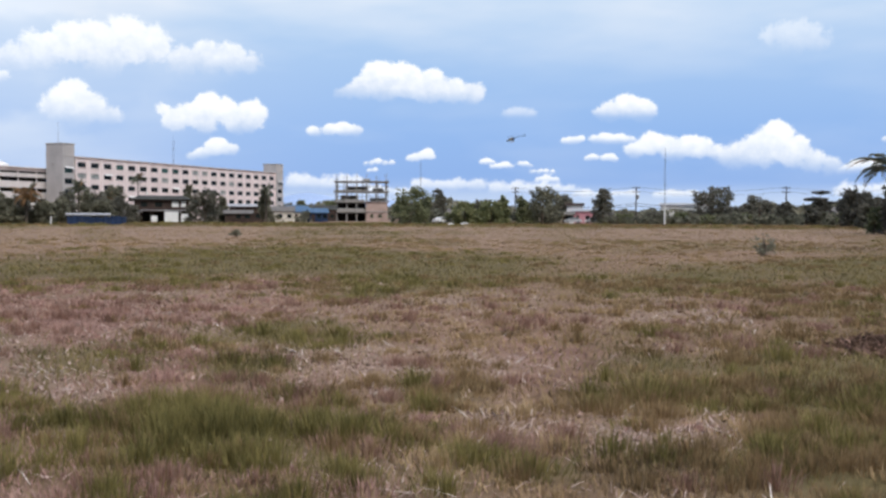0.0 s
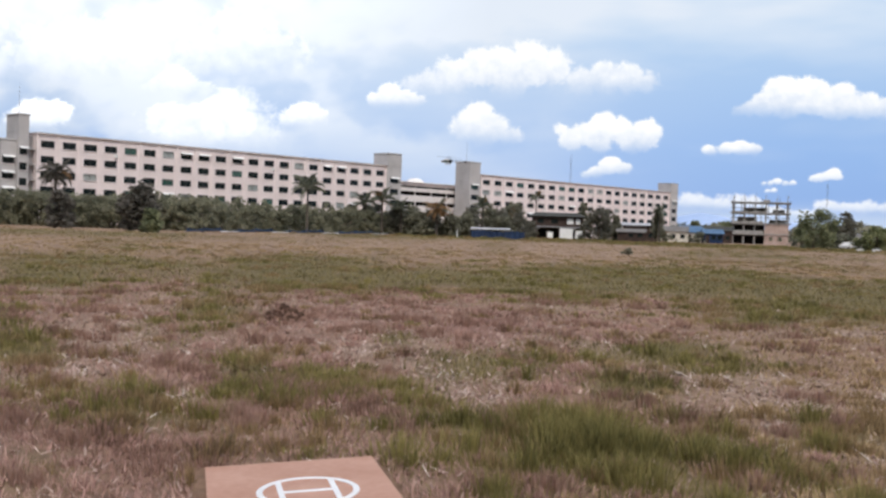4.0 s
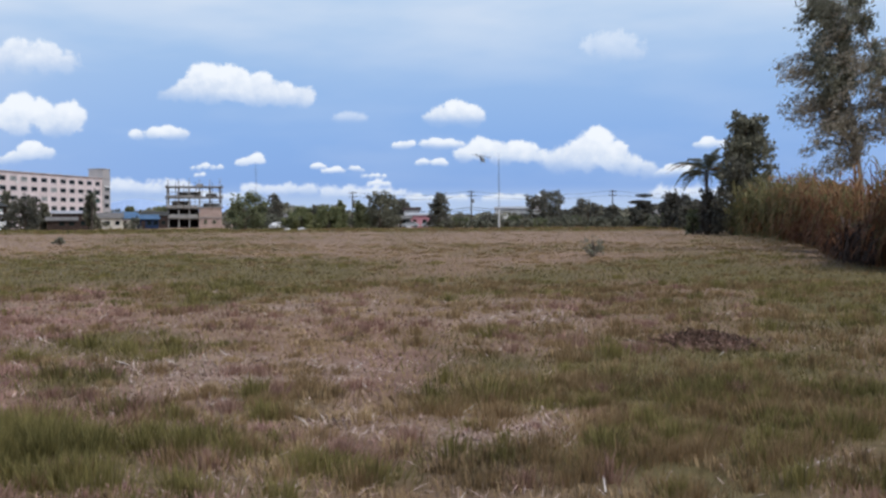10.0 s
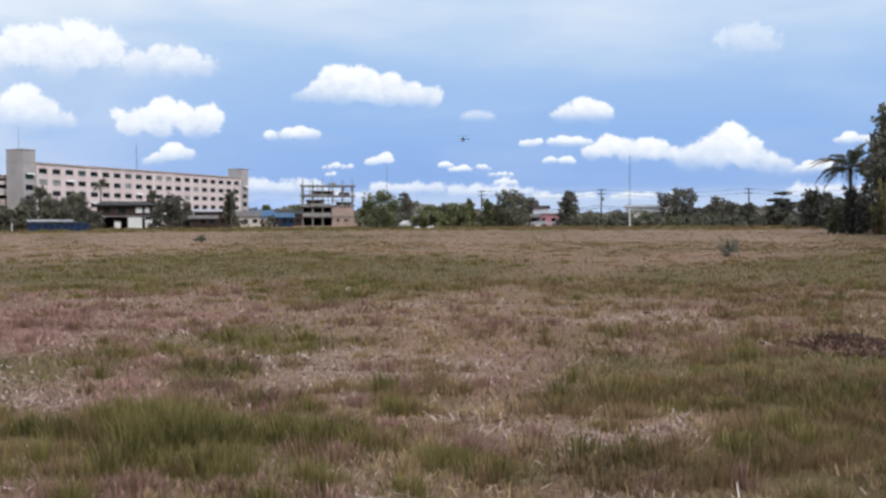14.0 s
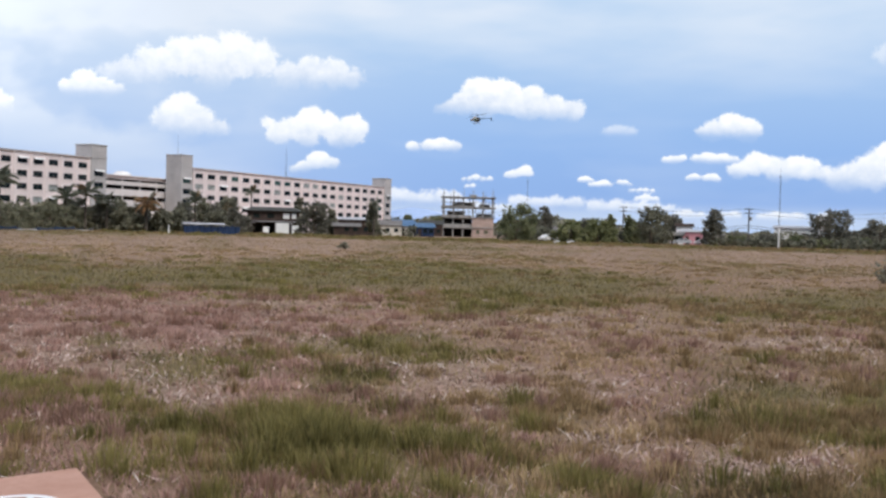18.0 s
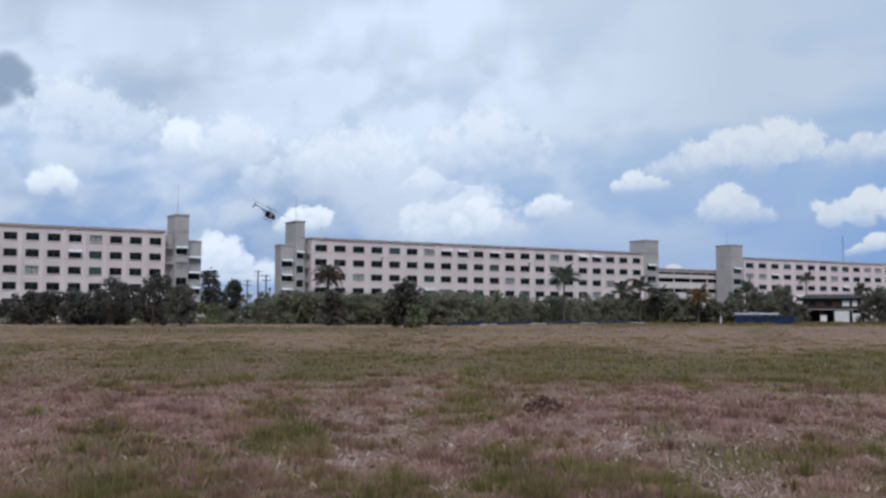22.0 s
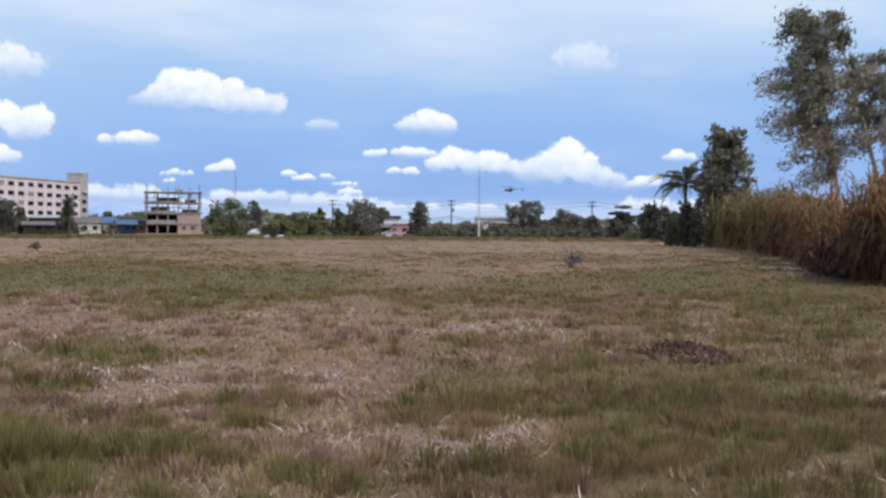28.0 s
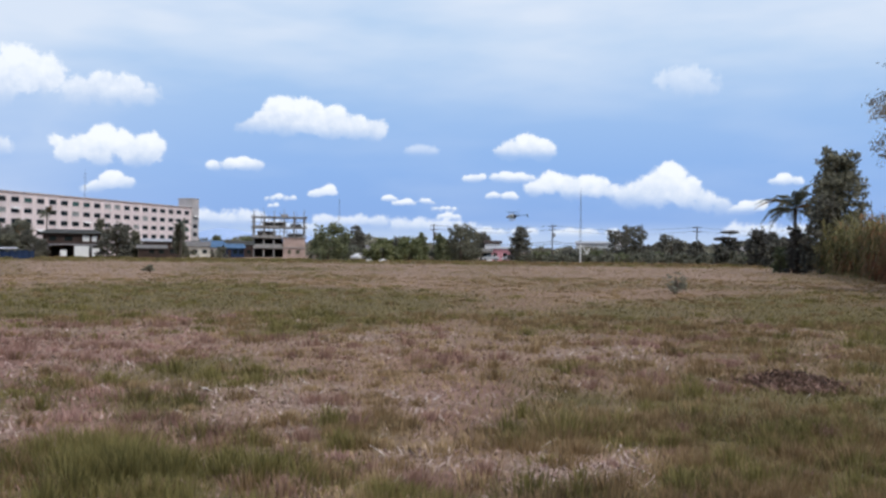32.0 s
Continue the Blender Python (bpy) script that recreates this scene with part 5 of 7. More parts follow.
small_house(37.35, 292, 3.4, 5, 8.2, 0.4, WHITE, PALETIN, "narrow white house rising behind a dark tree")
small_house(36.2, 300, 14.0, 8, 5.2, 0.6, WHITE, PALETIN, "white distant warehouse above the shrubs", category="warehouse")
small_house(44.4, 240, 4.5, 5, 2.8, 1.2, PALEWALL, ROOFGREY, "cream gabled house among dark trees", turn=60)


def concrete_frame():
    D = 300.0
    ob = root("unfinished_building", facing(17.74, D), "unfinished grey concrete frame building with red block walls", "building")
    w, d, st = 15.6, 9.0, 3.05
    xs = [-w / 2 + 0.3 + k * (w - 0.6) / 5 for k in range(6)]
    ys = [0.2, d / 2, d - 0.2]
    for k in range(1, 5):
        z = k * st
        part("slab", boxes((-w / 2 - 0.55, w / 2 + 0.55, -0.6, d + 0.4, z - 0.28, z)), CONCRETE, ob)
        part("edge_beam", boxes((-w / 2 - 0.1, w / 2 + 0.1, -0.1, 0.25, z - 0.62, z - 0.28)), CONCRETE, ob)
    for k in range(4):
        for x in xs:
            for y in ys:
                part("column", boxes((x - 0.2, x + 0.2, y - 0.2, y + 0.2, k * st, (k + 1) * st - 0.28)), CONCRETE, ob)
    for x in xs:
        for y in (0.2, d - 0.2):
            for dx, dy in ((-0.12, -0.12), (0.12, -0.12), (0.12, 0.12), (-0.12, 0.12)):
                bm = bmesh.new()
                tube(bm, [(x + dx, y + dy, 4 * st), (x + dx * 1.5, y + dy * 1.4, 4 * st + 1.4 + 1.2 * pick.random())], [0.05, 0.04], 4)
                part("starter_bar", bm, STEEL, ob, "bare steel bar on a column head")
    V, F = wall_with_openings(1.3, w / 2, 0, 2 * st - 0.3, [(2.6, 3.6, 1.0, 2.2), (5.0, 6.2, 1.0, 2.2)], 0.2, -0.32)
    cloud_mesh("block_wall", V, F, BRICK, ob, "bare red hollow-block wall")
    part("side_wall", boxes((w / 2 - 0.2, w / 2, -0.1, d, 0, 2 * st - 0.3)), BRICK, ob)
    # partitions coloured near-black so the open storeys look shaded
    for bx in ((-3, -2.8, 2, 5.9, 0, st - 0.45), (-7.4, 1.2, 5, 5.2, st, 2 * st - 0.45), (-7.4, 1.2, 6, 6.2, 0, st - 0.45)):
        part("inner_wall", boxes(bx), DARK, ob, "inner partition coloured near-black for shade")
    for k, h in ((0, 0.0), (1, 0.85), (2, 0.5), (3, 0.3)):
        if h:
            part("parapet_strip", boxes((-w / 2, 0.9, -0.3, -0.1, k * st, k * st + h)), CONCRETE, ob)
    for k, x0, x1, h in ((2, -6.5, -1.0, 1.9), (3, -5.0, 2.0, 1.6), (3, 3.4, 6.8, 1.1), (2, 2.6, 7.2, 1.2)):
        part("rear_wall", boxes((x0, x1, d - 1.2, d - 1.0, k * st, k * st + h)), CONCRETE, ob, "half-built rear wall")
    for x in (-5.5, -2.5, 0.4, 4.6):
        bm = bmesh.new()
        tube(bm, [(x, 1.2, 3 * st), (x + 0.3, 1.4, 4 * st - 0.42)], [0.08, 0.08], 5)
        part("shoring_prop", bm, POLE, ob)
    for k, x in enumerate((-7.9, -5.4, -3.1, 0.2, 2.2, 5.1, 7.9)):
        bm = bmesh.new()
        tube(bm, [(x, -0.75, 2 * st - 0.5 * (k % 3)), (x + 0.12, -0.7, 4 * st + 0.5 + 0.6 * (k % 2))], [0.07, 0.06], 5)
        part("scaffold_pole", bm, POLE, ob)
    for z in (2.45 * st, 3.4 * st):
        bm = bmesh.new()
        tube(bm, [(-8.1, -0.78, z), (8.1, -0.78, z + 0.2)], [0.06, 0.05], 5)
        part("scaffold_rail", bm, POLE, ob)
    part("roof_hut", boxes((0.6, 2.6, 2.5, 5, 4 * st, 4 * st + 0.8)), CONCRETE, ob)


concrete_frame()


def car(az, dist, turn, paint, label):
    ob = root("parked_car", facing(az, dist, turn), label, "car", "vehicles at the field edge")
    bm = bmesh.new()
    prof = [(-2.1, 0.35), (-2.15, 0.75), (-1.95, 0.95), (-1.2, 1.02), (-0.6, 1.45), (0.9, 1.48), (1.6, 1.05), (2.1, 0.95), (2.15, 0.4)]
    L = [bm.verts.new((x, -0.82 + (0.16 if z > 1.1 else 0), z)) for x, z in prof]
    Rr = [bm.verts.new((x, 0.82 - (0.16 if z > 1.1 else 0), z)) for x, z in prof]
    bm.faces.new(L)
    bm.faces.new(Rr[::-1])
    for i in range(len(prof)):
        j = (i + 1) % len(prof)
        bm.faces.new((L[j], L[i], Rr[i], Rr[j]))
    part("body", bm, paint, ob)
    part("side_glass", boxes((-0.75, 0.3, -0.79, -0.70, 1.05, 1.36), (0.4, 1.2, -0.79, -0.70, 1.05, 1.36)), GLASS, ob)
    for x in (-1.35, 1.35):
        for y in (-0.8, 0.8):
            bm = bmesh.new()
            tube(bm, [(x, y - 0.1, 0.32), (x, y + 0.1, 0.32)], [0.32, 0.32], 14)
            wh = part("wheel", bm, BLACKRUB, ob)
            bm = bmesh.new()
            tube(bm, [(x, y - 0.12, 0.32), (x, y + 0.12, 0.32)], [0.18, 0.18], 10)
            part("rim", bm, STEEL, wh)


car(31.1, 238, 5, CARPAINT, "white sedan parked before a pink house")
car(29.95, 240, -4, mat("silver_car_paint", (0.4, 0.42, 0.44), (0.5, 0.52, 0.54), 0.3, 1.0), "silver sedan parked before a pink house")
car(22.3, 213, 62, CARPAINT, "white car half hidden behind shrubs")


def sacks(az, dist, s, label):
    ob = root("white_sack", facing(az, dist), label, "sack")
    for k in range(3):
        bm = bmesh.new()
        bmesh.ops.create_icosphere(bm, subdivisions=2, radius=0.5)
        for v in bm.verts:
            q = v.co.copy()
            v.co = Vector((q.x * s * 1.3 + (k - 1) * s * 0.9, q.y * s, max(q.z * s * 0.8 + s * 0.34 + (0.25 * s if k == 1 else 0), 0)))
        part("bag", bm, WHITE, ob)


sacks(22.9, 190, 0.42, "heap of white sacks lying on the field edge")
sacks(23.7, 190, 0.5, "white sacks lying in the dry grass")

m_ = root("marker_post", facing(0.8, 172), "pale wooden marker post at the field edge", "post")
b_ = bmesh.new()
tube(b_, [(0, 0, -0.05), (0, 0, 1.3)], [0.12, 0.1], 8)
part("shaft", b_, WHITE, m_)
part("cap", boxes((-0.13, 0.13, -0.13, 0.13, 1.3, 1.36)), WHITE, m_)


def net_fence():
    ob = root("net_fence", Matrix(), "sagging faded blue net fence before a hedge", "fence")
    rows = [(-14.6 + k * 0.95, 128 + 4.2 * k) for k in range(13)]
    for k, (a, d) in enumerate(rows):
        p = polar(a, d)
        bm = bmesh.new()
        tube(bm, [p, p + Vector((0, 0, 0.95))], [0.05, 0.04], 6)
        part("post", bm, POLE, ob)
    for k, ((a0, d0), (a1, d1)) in enumerate(zip(rows, rows[1:])):
        p, q = polar(a0, d0), polar(a1, d1)
        bm = bmesh.new()
        grid = []
        for i in range(7):
            c = p.lerp(q, i / 6)
            top = 0.52 + 0.14 * math.sin(k * 2.1) - 0.22 * math.sin(math.pi * i / 6)
            grid.append([bm.verts.new(c + Vector((0, dy + 0.1 * math.sin(i * 2.2 + k), z))) for dy, z in ((0, 0.18), (0, top), (0.03, top), (0.03, 0.18))])
        for g0, g1 in zip(grid, grid[1:]):
            for i in range(4):
                bm.faces.new((g0[i], g1[i], g1[(i + 1) % 4], g0[(i + 1) % 4]))
        part("net_panel", bm, NET, ob)
        bm = bmesh.new()
        tube(bm, [p + Vector((0, -0.1, 0.08)), p.lerp(q, 0.5) + Vector((0, -0.2, 0.12)), q + Vector((0, -0.1, 0.08))], [0.08, 0.05, 0.07], 6)
        if k % 3 != 1:
            part("rolled_hem", bm, WHITE if k % 3 else NET, ob, "white rolled sheet hem" if k % 3 else "")


net_fence()

# ---- plants ----


def leaf_quads(rng, centres, size, droop=0.0, stretch=1.5, drift=0.0):
    n = len(centres)
    a = rng.normal(size=(n, 3))
    a /= np.linalg.norm(a, axis=1)[:, None]
    a[:, 2] -= droop
    a[:, 0] += drift
    a /= np.linalg.norm(a, axis=1)[:, None]
    b = np.cross(a, rng.normal(size=(n, 3)))
    b /= np.linalg.norm(b, axis=1)[:, None] + 1e-9
    s = (size * rng.uniform(0.6, 1.3, n))[:, None]
    p = np.stack([centres - a * s * stretch / 2, centres + b * s / 2 - a * s * 0.1, centres + a * s * stretch / 2, centres - b * s / 2 - a * s * 0.1], 1)
    return p.reshape(-1, 3), np.arange(n * 4).reshape(-1, 4)


def crown_points(rng, lobes, n):
    """Leaf places: twigs inside uneven lobes, a handful of leaves to each twig, with gaps between."""
    w = np.array([l[3] ** 2 for l in lobes])
    twigs = max(n // 11, 12)
    pick_ = rng.choice(len(lobes), twigs, p=w / w.sum())
    d = rng.normal(size=(twigs, 3))
    d /= np.linalg.norm(d, axis=1)[:, None]
    r = rng.uniform(0.15, 1.0, twigs) ** 0.5 * (0.8 + 0.35 * rng.uniform(0, 1, twigs) ** 2)
    L = np.array(lobes)[pick_]
    T = L[:, :3] + d * (r * L[:, 3])[:, None] * np.array([1, 1, 0.85])
    k = rng.integers(0, twigs, n)
    return T[k] + rng.normal(size=(n, 3)) * (0.15 * L[k, 3] + 0.05)[:, None] * np.array([1, 1, 0.8])


def tree(az, dist, width, top, leaf, label, seed, low=0.12, leaves=3600, size=0.4, name="tree", lobes_n=9, lean=0.0, category="tree", flat=False):
    rng = np.random.default_rng(seed)
    ob = root(name, Matrix.Translation(polar(az, dist)), label, category)
    lobes = []
    count = 2 * lobes_n + 9
    for k in range(count):
        a = k * 2.4 + rng.uniform(-0.6, 0.6)
        t = (k + 0.5) / count
        z = top * (low + (0.97 - low) * t) * (1 - 0.26 * t * max(0.0, math.sin(a + seed * 1.7)))
        f = 0.95 if flat else 0.95 if t < 0.5 else 0.95 - 0.9 * (t - 0.5)
        f = f if low < 0.1 or t > 0.2 else 0.65
        lr = min(width * rng.uniform(0.11, 0.21), top * 0.2)
        R = max(width / 2 * f - lr * 0.7, 0.0) * rng.uniform(0.35, 1.0)
        lobes.append((math.cos(a) * R + lean * z / top, math.sin(a) * R, max(min(z, top - lr * 0.8), lr * 0.5), lr))
    bm = bmesh.new()
    th = top * 0.82
    r0 = max(0.1, top * 0.028)
    pts = [(0, 0, -0.1), (lean * 0.3 + 0.05, 0.04, th * 0.35), (lean * 0.7, -0.05, th * 0.7), (lean, 0, th)]
    tube(bm, pts, [r0 * 1.25, r0, r0 * 0.65, r0 * 0.25], 8)
    part("trunk", bm, BARK, ob)
    for x, y, z, r in lobes[1::4]:
        bm = bmesh.new()
        z0 = max(z * 0.55, 0.3)
        tube(bm, [(lean * z0 / th, 0, z0), (x * 0.5, y * 0.5, (z + z0) / 2), (x, y, z)], [r0 * 0.5, r0 * 0.35, r0 * 0.12], 5)
        part("limb", bm, BARK, ob)
    P = crown_points(rng, lobes, leaves)
    P = P[P[:, 2] > 0.12]
    V, F = leaf_quads(rng, P, size * 0.85)
    V[:, 2] = np.maximum(V[:, 2], 0.03)
    cloud_mesh("crown", V, F, leaf, ob)
    return ob


def frond(rng, length, sag, leaf_w, n=24, reach=0.22):
    """A feather of leaflets along +x from the origin."""
    V, F = [], []
    for k in range(n):
        t = 0.12 + 0.86 * k / (n - 1)
        x, z = length * t * (1 - 0.12 * t * t), length * (0.45 * t - sag * t * t)
        ll = length * reach * math.sin(math.pi * min(t * 0.92 + 0.1, 1)) + 0.08
        for s in (-1, 1):
            b = len(V)
            dx, dz = ll * 0.6, -ll * rng.uniform(0.25, 0.6)
            w = leaf_w
            V += [(x - w, 0, z), (x + w, 0, z + 0.01), (x + dx + w * 0.2, s * ll * 0.7, z + dz), (x + dx * 0.6, s * ll * 0.62, z + dz * 0.85)]
            F.append((b, b + 1, b + 2, b + 3))
    b = len(V)
    for k in range(6):
        t = k / 5
        x, z = length * t * (1 - 0.12 * t * t), length * (0.45 * t - sag * t * t)
        w = 0.05 * (1 - 0.7 * t)
        V += [(x, -w, z), (x, w, z), (x, 0, z - w * 1.5)]
    for k in range(5):
        q = b + 3 * k
        for i in range(3):
            j = (i + 1) % 3
            F.append((q + i, q + j, q + 3 + j, q + 3 + i))
    return V, F


def palm(az, dist, top, radius, label, seed, mix=0.06, n=17, trunk_r=0.16, lean=0.0, leaf=None, hang=0.0, arch=False):
    rng = np.random.default_rng(seed)
    ob = root("palm_tree", Matrix.Translation(polar(az, dist)), label, "palm tree")
    c = Vector((lean, 0, top - radius * 0.45))
    bm = bmesh.new()
    tube(bm, [(0, 0, -0.1), (lean * 0.15, 0.03, c.z * 0.35), (lean * 0.5, 0, c.z * 0.7), c], [trunk_r * 1.5, trunk_r, trunk_r * 0.9, trunk_r * 0.85], 9)
    part("trunk", bm, PALMBARK, ob)
    for k in range(n):
        V, F = frond(rng, radius * rng.uniform(0.85, 1.1), (0.66 if arch else 0.42) + 0.5 * (k % 3) / 2 + rng.uniform(-0.1, 0.15), 0.028 if arch else 0.022 + radius * 0.006, 34 if arch else 24, 0.19 if arch else 0.22)
        dry = rng.uniform() < mix
        f = cloud_mesh("frond", V, F, FRONDDRY if dry else leaf or FROND, ob)
        pitch = (-64 + 84 * (((k * 7) % n) / n) ** 0.8) if arch else -62 + hang + 90 * ((k * 7) % n) / n
        f.matrix_basis = pose(c.x, c.y, c.z, 0, pitch, k * 137.5)
    return ob


# left: trees before the block at the field's near corner
tree(-33.2, 128, 7.0, 6.0, LEAFDEEP, "dark leafy tree before a pink block", 1, size=0.3)
tree(-31.2, 126, 8.0, 6.4, LEAFDEEP, "dark bushy tree before a pink block", 2, size=0.3)
tree(-29.7, 122, 5.0, 5.0, LEAFSHADE, "low bushy tree at the field edge", 3, size=0.28)
tree(-37.6, 134, 10.0, 4.2, LEAFDEEP, "dark leafy tree at the field edge", 65, size=0.3)
tree(-34.4, 136, 9.0, 4.4, LEAFDEEP, "dark leafy tree at the field edge", 66, low=0.03, size=0.3)
tree(-35.6, 132, 10.0, 4.6, LEAFDEEP, "dark leafy tree at the field edge", 4, size=0.3)
tree(-28.2, 205, 7.0, 10.4, LEAFDEEP, "dark tree standing between two blocks", 5)
tree(-26.9, 212, 6.6, 8.6, LEAFDEEP, "dark tree standing between two blocks", 6)
tree(-25.2, 196, 6, 4.4, LEAFDEEP, "low dark tree between two blocks", 7)
tree(-17.0, 117, 6.0, 5.6, FRONDDARK, "round dark bushy tree at the field edge", 8, low=0.05)
tree(-16.5, 113, 2.4, 2.6, LEAFMID, "small dark bush at the field edge", 9, low=0.03, size=0.35, category="bush", name="bush")
palm(-21.5, 130, 7.9, 2.6, "shaggy dark palm before a pink block", 10, n=34, leaf=FRONDDARK, hang=22)
tree(-21.2, 128, 4.2, 4.6, FRONDDARK, "dense dark bush below a palm", 11, low=0.04)
for k_, (a_, d_, w_, t_) in enumerate(((-5.4, 186, 6, 5.2), (-4.1, 189, 7, 6.0), (-3.0, 190, 7, 5.4), (-1.9, 192, 6, 5.8), (-0.6, 192, 6, 5.0), (1.6, 206, 6, 6.2), (2.5, 212, 7, 7.0), (3.3, 214, 7, 6.4), (4.4, 216, 6, 5.6))):
    tree(a_, d_, w_, t_, LEAFSHADE if k_ % 3 else LEAF, "dark ragged tree among palms before the block", 400 + k_, low=0.05, leaves=2600, size=0.36)
palm(-7.9, 158, 8.9, 3.5, "tall coconut palm rising from a hedge", 12, n=25, mix=0.0)
palm(-3.6, 186, 8.0, 3.4, "coconut palm before a stair tower", 13, n=23)
palm(-4.6, 182, 6.9, 3.1, "short coconut palm in the hedge", 14, n=23)
palm(-0.4, 186, 6.6, 3.3, "browning palm with dry orange fronds", 15, mix=0.8, n=25, hang=14)
palm(-2.5, 188, 6.2, 3.0, "short bushy palm in the hedge", 16, n=23)
tree(-1.5, 187, 7.0, 4.4, LEAF, "dark bushy growth below browning palms", 61, low=0.03)
tree(0.4, 188, 6.0, 4.0, LEAF, "dark bushy growth below browning palms", 62, low=0.03)
tree(1.3, 190, 4.5, 4.8, LEAF, "dark bushy tree by the tarpaulin fence", 17)
tree(2.8, 232, 4.6, 6.2, LEAF, "dark tree behind the tarpaulin fence", 18)
palm(2.2, 200, 7.2, 3.0, "dark palm behind the tarpaulin fence", 63, n=21)
tree(3.4, 205, 6.0, 4.6, LEAF, "dark bushes behind the tarpaulin fence", 64, low=0.03)
tree(4.1, 236, 7.4, 8.2, LEAF, "broad dark tree behind a wooden house", 19)
palm(5.3, 246, 11.2, 2.9, "tall palm behind a wooden house", 20)
palm(3.6, 232, 6.5, 2.6, "palm behind the tarpaulin fence", 21)
tree(5.0, 221, 4.0, 3.8, LEAFSHADE, "dark bush beside a wooden house", 67, low=0.03)
tree(8.9, 216, 9.5, 7.2, LEAFSHADE, "broad dark tree beside a wooden house", 22, low=0.05)
tree(9.9, 222, 3.4, 6.0, LEAF, "narrow dark tree beside a shed", 23, low=0.05)
tree(8.0, 238, 3.0, 9.0, LEAF, "tall dark tree behind a wooden house", 24)
tree(12.2, 226, 4.2, 7.6, LEAF, "dark tree with ragged fronds among sheds", 25)
palm(12.3, 224, 8.2, 2.5, "palm among the sheds", 26, n=15)
tree(14.3, 310, 6, 6.5, LEAFMID, "far green tree behind blue roofs", 27)
tree(16.0, 330, 8, 7.0, LEAFMID, "far green tree behind the sheds", 28)
# middle and right: the far tree line
tree(20.55, 206, 12.0, 7.8, LEAFMID, "broad green bushy tree beside the unfinished building", 29, low=0.03, leaves=4200)
tree(22.2, 262, 6.4, 9.0, LEAFSHADE, "dark tree behind pale shrubs", 31, leaves=2600)
tree(21.5, 255, 5.0, 6.6, LEAFSHADE, "dark tree behind pale shrubs", 32)
tree(23.7, 212, 9.5, 4.8, LEAFLIGHT, "pale green shrub on the field edge", 33, low=0.03, category="bush", name="bush")
tree(25.2, 214, 9.5, 5.2, LEAFLIGHT, "pale green shrub on the field edge", 34, low=0.03, category="bush", name="bush")
tree(26.0, 216, 3.2, 6.2, LEAFLIGHT, "upright pale green shrub", 35, low=0.03, category="bush", name="bush")
tree(24.5, 285, 12, 6.4, LEAFSHADE, "far dark tree crowns above the shrubs", 36)
tree(28.2, 222, 13.5, 8.4, LEAF, "large round dark green tree", 37, low=0.03, leaves=4600)
tree(27.1, 220, 5.5, 6.0, LEAFMID, "dark green bush joined to a larger tree", 38, low=0.03)
tree(29.4, 262, 8, 7.6, LEAFSHADE, "far dark tree behind a pink house", 39)
tree(31.6, 232, 7.2, 8.2, LEAFSHADE, "upright dark green tree beside a pink house", 40, low=0.04)
tree(33.0, 235, 7.0, 2.4, LEAFMID, "low green shrubs along the road", 41, low=0.02, category="bush", name="bush")
tree(34.6, 240, 7.0, 3.0, LEAFSHADE, "low dark shrubs along the road", 42, low=0.02, category="bush", name="bush")
tree(36.0, 236, 5.4, 2.8, LEAFMID, "low green shrubs along the road", 43, low=0.02, category="bush", name="bush")
tree(37.7, 240, 11.0, 9.2, LEAFSHADE, "large square-topped dark tree", 44, leaves=4200, flat=True)
tree(38.8, 236, 5.5, 4.2, LEAFSHADE, "dark shrub below a large tree", 45, low=0.02, category="bush", name="bush")
tree(40.2, 244, 11.5, 7.0, LEAFSHADE, "dark round tree in the far row", 46, low=0.05)
tree(41.6, 238, 5.6, 5.2, LEAFSHADE, "dark low tree in the far row", 47, low=0.03)


def layered_tree(az, dist, layers, label, seed):
    """A bare trunk that carries flat plates of leaves one above another."""
    rng = np.random.default_rng(seed)
    ob = root("layered_tree", facing(az, dist), label, "tree")
    top = max(z for _, z, _, _ in layers)
    bm = bmesh.new()
    tube(bm, [(0, 0, -0.1), (0.1, 0, top * 0.5), (0, 0.05, top)], [0.2, 0.14, 0.05], 7)
    part("trunk", bm, BARK, ob)
    for x, z, r, thick in layers:
        bm = bmesh.new()
        tube(bm, [(0, 0, z - 0.6), (x * 0.6, 0, z - 0.15), (x + r * 0.5, 0, z)], [0.07, 0.05, 0.02], 5)
        plate = part("limb", bm, BARK, ob)
        n = int(420 * r)
        a, q = rng.uniform(0, 2 * np.pi, n), r * np.sqrt(rng.uniform(0, 1, n)) * (0.85 + 0.25 * rng.uniform(0, 1, n))
        P = np.stack([x + q * np.cos(a), q * np.sin(a), z + thick * rng.normal(0, 0.45, n) * (1.1 - q / r * 0.7)], 1)
        V, F = leaf_quads(rng, P, 0.3)
        tagged(cloud_mesh("foliage", V, F, LEAFDEEP, plate), kind="stuff")


layered_tree(43.35, 232, [(0.1, 7.2, 1.9, 0.32), (-0.9, 5.7, 2.5, 0.5), (0.6, 4.9, 2.2, 0.6), (-0.4, 3.9, 2.9, 0.8)], "dark tree with flat layered plates of leaves", 48)
tree(43.0, 228, 4.6, 4.4, LEAFSHADE, "dark shrub below a flat-topped tree", 49, low=0.02, category="bush", name="bush")
tree(45.2, 180, 9.5, 6.7, LEAFDEEP, "broad dark tree at the field corner", 50, low=0.03, leaves=4000)
tree(46.0, 165, 5.5, 4.9, LEAFSHADE, "dark tree at the field corner", 51, low=0.03)
palm(46.8, 110, 8.5, 4.0, "coconut palm at the field corner", 52, n=23, mix=0.08, trunk_r=0.2, arch=True)
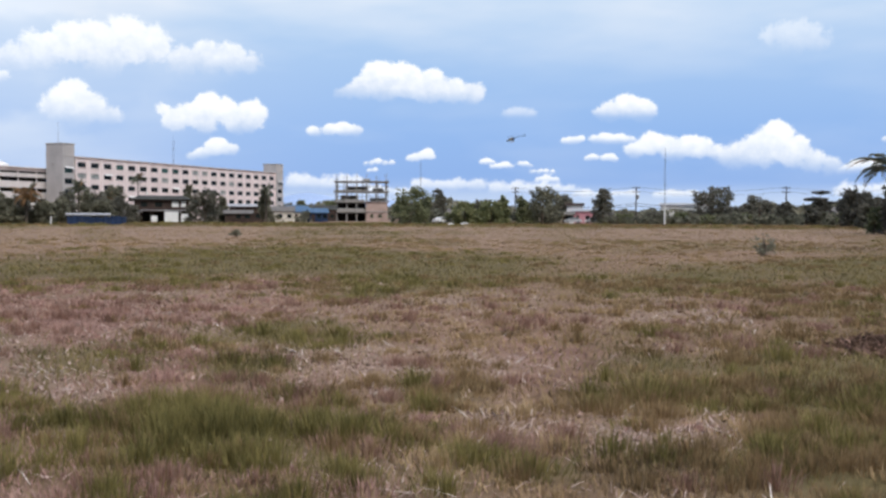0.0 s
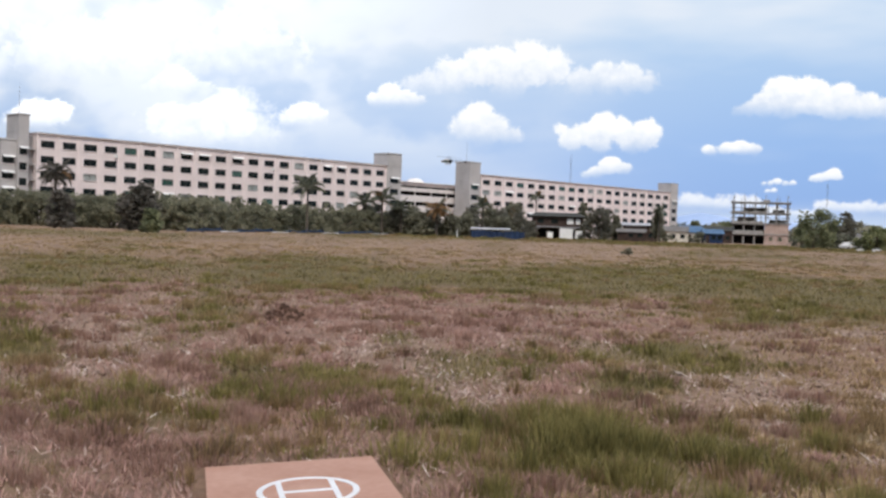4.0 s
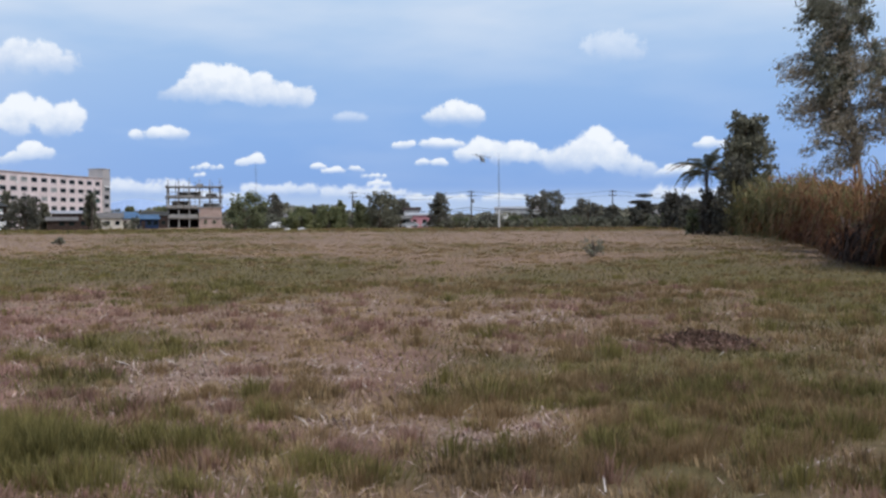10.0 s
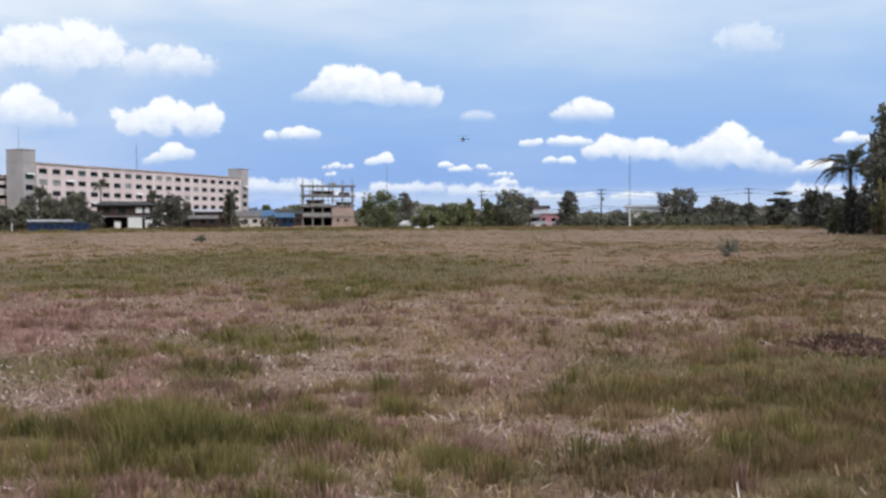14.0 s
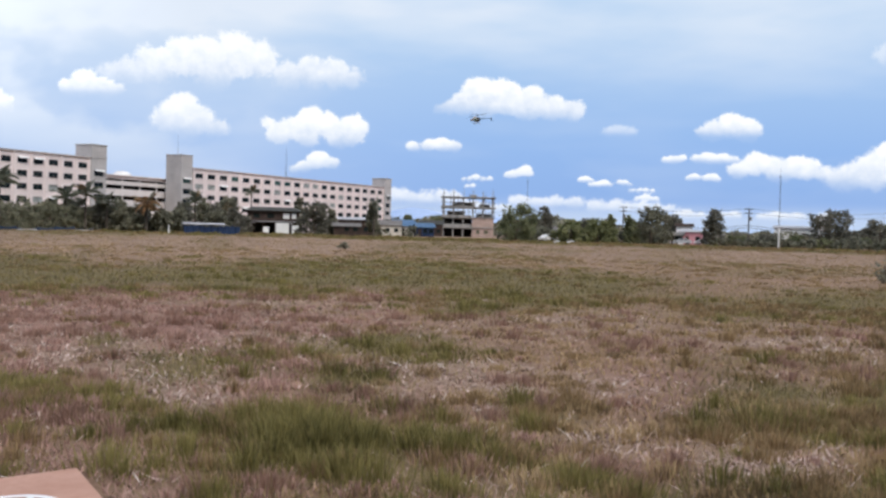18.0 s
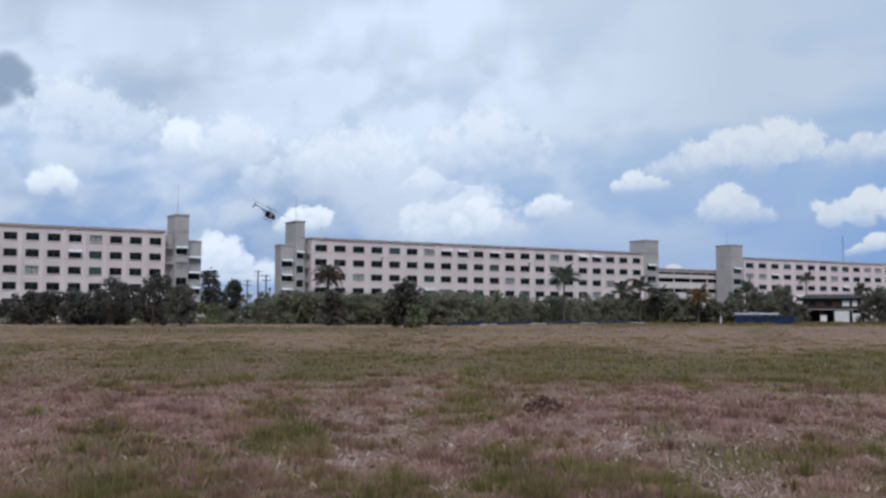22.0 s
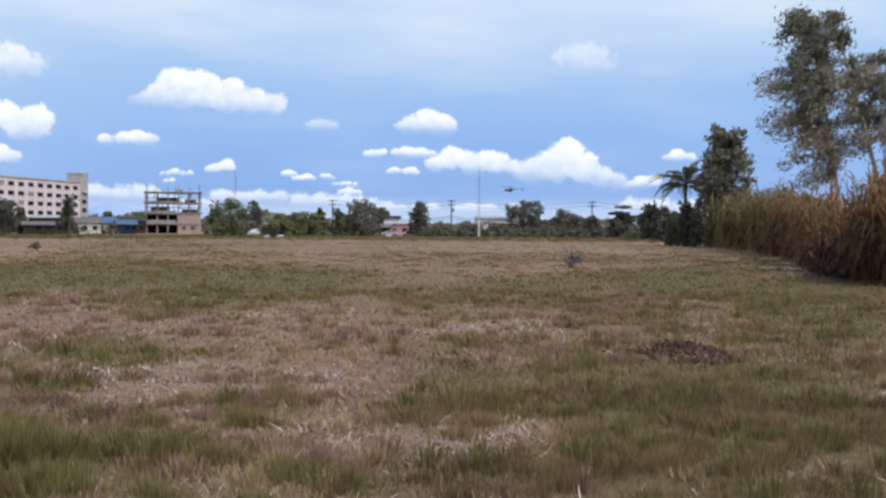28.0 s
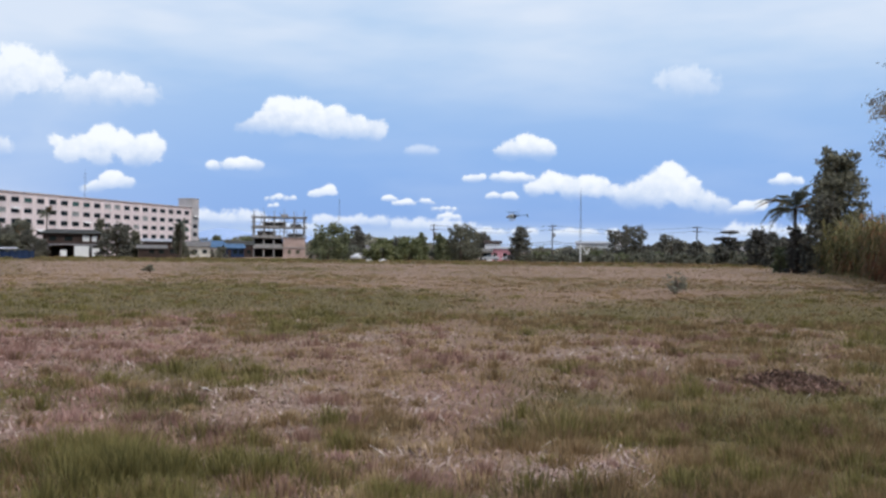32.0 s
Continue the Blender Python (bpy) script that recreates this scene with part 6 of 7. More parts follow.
tree(46.9, 107, 3.4, 5.2, FRONDDARK, "brown bush at the foot of a palm", 53, low=0.02, size=0.22, category="bush", name="bush")
tree(46.05, 108, 2.2, 2.9, LEAFMID, "yellow-green bush beside a palm", 531, low=0.02, leaves=1400, size=0.2, category="bush", name="bush")
tree(48.9, 106, 7.2, 12.9, LEAF, "tall leafy dark tree behind a palm", 54, low=0.28, leaves=6500, size=0.34, lobes_n=16)
tree(48.2, 104, 5.2, 8.0, LEAFSHADE, "dark leafy tree behind a palm", 55, low=0.06, leaves=3600, size=0.28)
tree(57.5, 70, 8.0, 5.0, LEAF, "dark tree behind the reed bank", 56, low=0.02, leaves=4000, size=0.24)
tree(60.5, 60, 8.0, 6.0, LEAF, "dark tree behind the reed bank", 57, low=0.02, leaves=4000, size=0.24)


def scrub_row(az0, az1, step, dist, heights, seed):
    rng = np.random.default_rng(seed)
    k = 0
    a = az0
    while a < az1:
        k += 1
        d = dist * rng.uniform(0.97, 1.03)
        w = rng.uniform(4.5, 7.5)
        m = (LEAFOLIVE, LEAFMID, LEAFGREY, LEAFGREY)[int(rng.integers(0, 4))]
        tagged(tree(float(a), d, w, rng.uniform(*heights), m, "low tangled scrub along the field edge", seed * 50 + k, low=0.01, leaves=1500, size=0.38, name="bush", lobes_n=2, category="bush"), group="edge scrub")
        a += step * rng.uniform(0.7, 1.3)


scrub_row(20.0, 28.5, 0.7, 222, (2.2, 3.8), 11)
scrub_row(32.0, 37.0, 0.5, 226, (1.5, 2.2), 12)
scrub_row(37.0, 47.0, 0.5, 226, (1.9, 3.1), 15)
scrub_row(-42, -26, 1.0, 146, (2.5, 3.6), 13)
scrub_row(7.6, 14.6, 1.6, 252, (1.8, 3.0), 14)


def far_hills():
    """A low ridge of hazy hills beyond the town."""
    az = np.radians(np.arange(8, 24.01, 0.25))
    deg = np.degrees(az)
    el = 0.55 + 0.75 * np.exp(-((deg - 14.6) / 2.2) ** 2) + 0.35 * np.exp(-((deg - 19.5) / 2.5) ** 2) + 0.15 * (fbm(deg * 0.8, deg * 0 + 2, 3, 91) - 0.5)
    el = el * np.clip((deg - 8) / 3, 0, 1) * np.clip((24 - deg) / 3, 0, 1)
    V, n = [], len(az)
    for dist, lift in ((4050, 0.0), (4150, 1.0), (4250, 0.0)):
        V += [(dist * math.sin(a), dist * math.cos(a), max(EYE + lift * 4150 * math.tan(radians(e)), 0.0)) for a, e in zip(az, el)]
    F = [(r * n + i, r * n + i + 1, (r + 1) * n + i + 1, (r + 1) * n + i) for r in range(2) for i in range(n - 1)]
    # the blue of distant haze is put into the hills' base colour
    ob = cloud_mesh("hills", V, F, mat("hazy_blue_hills", (0.30, 0.40, 0.60), (0.35, 0.45, 0.65), 0.95, 0.004))
    tagged(ob, "low hazy blue hills on the horizon", "hills", kind="structure")


far_hills()


def far_woods():
    """The blurred tree line behind everything, one ragged band of leaves."""
    rng = np.random.default_rng(77)
    az = np.concatenate([rng.uniform(-70, 90, 16000), rng.uniform(14, 50, 6000)])
    d = np.where(az < 21, rng.uniform(345, 420, 22000), rng.uniform(290, 360, 22000))
    top = (2.4 + 4.6 * fbm(az * 0.7, az * 0.0 + 3, 3, 81)) * np.where(az < 14, 1.1, np.where((az > 30) & (az < 37.5), 0.62, 1.1))
    z = rng.uniform(0.05, 1, 22000) ** 0.8 * top
    P = np.stack([d * np.sin(np.radians(az)), d * np.cos(np.radians(az)), z + 0.3], 1)
    V, F = leaf_quads(rng, P, 1.3)
    V[:, 2] = np.maximum(V[:, 2], 0.0)
    tagged(cloud_mesh("far_woods", V, F, LEAF), "far dark band of trees along the horizon", "trees", kind="stuff")


far_woods()


def hedge_row():
    """The clipped shrubs before the block, bush by bush."""
    k = 0
    for a in np.arange(-24.6, -2.0, 0.8):
        k += 1
        d = 130 + max(0, (a + 15)) * 5.0 + (abs(a + 15) * 1.5 if a < -15 else 0)
        t = 4.7 + 0.25 * math.sin(k * 1.7) + 0.25 * math.sin(k * 0.6)
        tagged(tree(float(a), d + 4, 9.0 + 0.5 * math.sin(k * 2.3), t, LEAFHEDGE, "dense dull green hedge shrub before a pink block", 100 + k, low=0.02, leaves=2400, size=0.33, name="bush", lobes_n=12, category="bush", flat=True), group="hedge shrubs")


hedge_row()


REEDRUST = leafy("rusty_red_reed_leaves", (0.23, 0.105, 0.058), (0.36, 0.18, 0.1), (0.13, 0.062, 0.036))
REEDTAN = leafy("tan_dry_reed_leaves", (0.31, 0.185, 0.085), (0.45, 0.29, 0.15), (0.18, 0.105, 0.05))
REEDGREEN = leafy("olive_green_reed_leaves", (0.2, 0.185, 0.08), (0.32, 0.285, 0.13), (0.115, 0.107, 0.046))
PALEBARK = mat("pale_grey_bark", (0.26, 0.225, 0.19), (0.4, 0.36, 0.31), 0.9, 3.0, 0.3, third=(0.15, 0.13, 0.1))
LEAFPALE = leafy("pale_dry_feathery_leaves", (0.33, 0.29, 0.215), (0.5, 0.45, 0.36), (0.2, 0.175, 0.13))
# dark colour of the low clumps, and painted shade at dry reed bases
DARKREED = mat("dark_reed_stalks", (0.05, 0.036, 0.03), (0.1, 0.072, 0.058), 0.9, 2.0)


def reed_bank():
    """Tall canes with long arching leaves along the right-hand edge, clump by clump."""
    rng = np.random.default_rng(90)
    marks = np.array(((48.2, 114, 0.9), (49.2, 98, 2.2), (50.4, 84, 2.75), (51.6, 72, 2.85), (52.7, 62, 2.75), (53.8, 50, 2.8), (54.6, 43, 2.3), (55.2, 38, 1.4), (56.4, 35, 0.9), (57.0, 34, 2.6), (57.8, 33, 3.9), (60, 30, 3.9)))
    total = 44
    for k in range(total):
        az = 48.2 + 11.6 * k / (total - 1)
        dist = float(np.interp(az, marks[:, 0], marks[:, 1])) * (1 + 0.03 * (k % 3)) + 1.2
        el = float(np.interp(az, marks[:, 0], marks[:, 2]))
        top = z_at(dist, el) * (1.0 + 0.10 * math.sin(k * 1.9) + 0.05 * math.sin(k * 4.3))
        dry, low_dark = az > 51.6, 55.1 < az < 56.8
        label = "low dark reeds at the field edge" if low_dark else "tall arching reeds, rusty and dry" if dry else "tall arching reeds, yellow-green"
        ob = root("reed_clump", Matrix.Translation(polar(az, dist)), label, "reeds", "reed bank")
        canes = 30
        wide = 0.9 + 0.009 * dist
        ca, cr = rng.uniform(0, 2 * np.pi, canes), wide * np.sqrt(rng.uniform(0, 1, canes))
        cx, cy, ch = cr * np.cos(ca), cr * np.sin(ca), top * rng.uniform(0.42, 0.88, canes) * (0.65 if low_dark else 1.0)
        bm = bmesh.new()
        for i in range(canes):
            tube(bm, [(cx[i], cy[i], 0), (cx[i] * 1.15, cy[i] * 1.15, ch[i])], [0.022, 0.012], 3, False)
        tagged(part("cane", bm, DARKREED if low_dark else LEAFBROWN if dry else LEAFLIGHT, ob), kind="stuff")
        sets = {"dry_foliage": (REEDTAN, []), "green_foliage": (REEDGREEN, []), "rusty_foliage": (REEDRUST, []), "dark_foliage": (DARKREED, [])}
        for i in range(canes):
            for j in range(20):
                u = rng.uniform(0, 1)
                z0 = ch[i] * (0.12 + 0.88 * rng.uniform(0, 1))
                h = z0 / top
                warm = min(max((az - 49.4) / 4.5, 0.0), 1.0)
                # lowest leaves of dry clumps are coloured dark for the shadow at the base
                if low_dark or (dry and h < 0.1 + 0.016 * (az - 51.6) * rng.uniform(0.5, 2.0)):
                    nm = "dark_foliage" if u < (0.8 if low_dark else 0.5) else "rusty_foliage"
                elif u < 0.95 - 0.75 * warm - (0.4 if h < 0.3 else 0.0) * (1 if dry else 0.4):
                    nm = "green_foliage"
                else:
                    nm = "rusty_foliage" if rng.uniform(0, 1) < 0.14 + 1.1 * warm * (0.95 - h) else "dry_foliage"
                a = rng.uniform(0, 2 * np.pi)
                ln = (0.55 + 0.2 * top) * rng.uniform(0.6, 1.3)
                w = 0.015 + 0.00045 * dist
                rise, fall = rng.uniform(0.35, 1.0), rng.uniform(0.0, 1.0)
                pts = []
                for q_ in range(5):
                    t = q_ / 4
                    q = ln * t * (1.0 - 0.45 * rise) * (1 - 0.2 * t)
                    z = max(z0 + ln * (rise * t * 1.3 - (rise * 0.75 + fall) * t * t), 0.03)
                    ww = w * (0.7, 1.0, 0.9, 0.6, 0.1)[q_]
                    x, y = cx[i] + math.cos(a) * q, cy[i] + math.sin(a) * q
                    pts += [(x - math.sin(a) * ww, y + math.cos(a) * ww, z), (x + math.sin(a) * ww, y - math.cos(a) * ww, z)]
                sets[nm][1].append(pts)
        for nm, (m, leaves) in sets.items():
            if leaves:
                V = [p for l in leaves for p in l]
                F = [(10 * i + 2 * q_, 10 * i + 2 * q_ + 1, 10 * i + 2 * q_ + 3, 10 * i + 2 * q_ + 2) for i in range(len(leaves)) for q_ in range(4)]
                tagged(cloud_mesh(nm, V, F, m, ob), kind="stuff")


reed_bank()


def feathery_tree(az, dist, seed, stems, sprays, label):
    """A tall loose tree whose long sprays of leaves hang and blow to one side."""
    rng = np.random.default_rng(seed)
    ob = root("feathery_tree", facing(az, dist), label, "tree")
    lines = []
    for pts, r0 in stems:
        pts = [Vector((x, 0.35 * math.sin(3 * x + z), z)) for x, z in pts]
        bm = bmesh.new()
        n = len(pts) - 1
        tube(bm, pts, [r0 * (1 - 0.8 * i / n) for i in range(n + 1)], 7)
        part("stem", bm, PALEBARK, ob)
        lines.append(pts)
    top = max(p[-1].z for p in lines)
    for k in range(sprays):
        pts = lines[k % len(lines)] if k % 5 else lines[0]
        h = pts[-1].z * (0.36 + 0.64 * rng.uniform(0, 1) ** 0.7)
        j = max(i for i in range(len(pts) - 1) if pts[i].z <= h)
        base = pts[j].lerp(pts[j + 1], min((h - pts[j].z) / (pts[j + 1].z - pts[j].z), 1.0))
        a = rng.uniform(0, 2 * np.pi)
        full = math.sin(math.pi * min(max((h / top - 0.25) / 0.8, 0.05), 1.0)) ** 0.6
        ln = (0.75 + 1.05 * rng.uniform(0, 1)) * full
        side = Vector((math.cos(a) - 0.25, math.sin(a) * 0.8, 0))
        tip = base + side * ln * 0.75 + Vector((0, 0, ln * rng.uniform(0.15, 0.7)))
        end = tip + side * ln * 0.4 + Vector((-0.35 * ln, 0, -ln * rng.uniform(0.35, 1.0)))
        bm = bmesh.new()
        tube(bm, [base, base.lerp(tip, 0.6) + Vector((0, 0, 0.1)), tip, end], [0.028, 0.02, 0.012, 0.005], 4)
        sp = part("branch", bm, PALEBARK, ob)
        m = int(100 + 90 * full)
        u = rng.uniform(0.1, 1, m)[:, None]
        b_, t_, e_ = (np.array(v) for v in (base, tip, end))
        C = (1 - u) ** 2 * b_ + 2 * u * (1 - u) * t_ + u ** 2 * e_ + rng.normal(size=(m, 3)) * (0.1 + 0.12 * u) + np.array([-0.05, 0, -0.1])
        V, F = leaf_quads(rng, C, 0.07, droop=0.9, stretch=3.4, drift=-0.7)
        pale = side.x < -0.25 or h < 0.55 * top
        tagged(cloud_mesh("foliage", V, F, LEAFPALE if pale and k % 4 else LEAFOLIVE if k % 3 else LEAFGREY, sp), kind="stuff")


feathery_tree(54.7, 52, 200, [
    ([(0.35, -0.1), (0.2, 2.4), (-0.35, 6.6), (-0.9, 9.6), (-1.5, 12.6)], 0.17),
    ([(2.0, -0.1), (1.8, 4.4), (1.15, 7.0), (0.4, 9.8), (-0.3, 12.2)], 0.14),
    ([(2.1, -0.1), (2.2, 4.0), (2.0, 7.0), (1.7, 10.2)], 0.1),
    ([(0.3, -0.1), (-0.3, 4.6), (-1.4, 7.6), (-2.2, 9.8)], 0.08)], 165, "tall feathery olive tree with thin pale trunks")
feathery_tree(60.2, 55, 201, [([(0, -0.1), (0.2, 4), (0.4, 7.5), (0.2, 10.6)], 0.14), ([(0.4, -0.1), (1.2, 4.6), (1.7, 8.2)], 0.1)], 36, "feathery olive tree beside the rusty reeds")
tree(55.9, 78, 7.0, 3.4, LEAFSHADE, "low dark tree seen past the reeds", 68, low=0.02, leaves=3000, size=0.26)
tree(40.45, 43, 1.35, 0.95, LEAFGREY, "lone low grey-green bush in the field", 58, low=0.02, leaves=420, size=0.08, category="bush", name="bush")
tree(10.62, 76, 1.15, 0.52, LEAFOLIVE, "low brown weedy mound in the field", 59, low=0.02, leaves=450, size=0.1, category="bush", name="bush")


BRUSH = leafy("dead_brown_brush", (0.115, 0.07, 0.048), (0.2, 0.125, 0.085), (0.065, 0.042, 0.03))


def brush_heap(az, dist, w, h, seed, label, dry=500, dark=1100):
    rng = np.random.default_rng(seed)
    ob = root("brush_heap", Matrix.Translation(polar(az, dist)) @ pose(0, 0, 0, 0, 0, -az), label, "brush heap")
    for nm, mat_, n, s in (("dry_brushwood", GRASSRUST, dry, 0.04), ("dark_brushwood", BRUSH, dark, 0.05)):
        x, y = rng.normal(size=n) * w * 0.27, rng.normal(size=n) * w * 0.3
        z = h * np.exp(-((x / w) ** 2 + (y / w) ** 2) * 3) * rng.uniform(0.1, 1, n)
        V, F = leaf_quads(rng, np.stack([x, y, z + 0.02], 1), s, stretch=3.0)
        V[:, 2] = np.maximum(V[:, 2], -0.02)
        tagged(cloud_mesh(nm, V, F, mat_, ob), kind="stuff")


brush_heap(46.5, 13.0, 0.95, 0.15, 301, "dark heap of dead stalks in the grass", 700, 800)
brush_heap(-9.0, 16.5, 0.5, 0.2, 302, "rusty heap of dead stalks in the grass", 1100, 350)

# ---- the landing board ----


def landing_board():
    ob = root("landing_board", pose(-0.80, 5.78, 0.05, 0.3, -2.5, 14.4), "reddish plywood landing board with a white circled letter", "board")
    s = 0.53
    part("panel", boxes((-s, s, -s, s, 0, 0.018)), PLY, ob)
    part("batten", boxes((-s + 0.05, -s + 0.11, -s + 0.02, s - 0.02, -0.05, 0)), PLY, ob)
    part("batten", boxes((s - 0.11, s - 0.05, -s + 0.02, s - 0.02, -0.08, 0)), PLY, ob)
    bm = bmesh.new()
    n, r0, r1, z, cx, cy = 48, 0.258, 0.294, 0.022, 0.035, -0.175
    ring = [[bm.verts.new((cx + r * math.cos(2 * math.pi * k / n), cy + r * math.sin(2 * math.pi * k / n), zz)) for r, zz in ((r0, 0.018), (r0, z), (r1, z), (r1, 0.018))] for k in range(n)]
    for k in range(n):
        a, b = ring[k], ring[(k + 1) % n]
        for i in range(3):
            bm.faces.new((a[i], a[i + 1], b[i + 1], b[i]))
    part("painted_circle", bm, PAINT, ob, "white painted ring")
    part("painted_letter_h", boxes((cx - 0.172, cx - 0.138, cy - 0.205, cy + 0.205, 0.018, 0.0215), (cx + 0.138, cx + 0.172, cy - 0.205, cy + 0.205, 0.018, 0.0215),
                                   (cx - 0.138, cx + 0.138, cy - 0.018, cy + 0.018, 0.018, 0.0215)), PAINT, ob, "white painted letter H")


landing_board()

# ---- the model helicopter: nose along +y, origin in the body ----


def helicopter():
    ob = root("model_helicopter", Matrix(), "small radio-controlled helicopter with a white, green and orange canopy, flying", "helicopter")
    bm = bmesh.new()
    # canopy: rings from the tail side to the nose
    rings = []
    for y, w, zt, zb in ((-0.02, 0.030, 0.055, -0.055), (0.05, 0.042, 0.062, -0.062), (0.12, 0.044, 0.045, -0.064), (0.19, 0.036, 0.012, -0.062), (0.25, 0.022, -0.02, -0.055), (0.285, 0.006, -0.038, -0.048)):
        zc, hh = (zt + zb) / 2, (zt - zb) / 2
        rings.append([bm.verts.new((w * 1.05 * math.cos(a), y * 0.86, zc + 1.15 * hh * math.sin(a))) for a in (2 * math.pi * k / 14 for k in range(14))])
    for a, b in zip(rings, rings[1:]):
        for k in range(14):
            bm.faces.new((a[k], a[(k + 1) % 14], b[(k + 1) % 14], b[k]))
    bm.faces.new(rings[-1])
    bm.faces.new(rings[0][::-1])
    for f in bm.faces:
        f.smooth = True
    part("canopy", bm, CANOPY, ob)
    bm = bmesh.new()
    for s in (-1, 1):
        vs = [bm.verts.new((s * (0.0465 - 0.00 * i), y, z)) for i, (y, z) in enumerate(((0.03, -0.055), (0.17, -0.056), (0.13, -0.01), (0.04, 0.01)))]
        vo = [bm.verts.new((s * 0.0485, v.co.y, v.co.z)) for v in vs]
        bm.faces.new(vo if s > 0 else vo[::-1])
        for i in range(4):
            bm.faces.new((vs[i], vs[(i + 1) % 4], vo[(i + 1) % 4], vo[i]))
    part("canopy_stripe", bm, GREENPAINT, ob, "dark green painted stripe")
    bm = bmesh.new()
    for s in (-1, 1):
        vs = [bm.verts.new((s * 0.036, y, z)) for y, z in ((0.09, 0.006), (0.16, 0.002), (0.12, 0.038), (0.08, 0.045))]
        vo = [bm.verts.new((s * 0.0455, v.co.y, v.co.z)) for v in vs]
        bm.faces.new(vo if s > 0 else vo[::-1])
        for i in range(4):
            bm.faces.new((vs[i], vs[(i + 1) % 4], vo[(i + 1) % 4], vo[i]))
    part("cabin_window", bm, CARBON, ob, "black painted cabin window")
    bm = bmesh.new()
    tube(bm, [(0, 0.178, -0.033), (0, 0.22, -0.039), (0, 0.25, -0.044)], [0.037, 0.027, 0.006], 12)
    part("nose_cap", bm, ORANGE, ob, "orange painted nose")
    part("mechanics", boxes((-0.022, 0.022, -0.12, -0.02, -0.06, 0.05), (-0.03, 0.03, -0.09, -0.03, -0.03, 0.025), (-0.018, 0.018, -0.15, -0.12, -0.02, 0.03)), CARBON, ob, "black frame with servos and motor")
    part("battery_tray", boxes((-0.02, 0.02, -0.1, 0.06, -0.085, -0.062)), CARBON, ob)
    bm = bmesh.new()
    tube(bm, [(0, -0.12, 0.022), (0, -0.62, 0.03)], [0.010, 0.007], 8)
    part("tail_boom", bm, CARBON, ob)
    for s in (-1, 1):
        bm = bmesh.new()
        tube(bm, [(s * 0.02, -0.1, -0.05), (0, -0.32, 0.02)], [0.003, 0.003], 5)
        part("boom_strut", bm, CARBON, ob)
    bm = bmesh.new()
    vs = [(-0.002, y, z) for y, z in ((-0.575, 0.022), (-0.605, 0.055), (-0.625, 0.058), (-0.615, 0.022), (-0.635, -0.05), (-0.618, -0.055))]
    a = [bm.verts.new(v) for v in vs]
    b = [bm.verts.new((0.002, v[1], v[2])) for v in vs]
    bm.faces.new(a[::-1])
    bm.faces.new(b)
    for i in range(6):
        bm.faces.new((a[i], a[(i + 1) % 6], b[(i + 1) % 6], b[i]))
    part("tail_fin", bm, CARBON, ob)
    for s in (-1, 1):
        bm = bmesh.new()
        tube(bm, [(s * 0.07, -0.09, -0.132), (s * 0.07, 0.08, -0.132), (s * 0.07, 0.105, -0.12)], [0.006, 0.006, 0.005], 6)
        sk = part("skid", bm, CANOPY, ob, "white landing skid")
        for y in (-0.05, 0.055):
            bm = bmesh.new()
            tube(bm, [(s * 0.02, y, -0.07), (s * 0.05, y, -0.09), (s * 0.07, y, -0.132)], [0.006, 0.006, 0.006], 6)
            part("skid_strut", bm, CANOPY, sk)
    bm = bmesh.new()
    tube(bm, [(0, -0.035, 0.045), (0, -0.035, 0.105)], [0.008, 0.007], 8)
    part("mast", bm, STEEL, ob)
    bm = boxes((-0.025, 0.025, -0.02, 0.02, -0.012, 0.012))
    for s in (-1, 1):
        vs = [(s * 0.03, -0.014), (s * 0.06, -0.022), (s * 0.45, -0.02), (s * 0.45, 0.02), (s * 0.06, 0.022), (s * 0.03, 0.014)]
        a = [bm.verts.new((x, y, -0.003)) for x, y in vs]
        b = [bm.verts.new((x, y, 0.003)) for x, y in vs]
        bm.faces.new(a)
        bm.faces.new(b[::-1])
        for i in range(6):
            bm.faces.new((a[i], b[i], b[(i + 1) % 6], a[(i + 1) % 6]))
    bmesh.ops.recalc_face_normals(bm, faces=bm.faces)
    rotor = part("main_rotor", bm, CARBON, ob, "spinning dark rotor with two blades")
    bm = bmesh.new()
    tube(bm, [(0, -0.2, 0.03), (0, 0.2, 0.03)], [0.003, 0.003], 5)
    for s in (-1, 1):
        box(bm, -0.02, 0.02, s * 0.2 - 0.03, s * 0.2 + 0.03, 0.027, 0.033)
    part("flybar", bm, CARBON, rotor)
    rotor.matrix_basis = pose(0, -0.035, 0.108)
    bm = boxes((-0.004, 0.004, -0.008, 0.008, -0.048, 0.048))
    tail = part("tail_rotor", bm, CARBON, ob, "spinning small tail rotor")
    tail.matrix_basis = pose(0.02, -0.605, 0.03)
    return ob, rotor, tail


heli, main_rotor, tail_rotor = helicopter()
for rotor_part in (main_rotor, tail_rotor):
    rotor_part.data.materials[0] = SMOKED

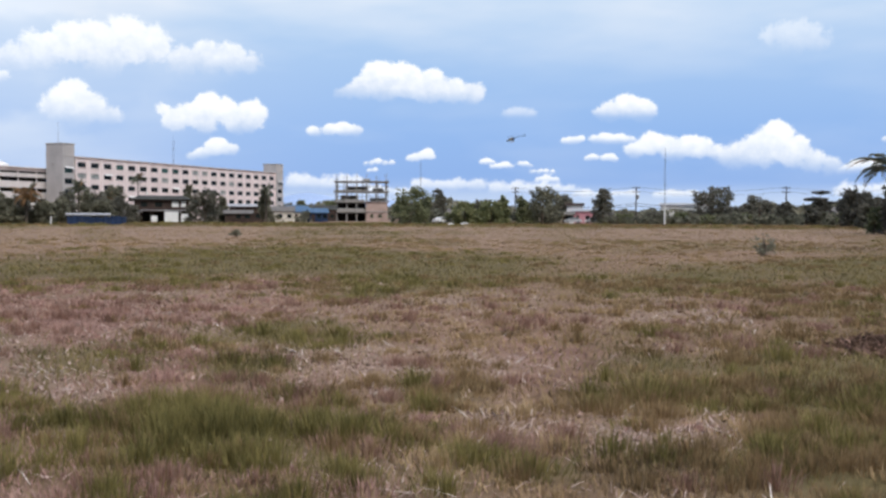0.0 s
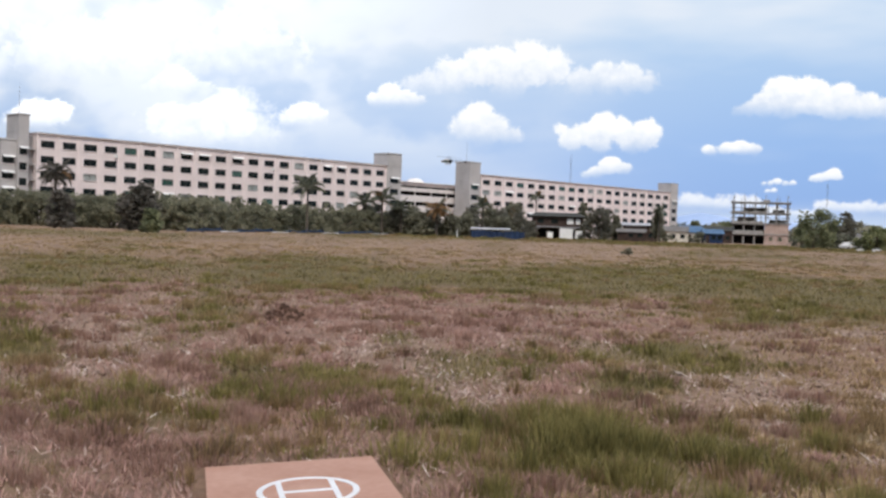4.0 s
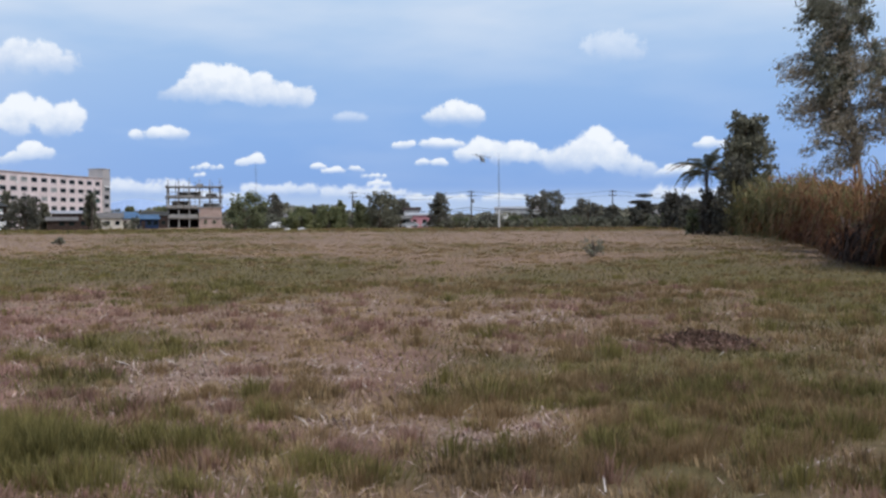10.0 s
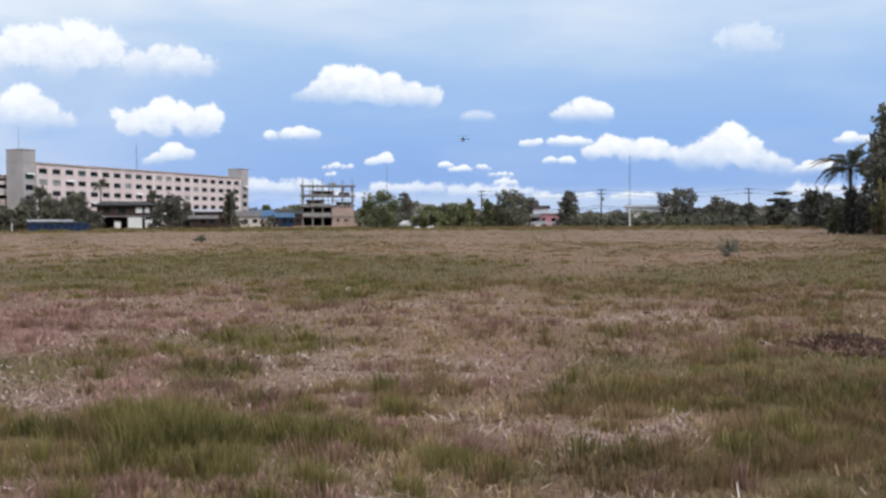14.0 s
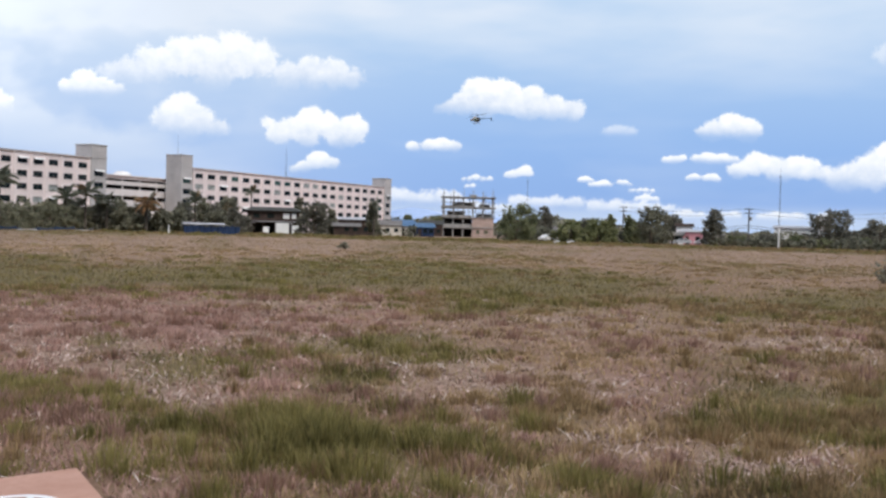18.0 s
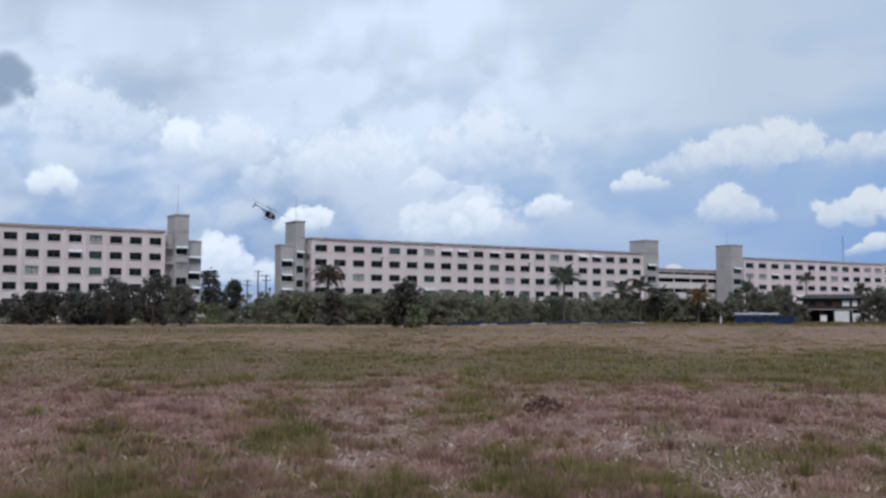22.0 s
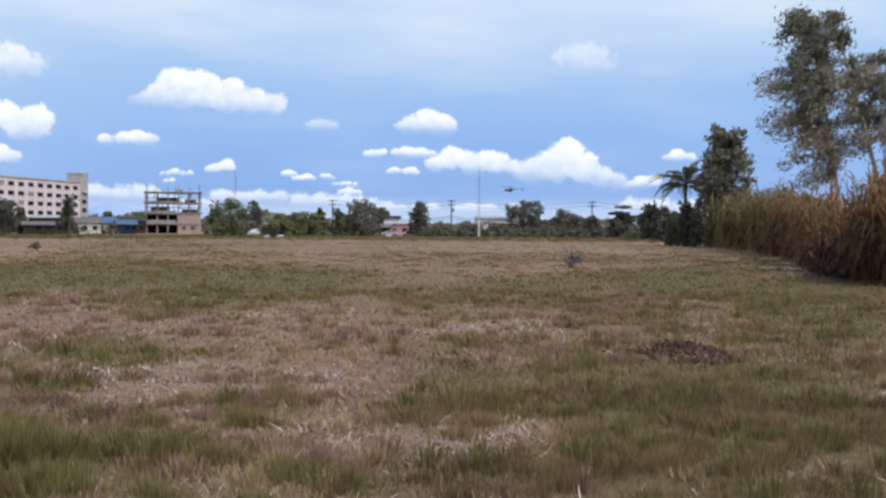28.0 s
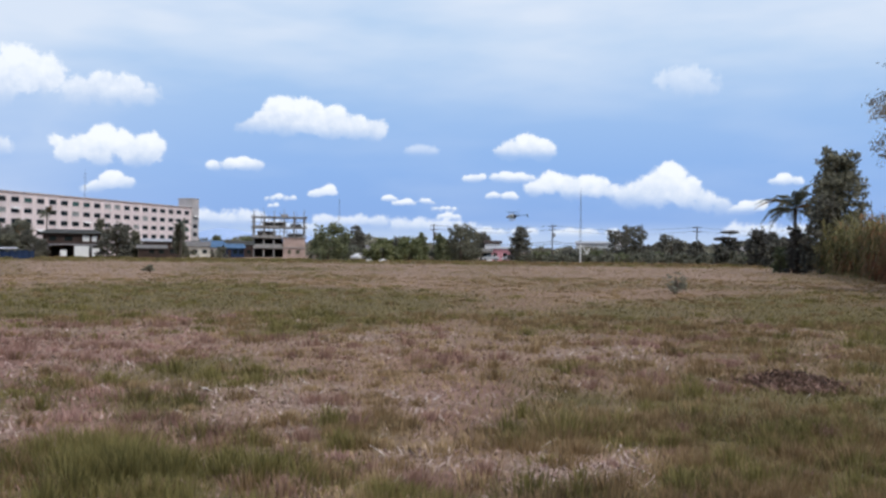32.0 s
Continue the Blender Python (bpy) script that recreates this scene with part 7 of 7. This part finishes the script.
# seconds, bearing, height angle, distance, side-on angle (0 nose to the right of the view, 90 away, 180 to the left), pitch, bank
FLIGHT = [
    (0, 26.39, 4.47, 44, 175, -14, -6), (0.5, 23.31, 4.49, 44, 175, -14, -6), (1, 20.06, 4.6, 43, 176, -10, -4), (1.5, 16.86, 4.55, 42, 180, -8, 0),
    (2, 13.59, 4.26, 41, 182, -6, 0), (2.5, 10.32, 3.94, 40, 184, -4, 0), (3, 6.87, 3.87, 38, 185, -2, 0), (3.5, 3.46, 3.84, 36, 186, 0, -4),
    (4, 0.12, 3.88, 34, 188, 2, -8), (4.5, -3.23, 4.13, 33, 192, 4, -12), (5.5, -10.0, 4.7, 31, 220, 4, -18), (6.5, -13.40, 5.59, 27, 268, 0, -16)]
FLIGHT += [
    (7, -13.40, 6.80, 23, 304, -10, -14), (7.5, -9.62, 8.7, 18, 345, -4, -8), (8, 0.54, 10.61, 13, 362, -12, -2), (8.5, 13.72, 9.81, 14.6, 372, -18, 2),
    (9, 23.89, 7.43, 17.5, 388, -20, 6), (9.5, 30.43, 5.27, 25, 408, -18, 6), (10, 34.12, 3.56, 36, 432, -10, -6), (10.5, 35.81, 2.51, 45, 450, -4, -14),
    (11, 35.96, 2.28, 50, 476, 0, -18), (11.5, 35.23, 2.19, 49, 514, -2, -12), (12, 33.61, 2.39, 45, 536, -6, -4)]
FLIGHT += [
    (12.5, 31.53, 3.14, 42, 545, -8, 0), (13, 29.33, 3.84, 44, 562, -6, 0), (13.5, 27.25, 4.37, 46, 578, -4, 0), (14, 25.57, 4.66, 47, 604, -2, 0),
    (14.5, 24.22, 4.76, 46, 603, -2, 0), (15, 23.1, 4.8, 45, 598, -2, 0), (15.5, 22.18, 4.91, 43, 597, -2, 0), (16.5, 20.7, 5.4, 39, 594, -3, 0),
    (17.5, 19.29, 5.93, 34, 588, -4, 2), (18, 18.04, 6.5, 30, 580, -3, 3), (18.5, 16.12, 7.2, 24.5, 568, -2, 3), (19, 12.49, 7.82, 18.3, 552, -1, 2)]
FLIGHT += [
    (19.5, 5.47, 9.37, 14.8, 540, -6, 4), (20, -4.88, 10.85, 13.9, 526, -16, 8), (20.5, -14.59, 10.89, 16, 492, -26, 12), (21, -21.17, 9.47, 19, 458, -20, 16),
    (21.5, -24.48, 7.29, 21, 432, -20, 38), (22, -24.84, 5.63, 21.5, 412, -14, 22), (22.5, -23.1, 5.07, 21, 398, -10, 10), (23, -19.96, 4.96, 20, 374, -10, 2),
    (23.5, -15.74, 4.89, 18.7, 362, -12, 0), (24, -10.36, 5.03, 18.4, 358, -13, 0), (24.5, -4.21, 4.68, 18.6, 362, -12, 2), (25, 2.31, 4.35, 20.5, 372, -10, 2)]
FLIGHT += [
    (25.5, 9.2, 3.66, 24, 384, -8, 4), (26, 16.43, 2.58, 31, 396, -8, 4), (26.5, 23.32, 1.77, 38, 406, -6, 0), (27.5, 34.0, 1.9, 44, 484, 0, -14),
    (28.5, 39.61, 2.73, 43, 560, 0, -12), (29, 40.07, 3.04, 38, 566, -4, -4), (29.5, 39.58, 3.03, 34, 556, -5, 0), (30, 38.14, 2.75, 30, 550, -6, 0),
    (30.5, 36.34, 2.66, 30, 560, -4, 0), (31, 34.66, 2.58, 30, 584, -4, 4), (31.5, 32.95, 2.28, 30, 586, -2, 2), (32, 31.18, 2.23, 31, 578, -2, 2)]


def motions():
    # the clouds drift slowly to the left
    walk(backdrop, [(t, pose(0, 0, 0, 0, 0, 0.03 * (t - 13))) for t in (0, 8, 16, 24, 32)])
    rows = []
    for t, az, el, dist, side, pitch, bank in FLIGHT:
        p = polar(az, dist * math.cos(radians(el)), EYE + dist * math.sin(radians(el)))
        rows.append((t, pose(p.x, p.y, p.z, pitch, bank, -(az + 90 - side))))
    walk(heli, rows)
    steps = range(0, 32 * FPS + 1)
    walk(main_rotor, [(k / FPS, pose(0, -0.035, 0.108, 0, 0, 86 * k)) for k in steps])
    walk(tail_rotor, [(k / FPS, pose(0.02, -0.605, 0.03, 83 * k, 0, 0)) for k in steps])


motions()
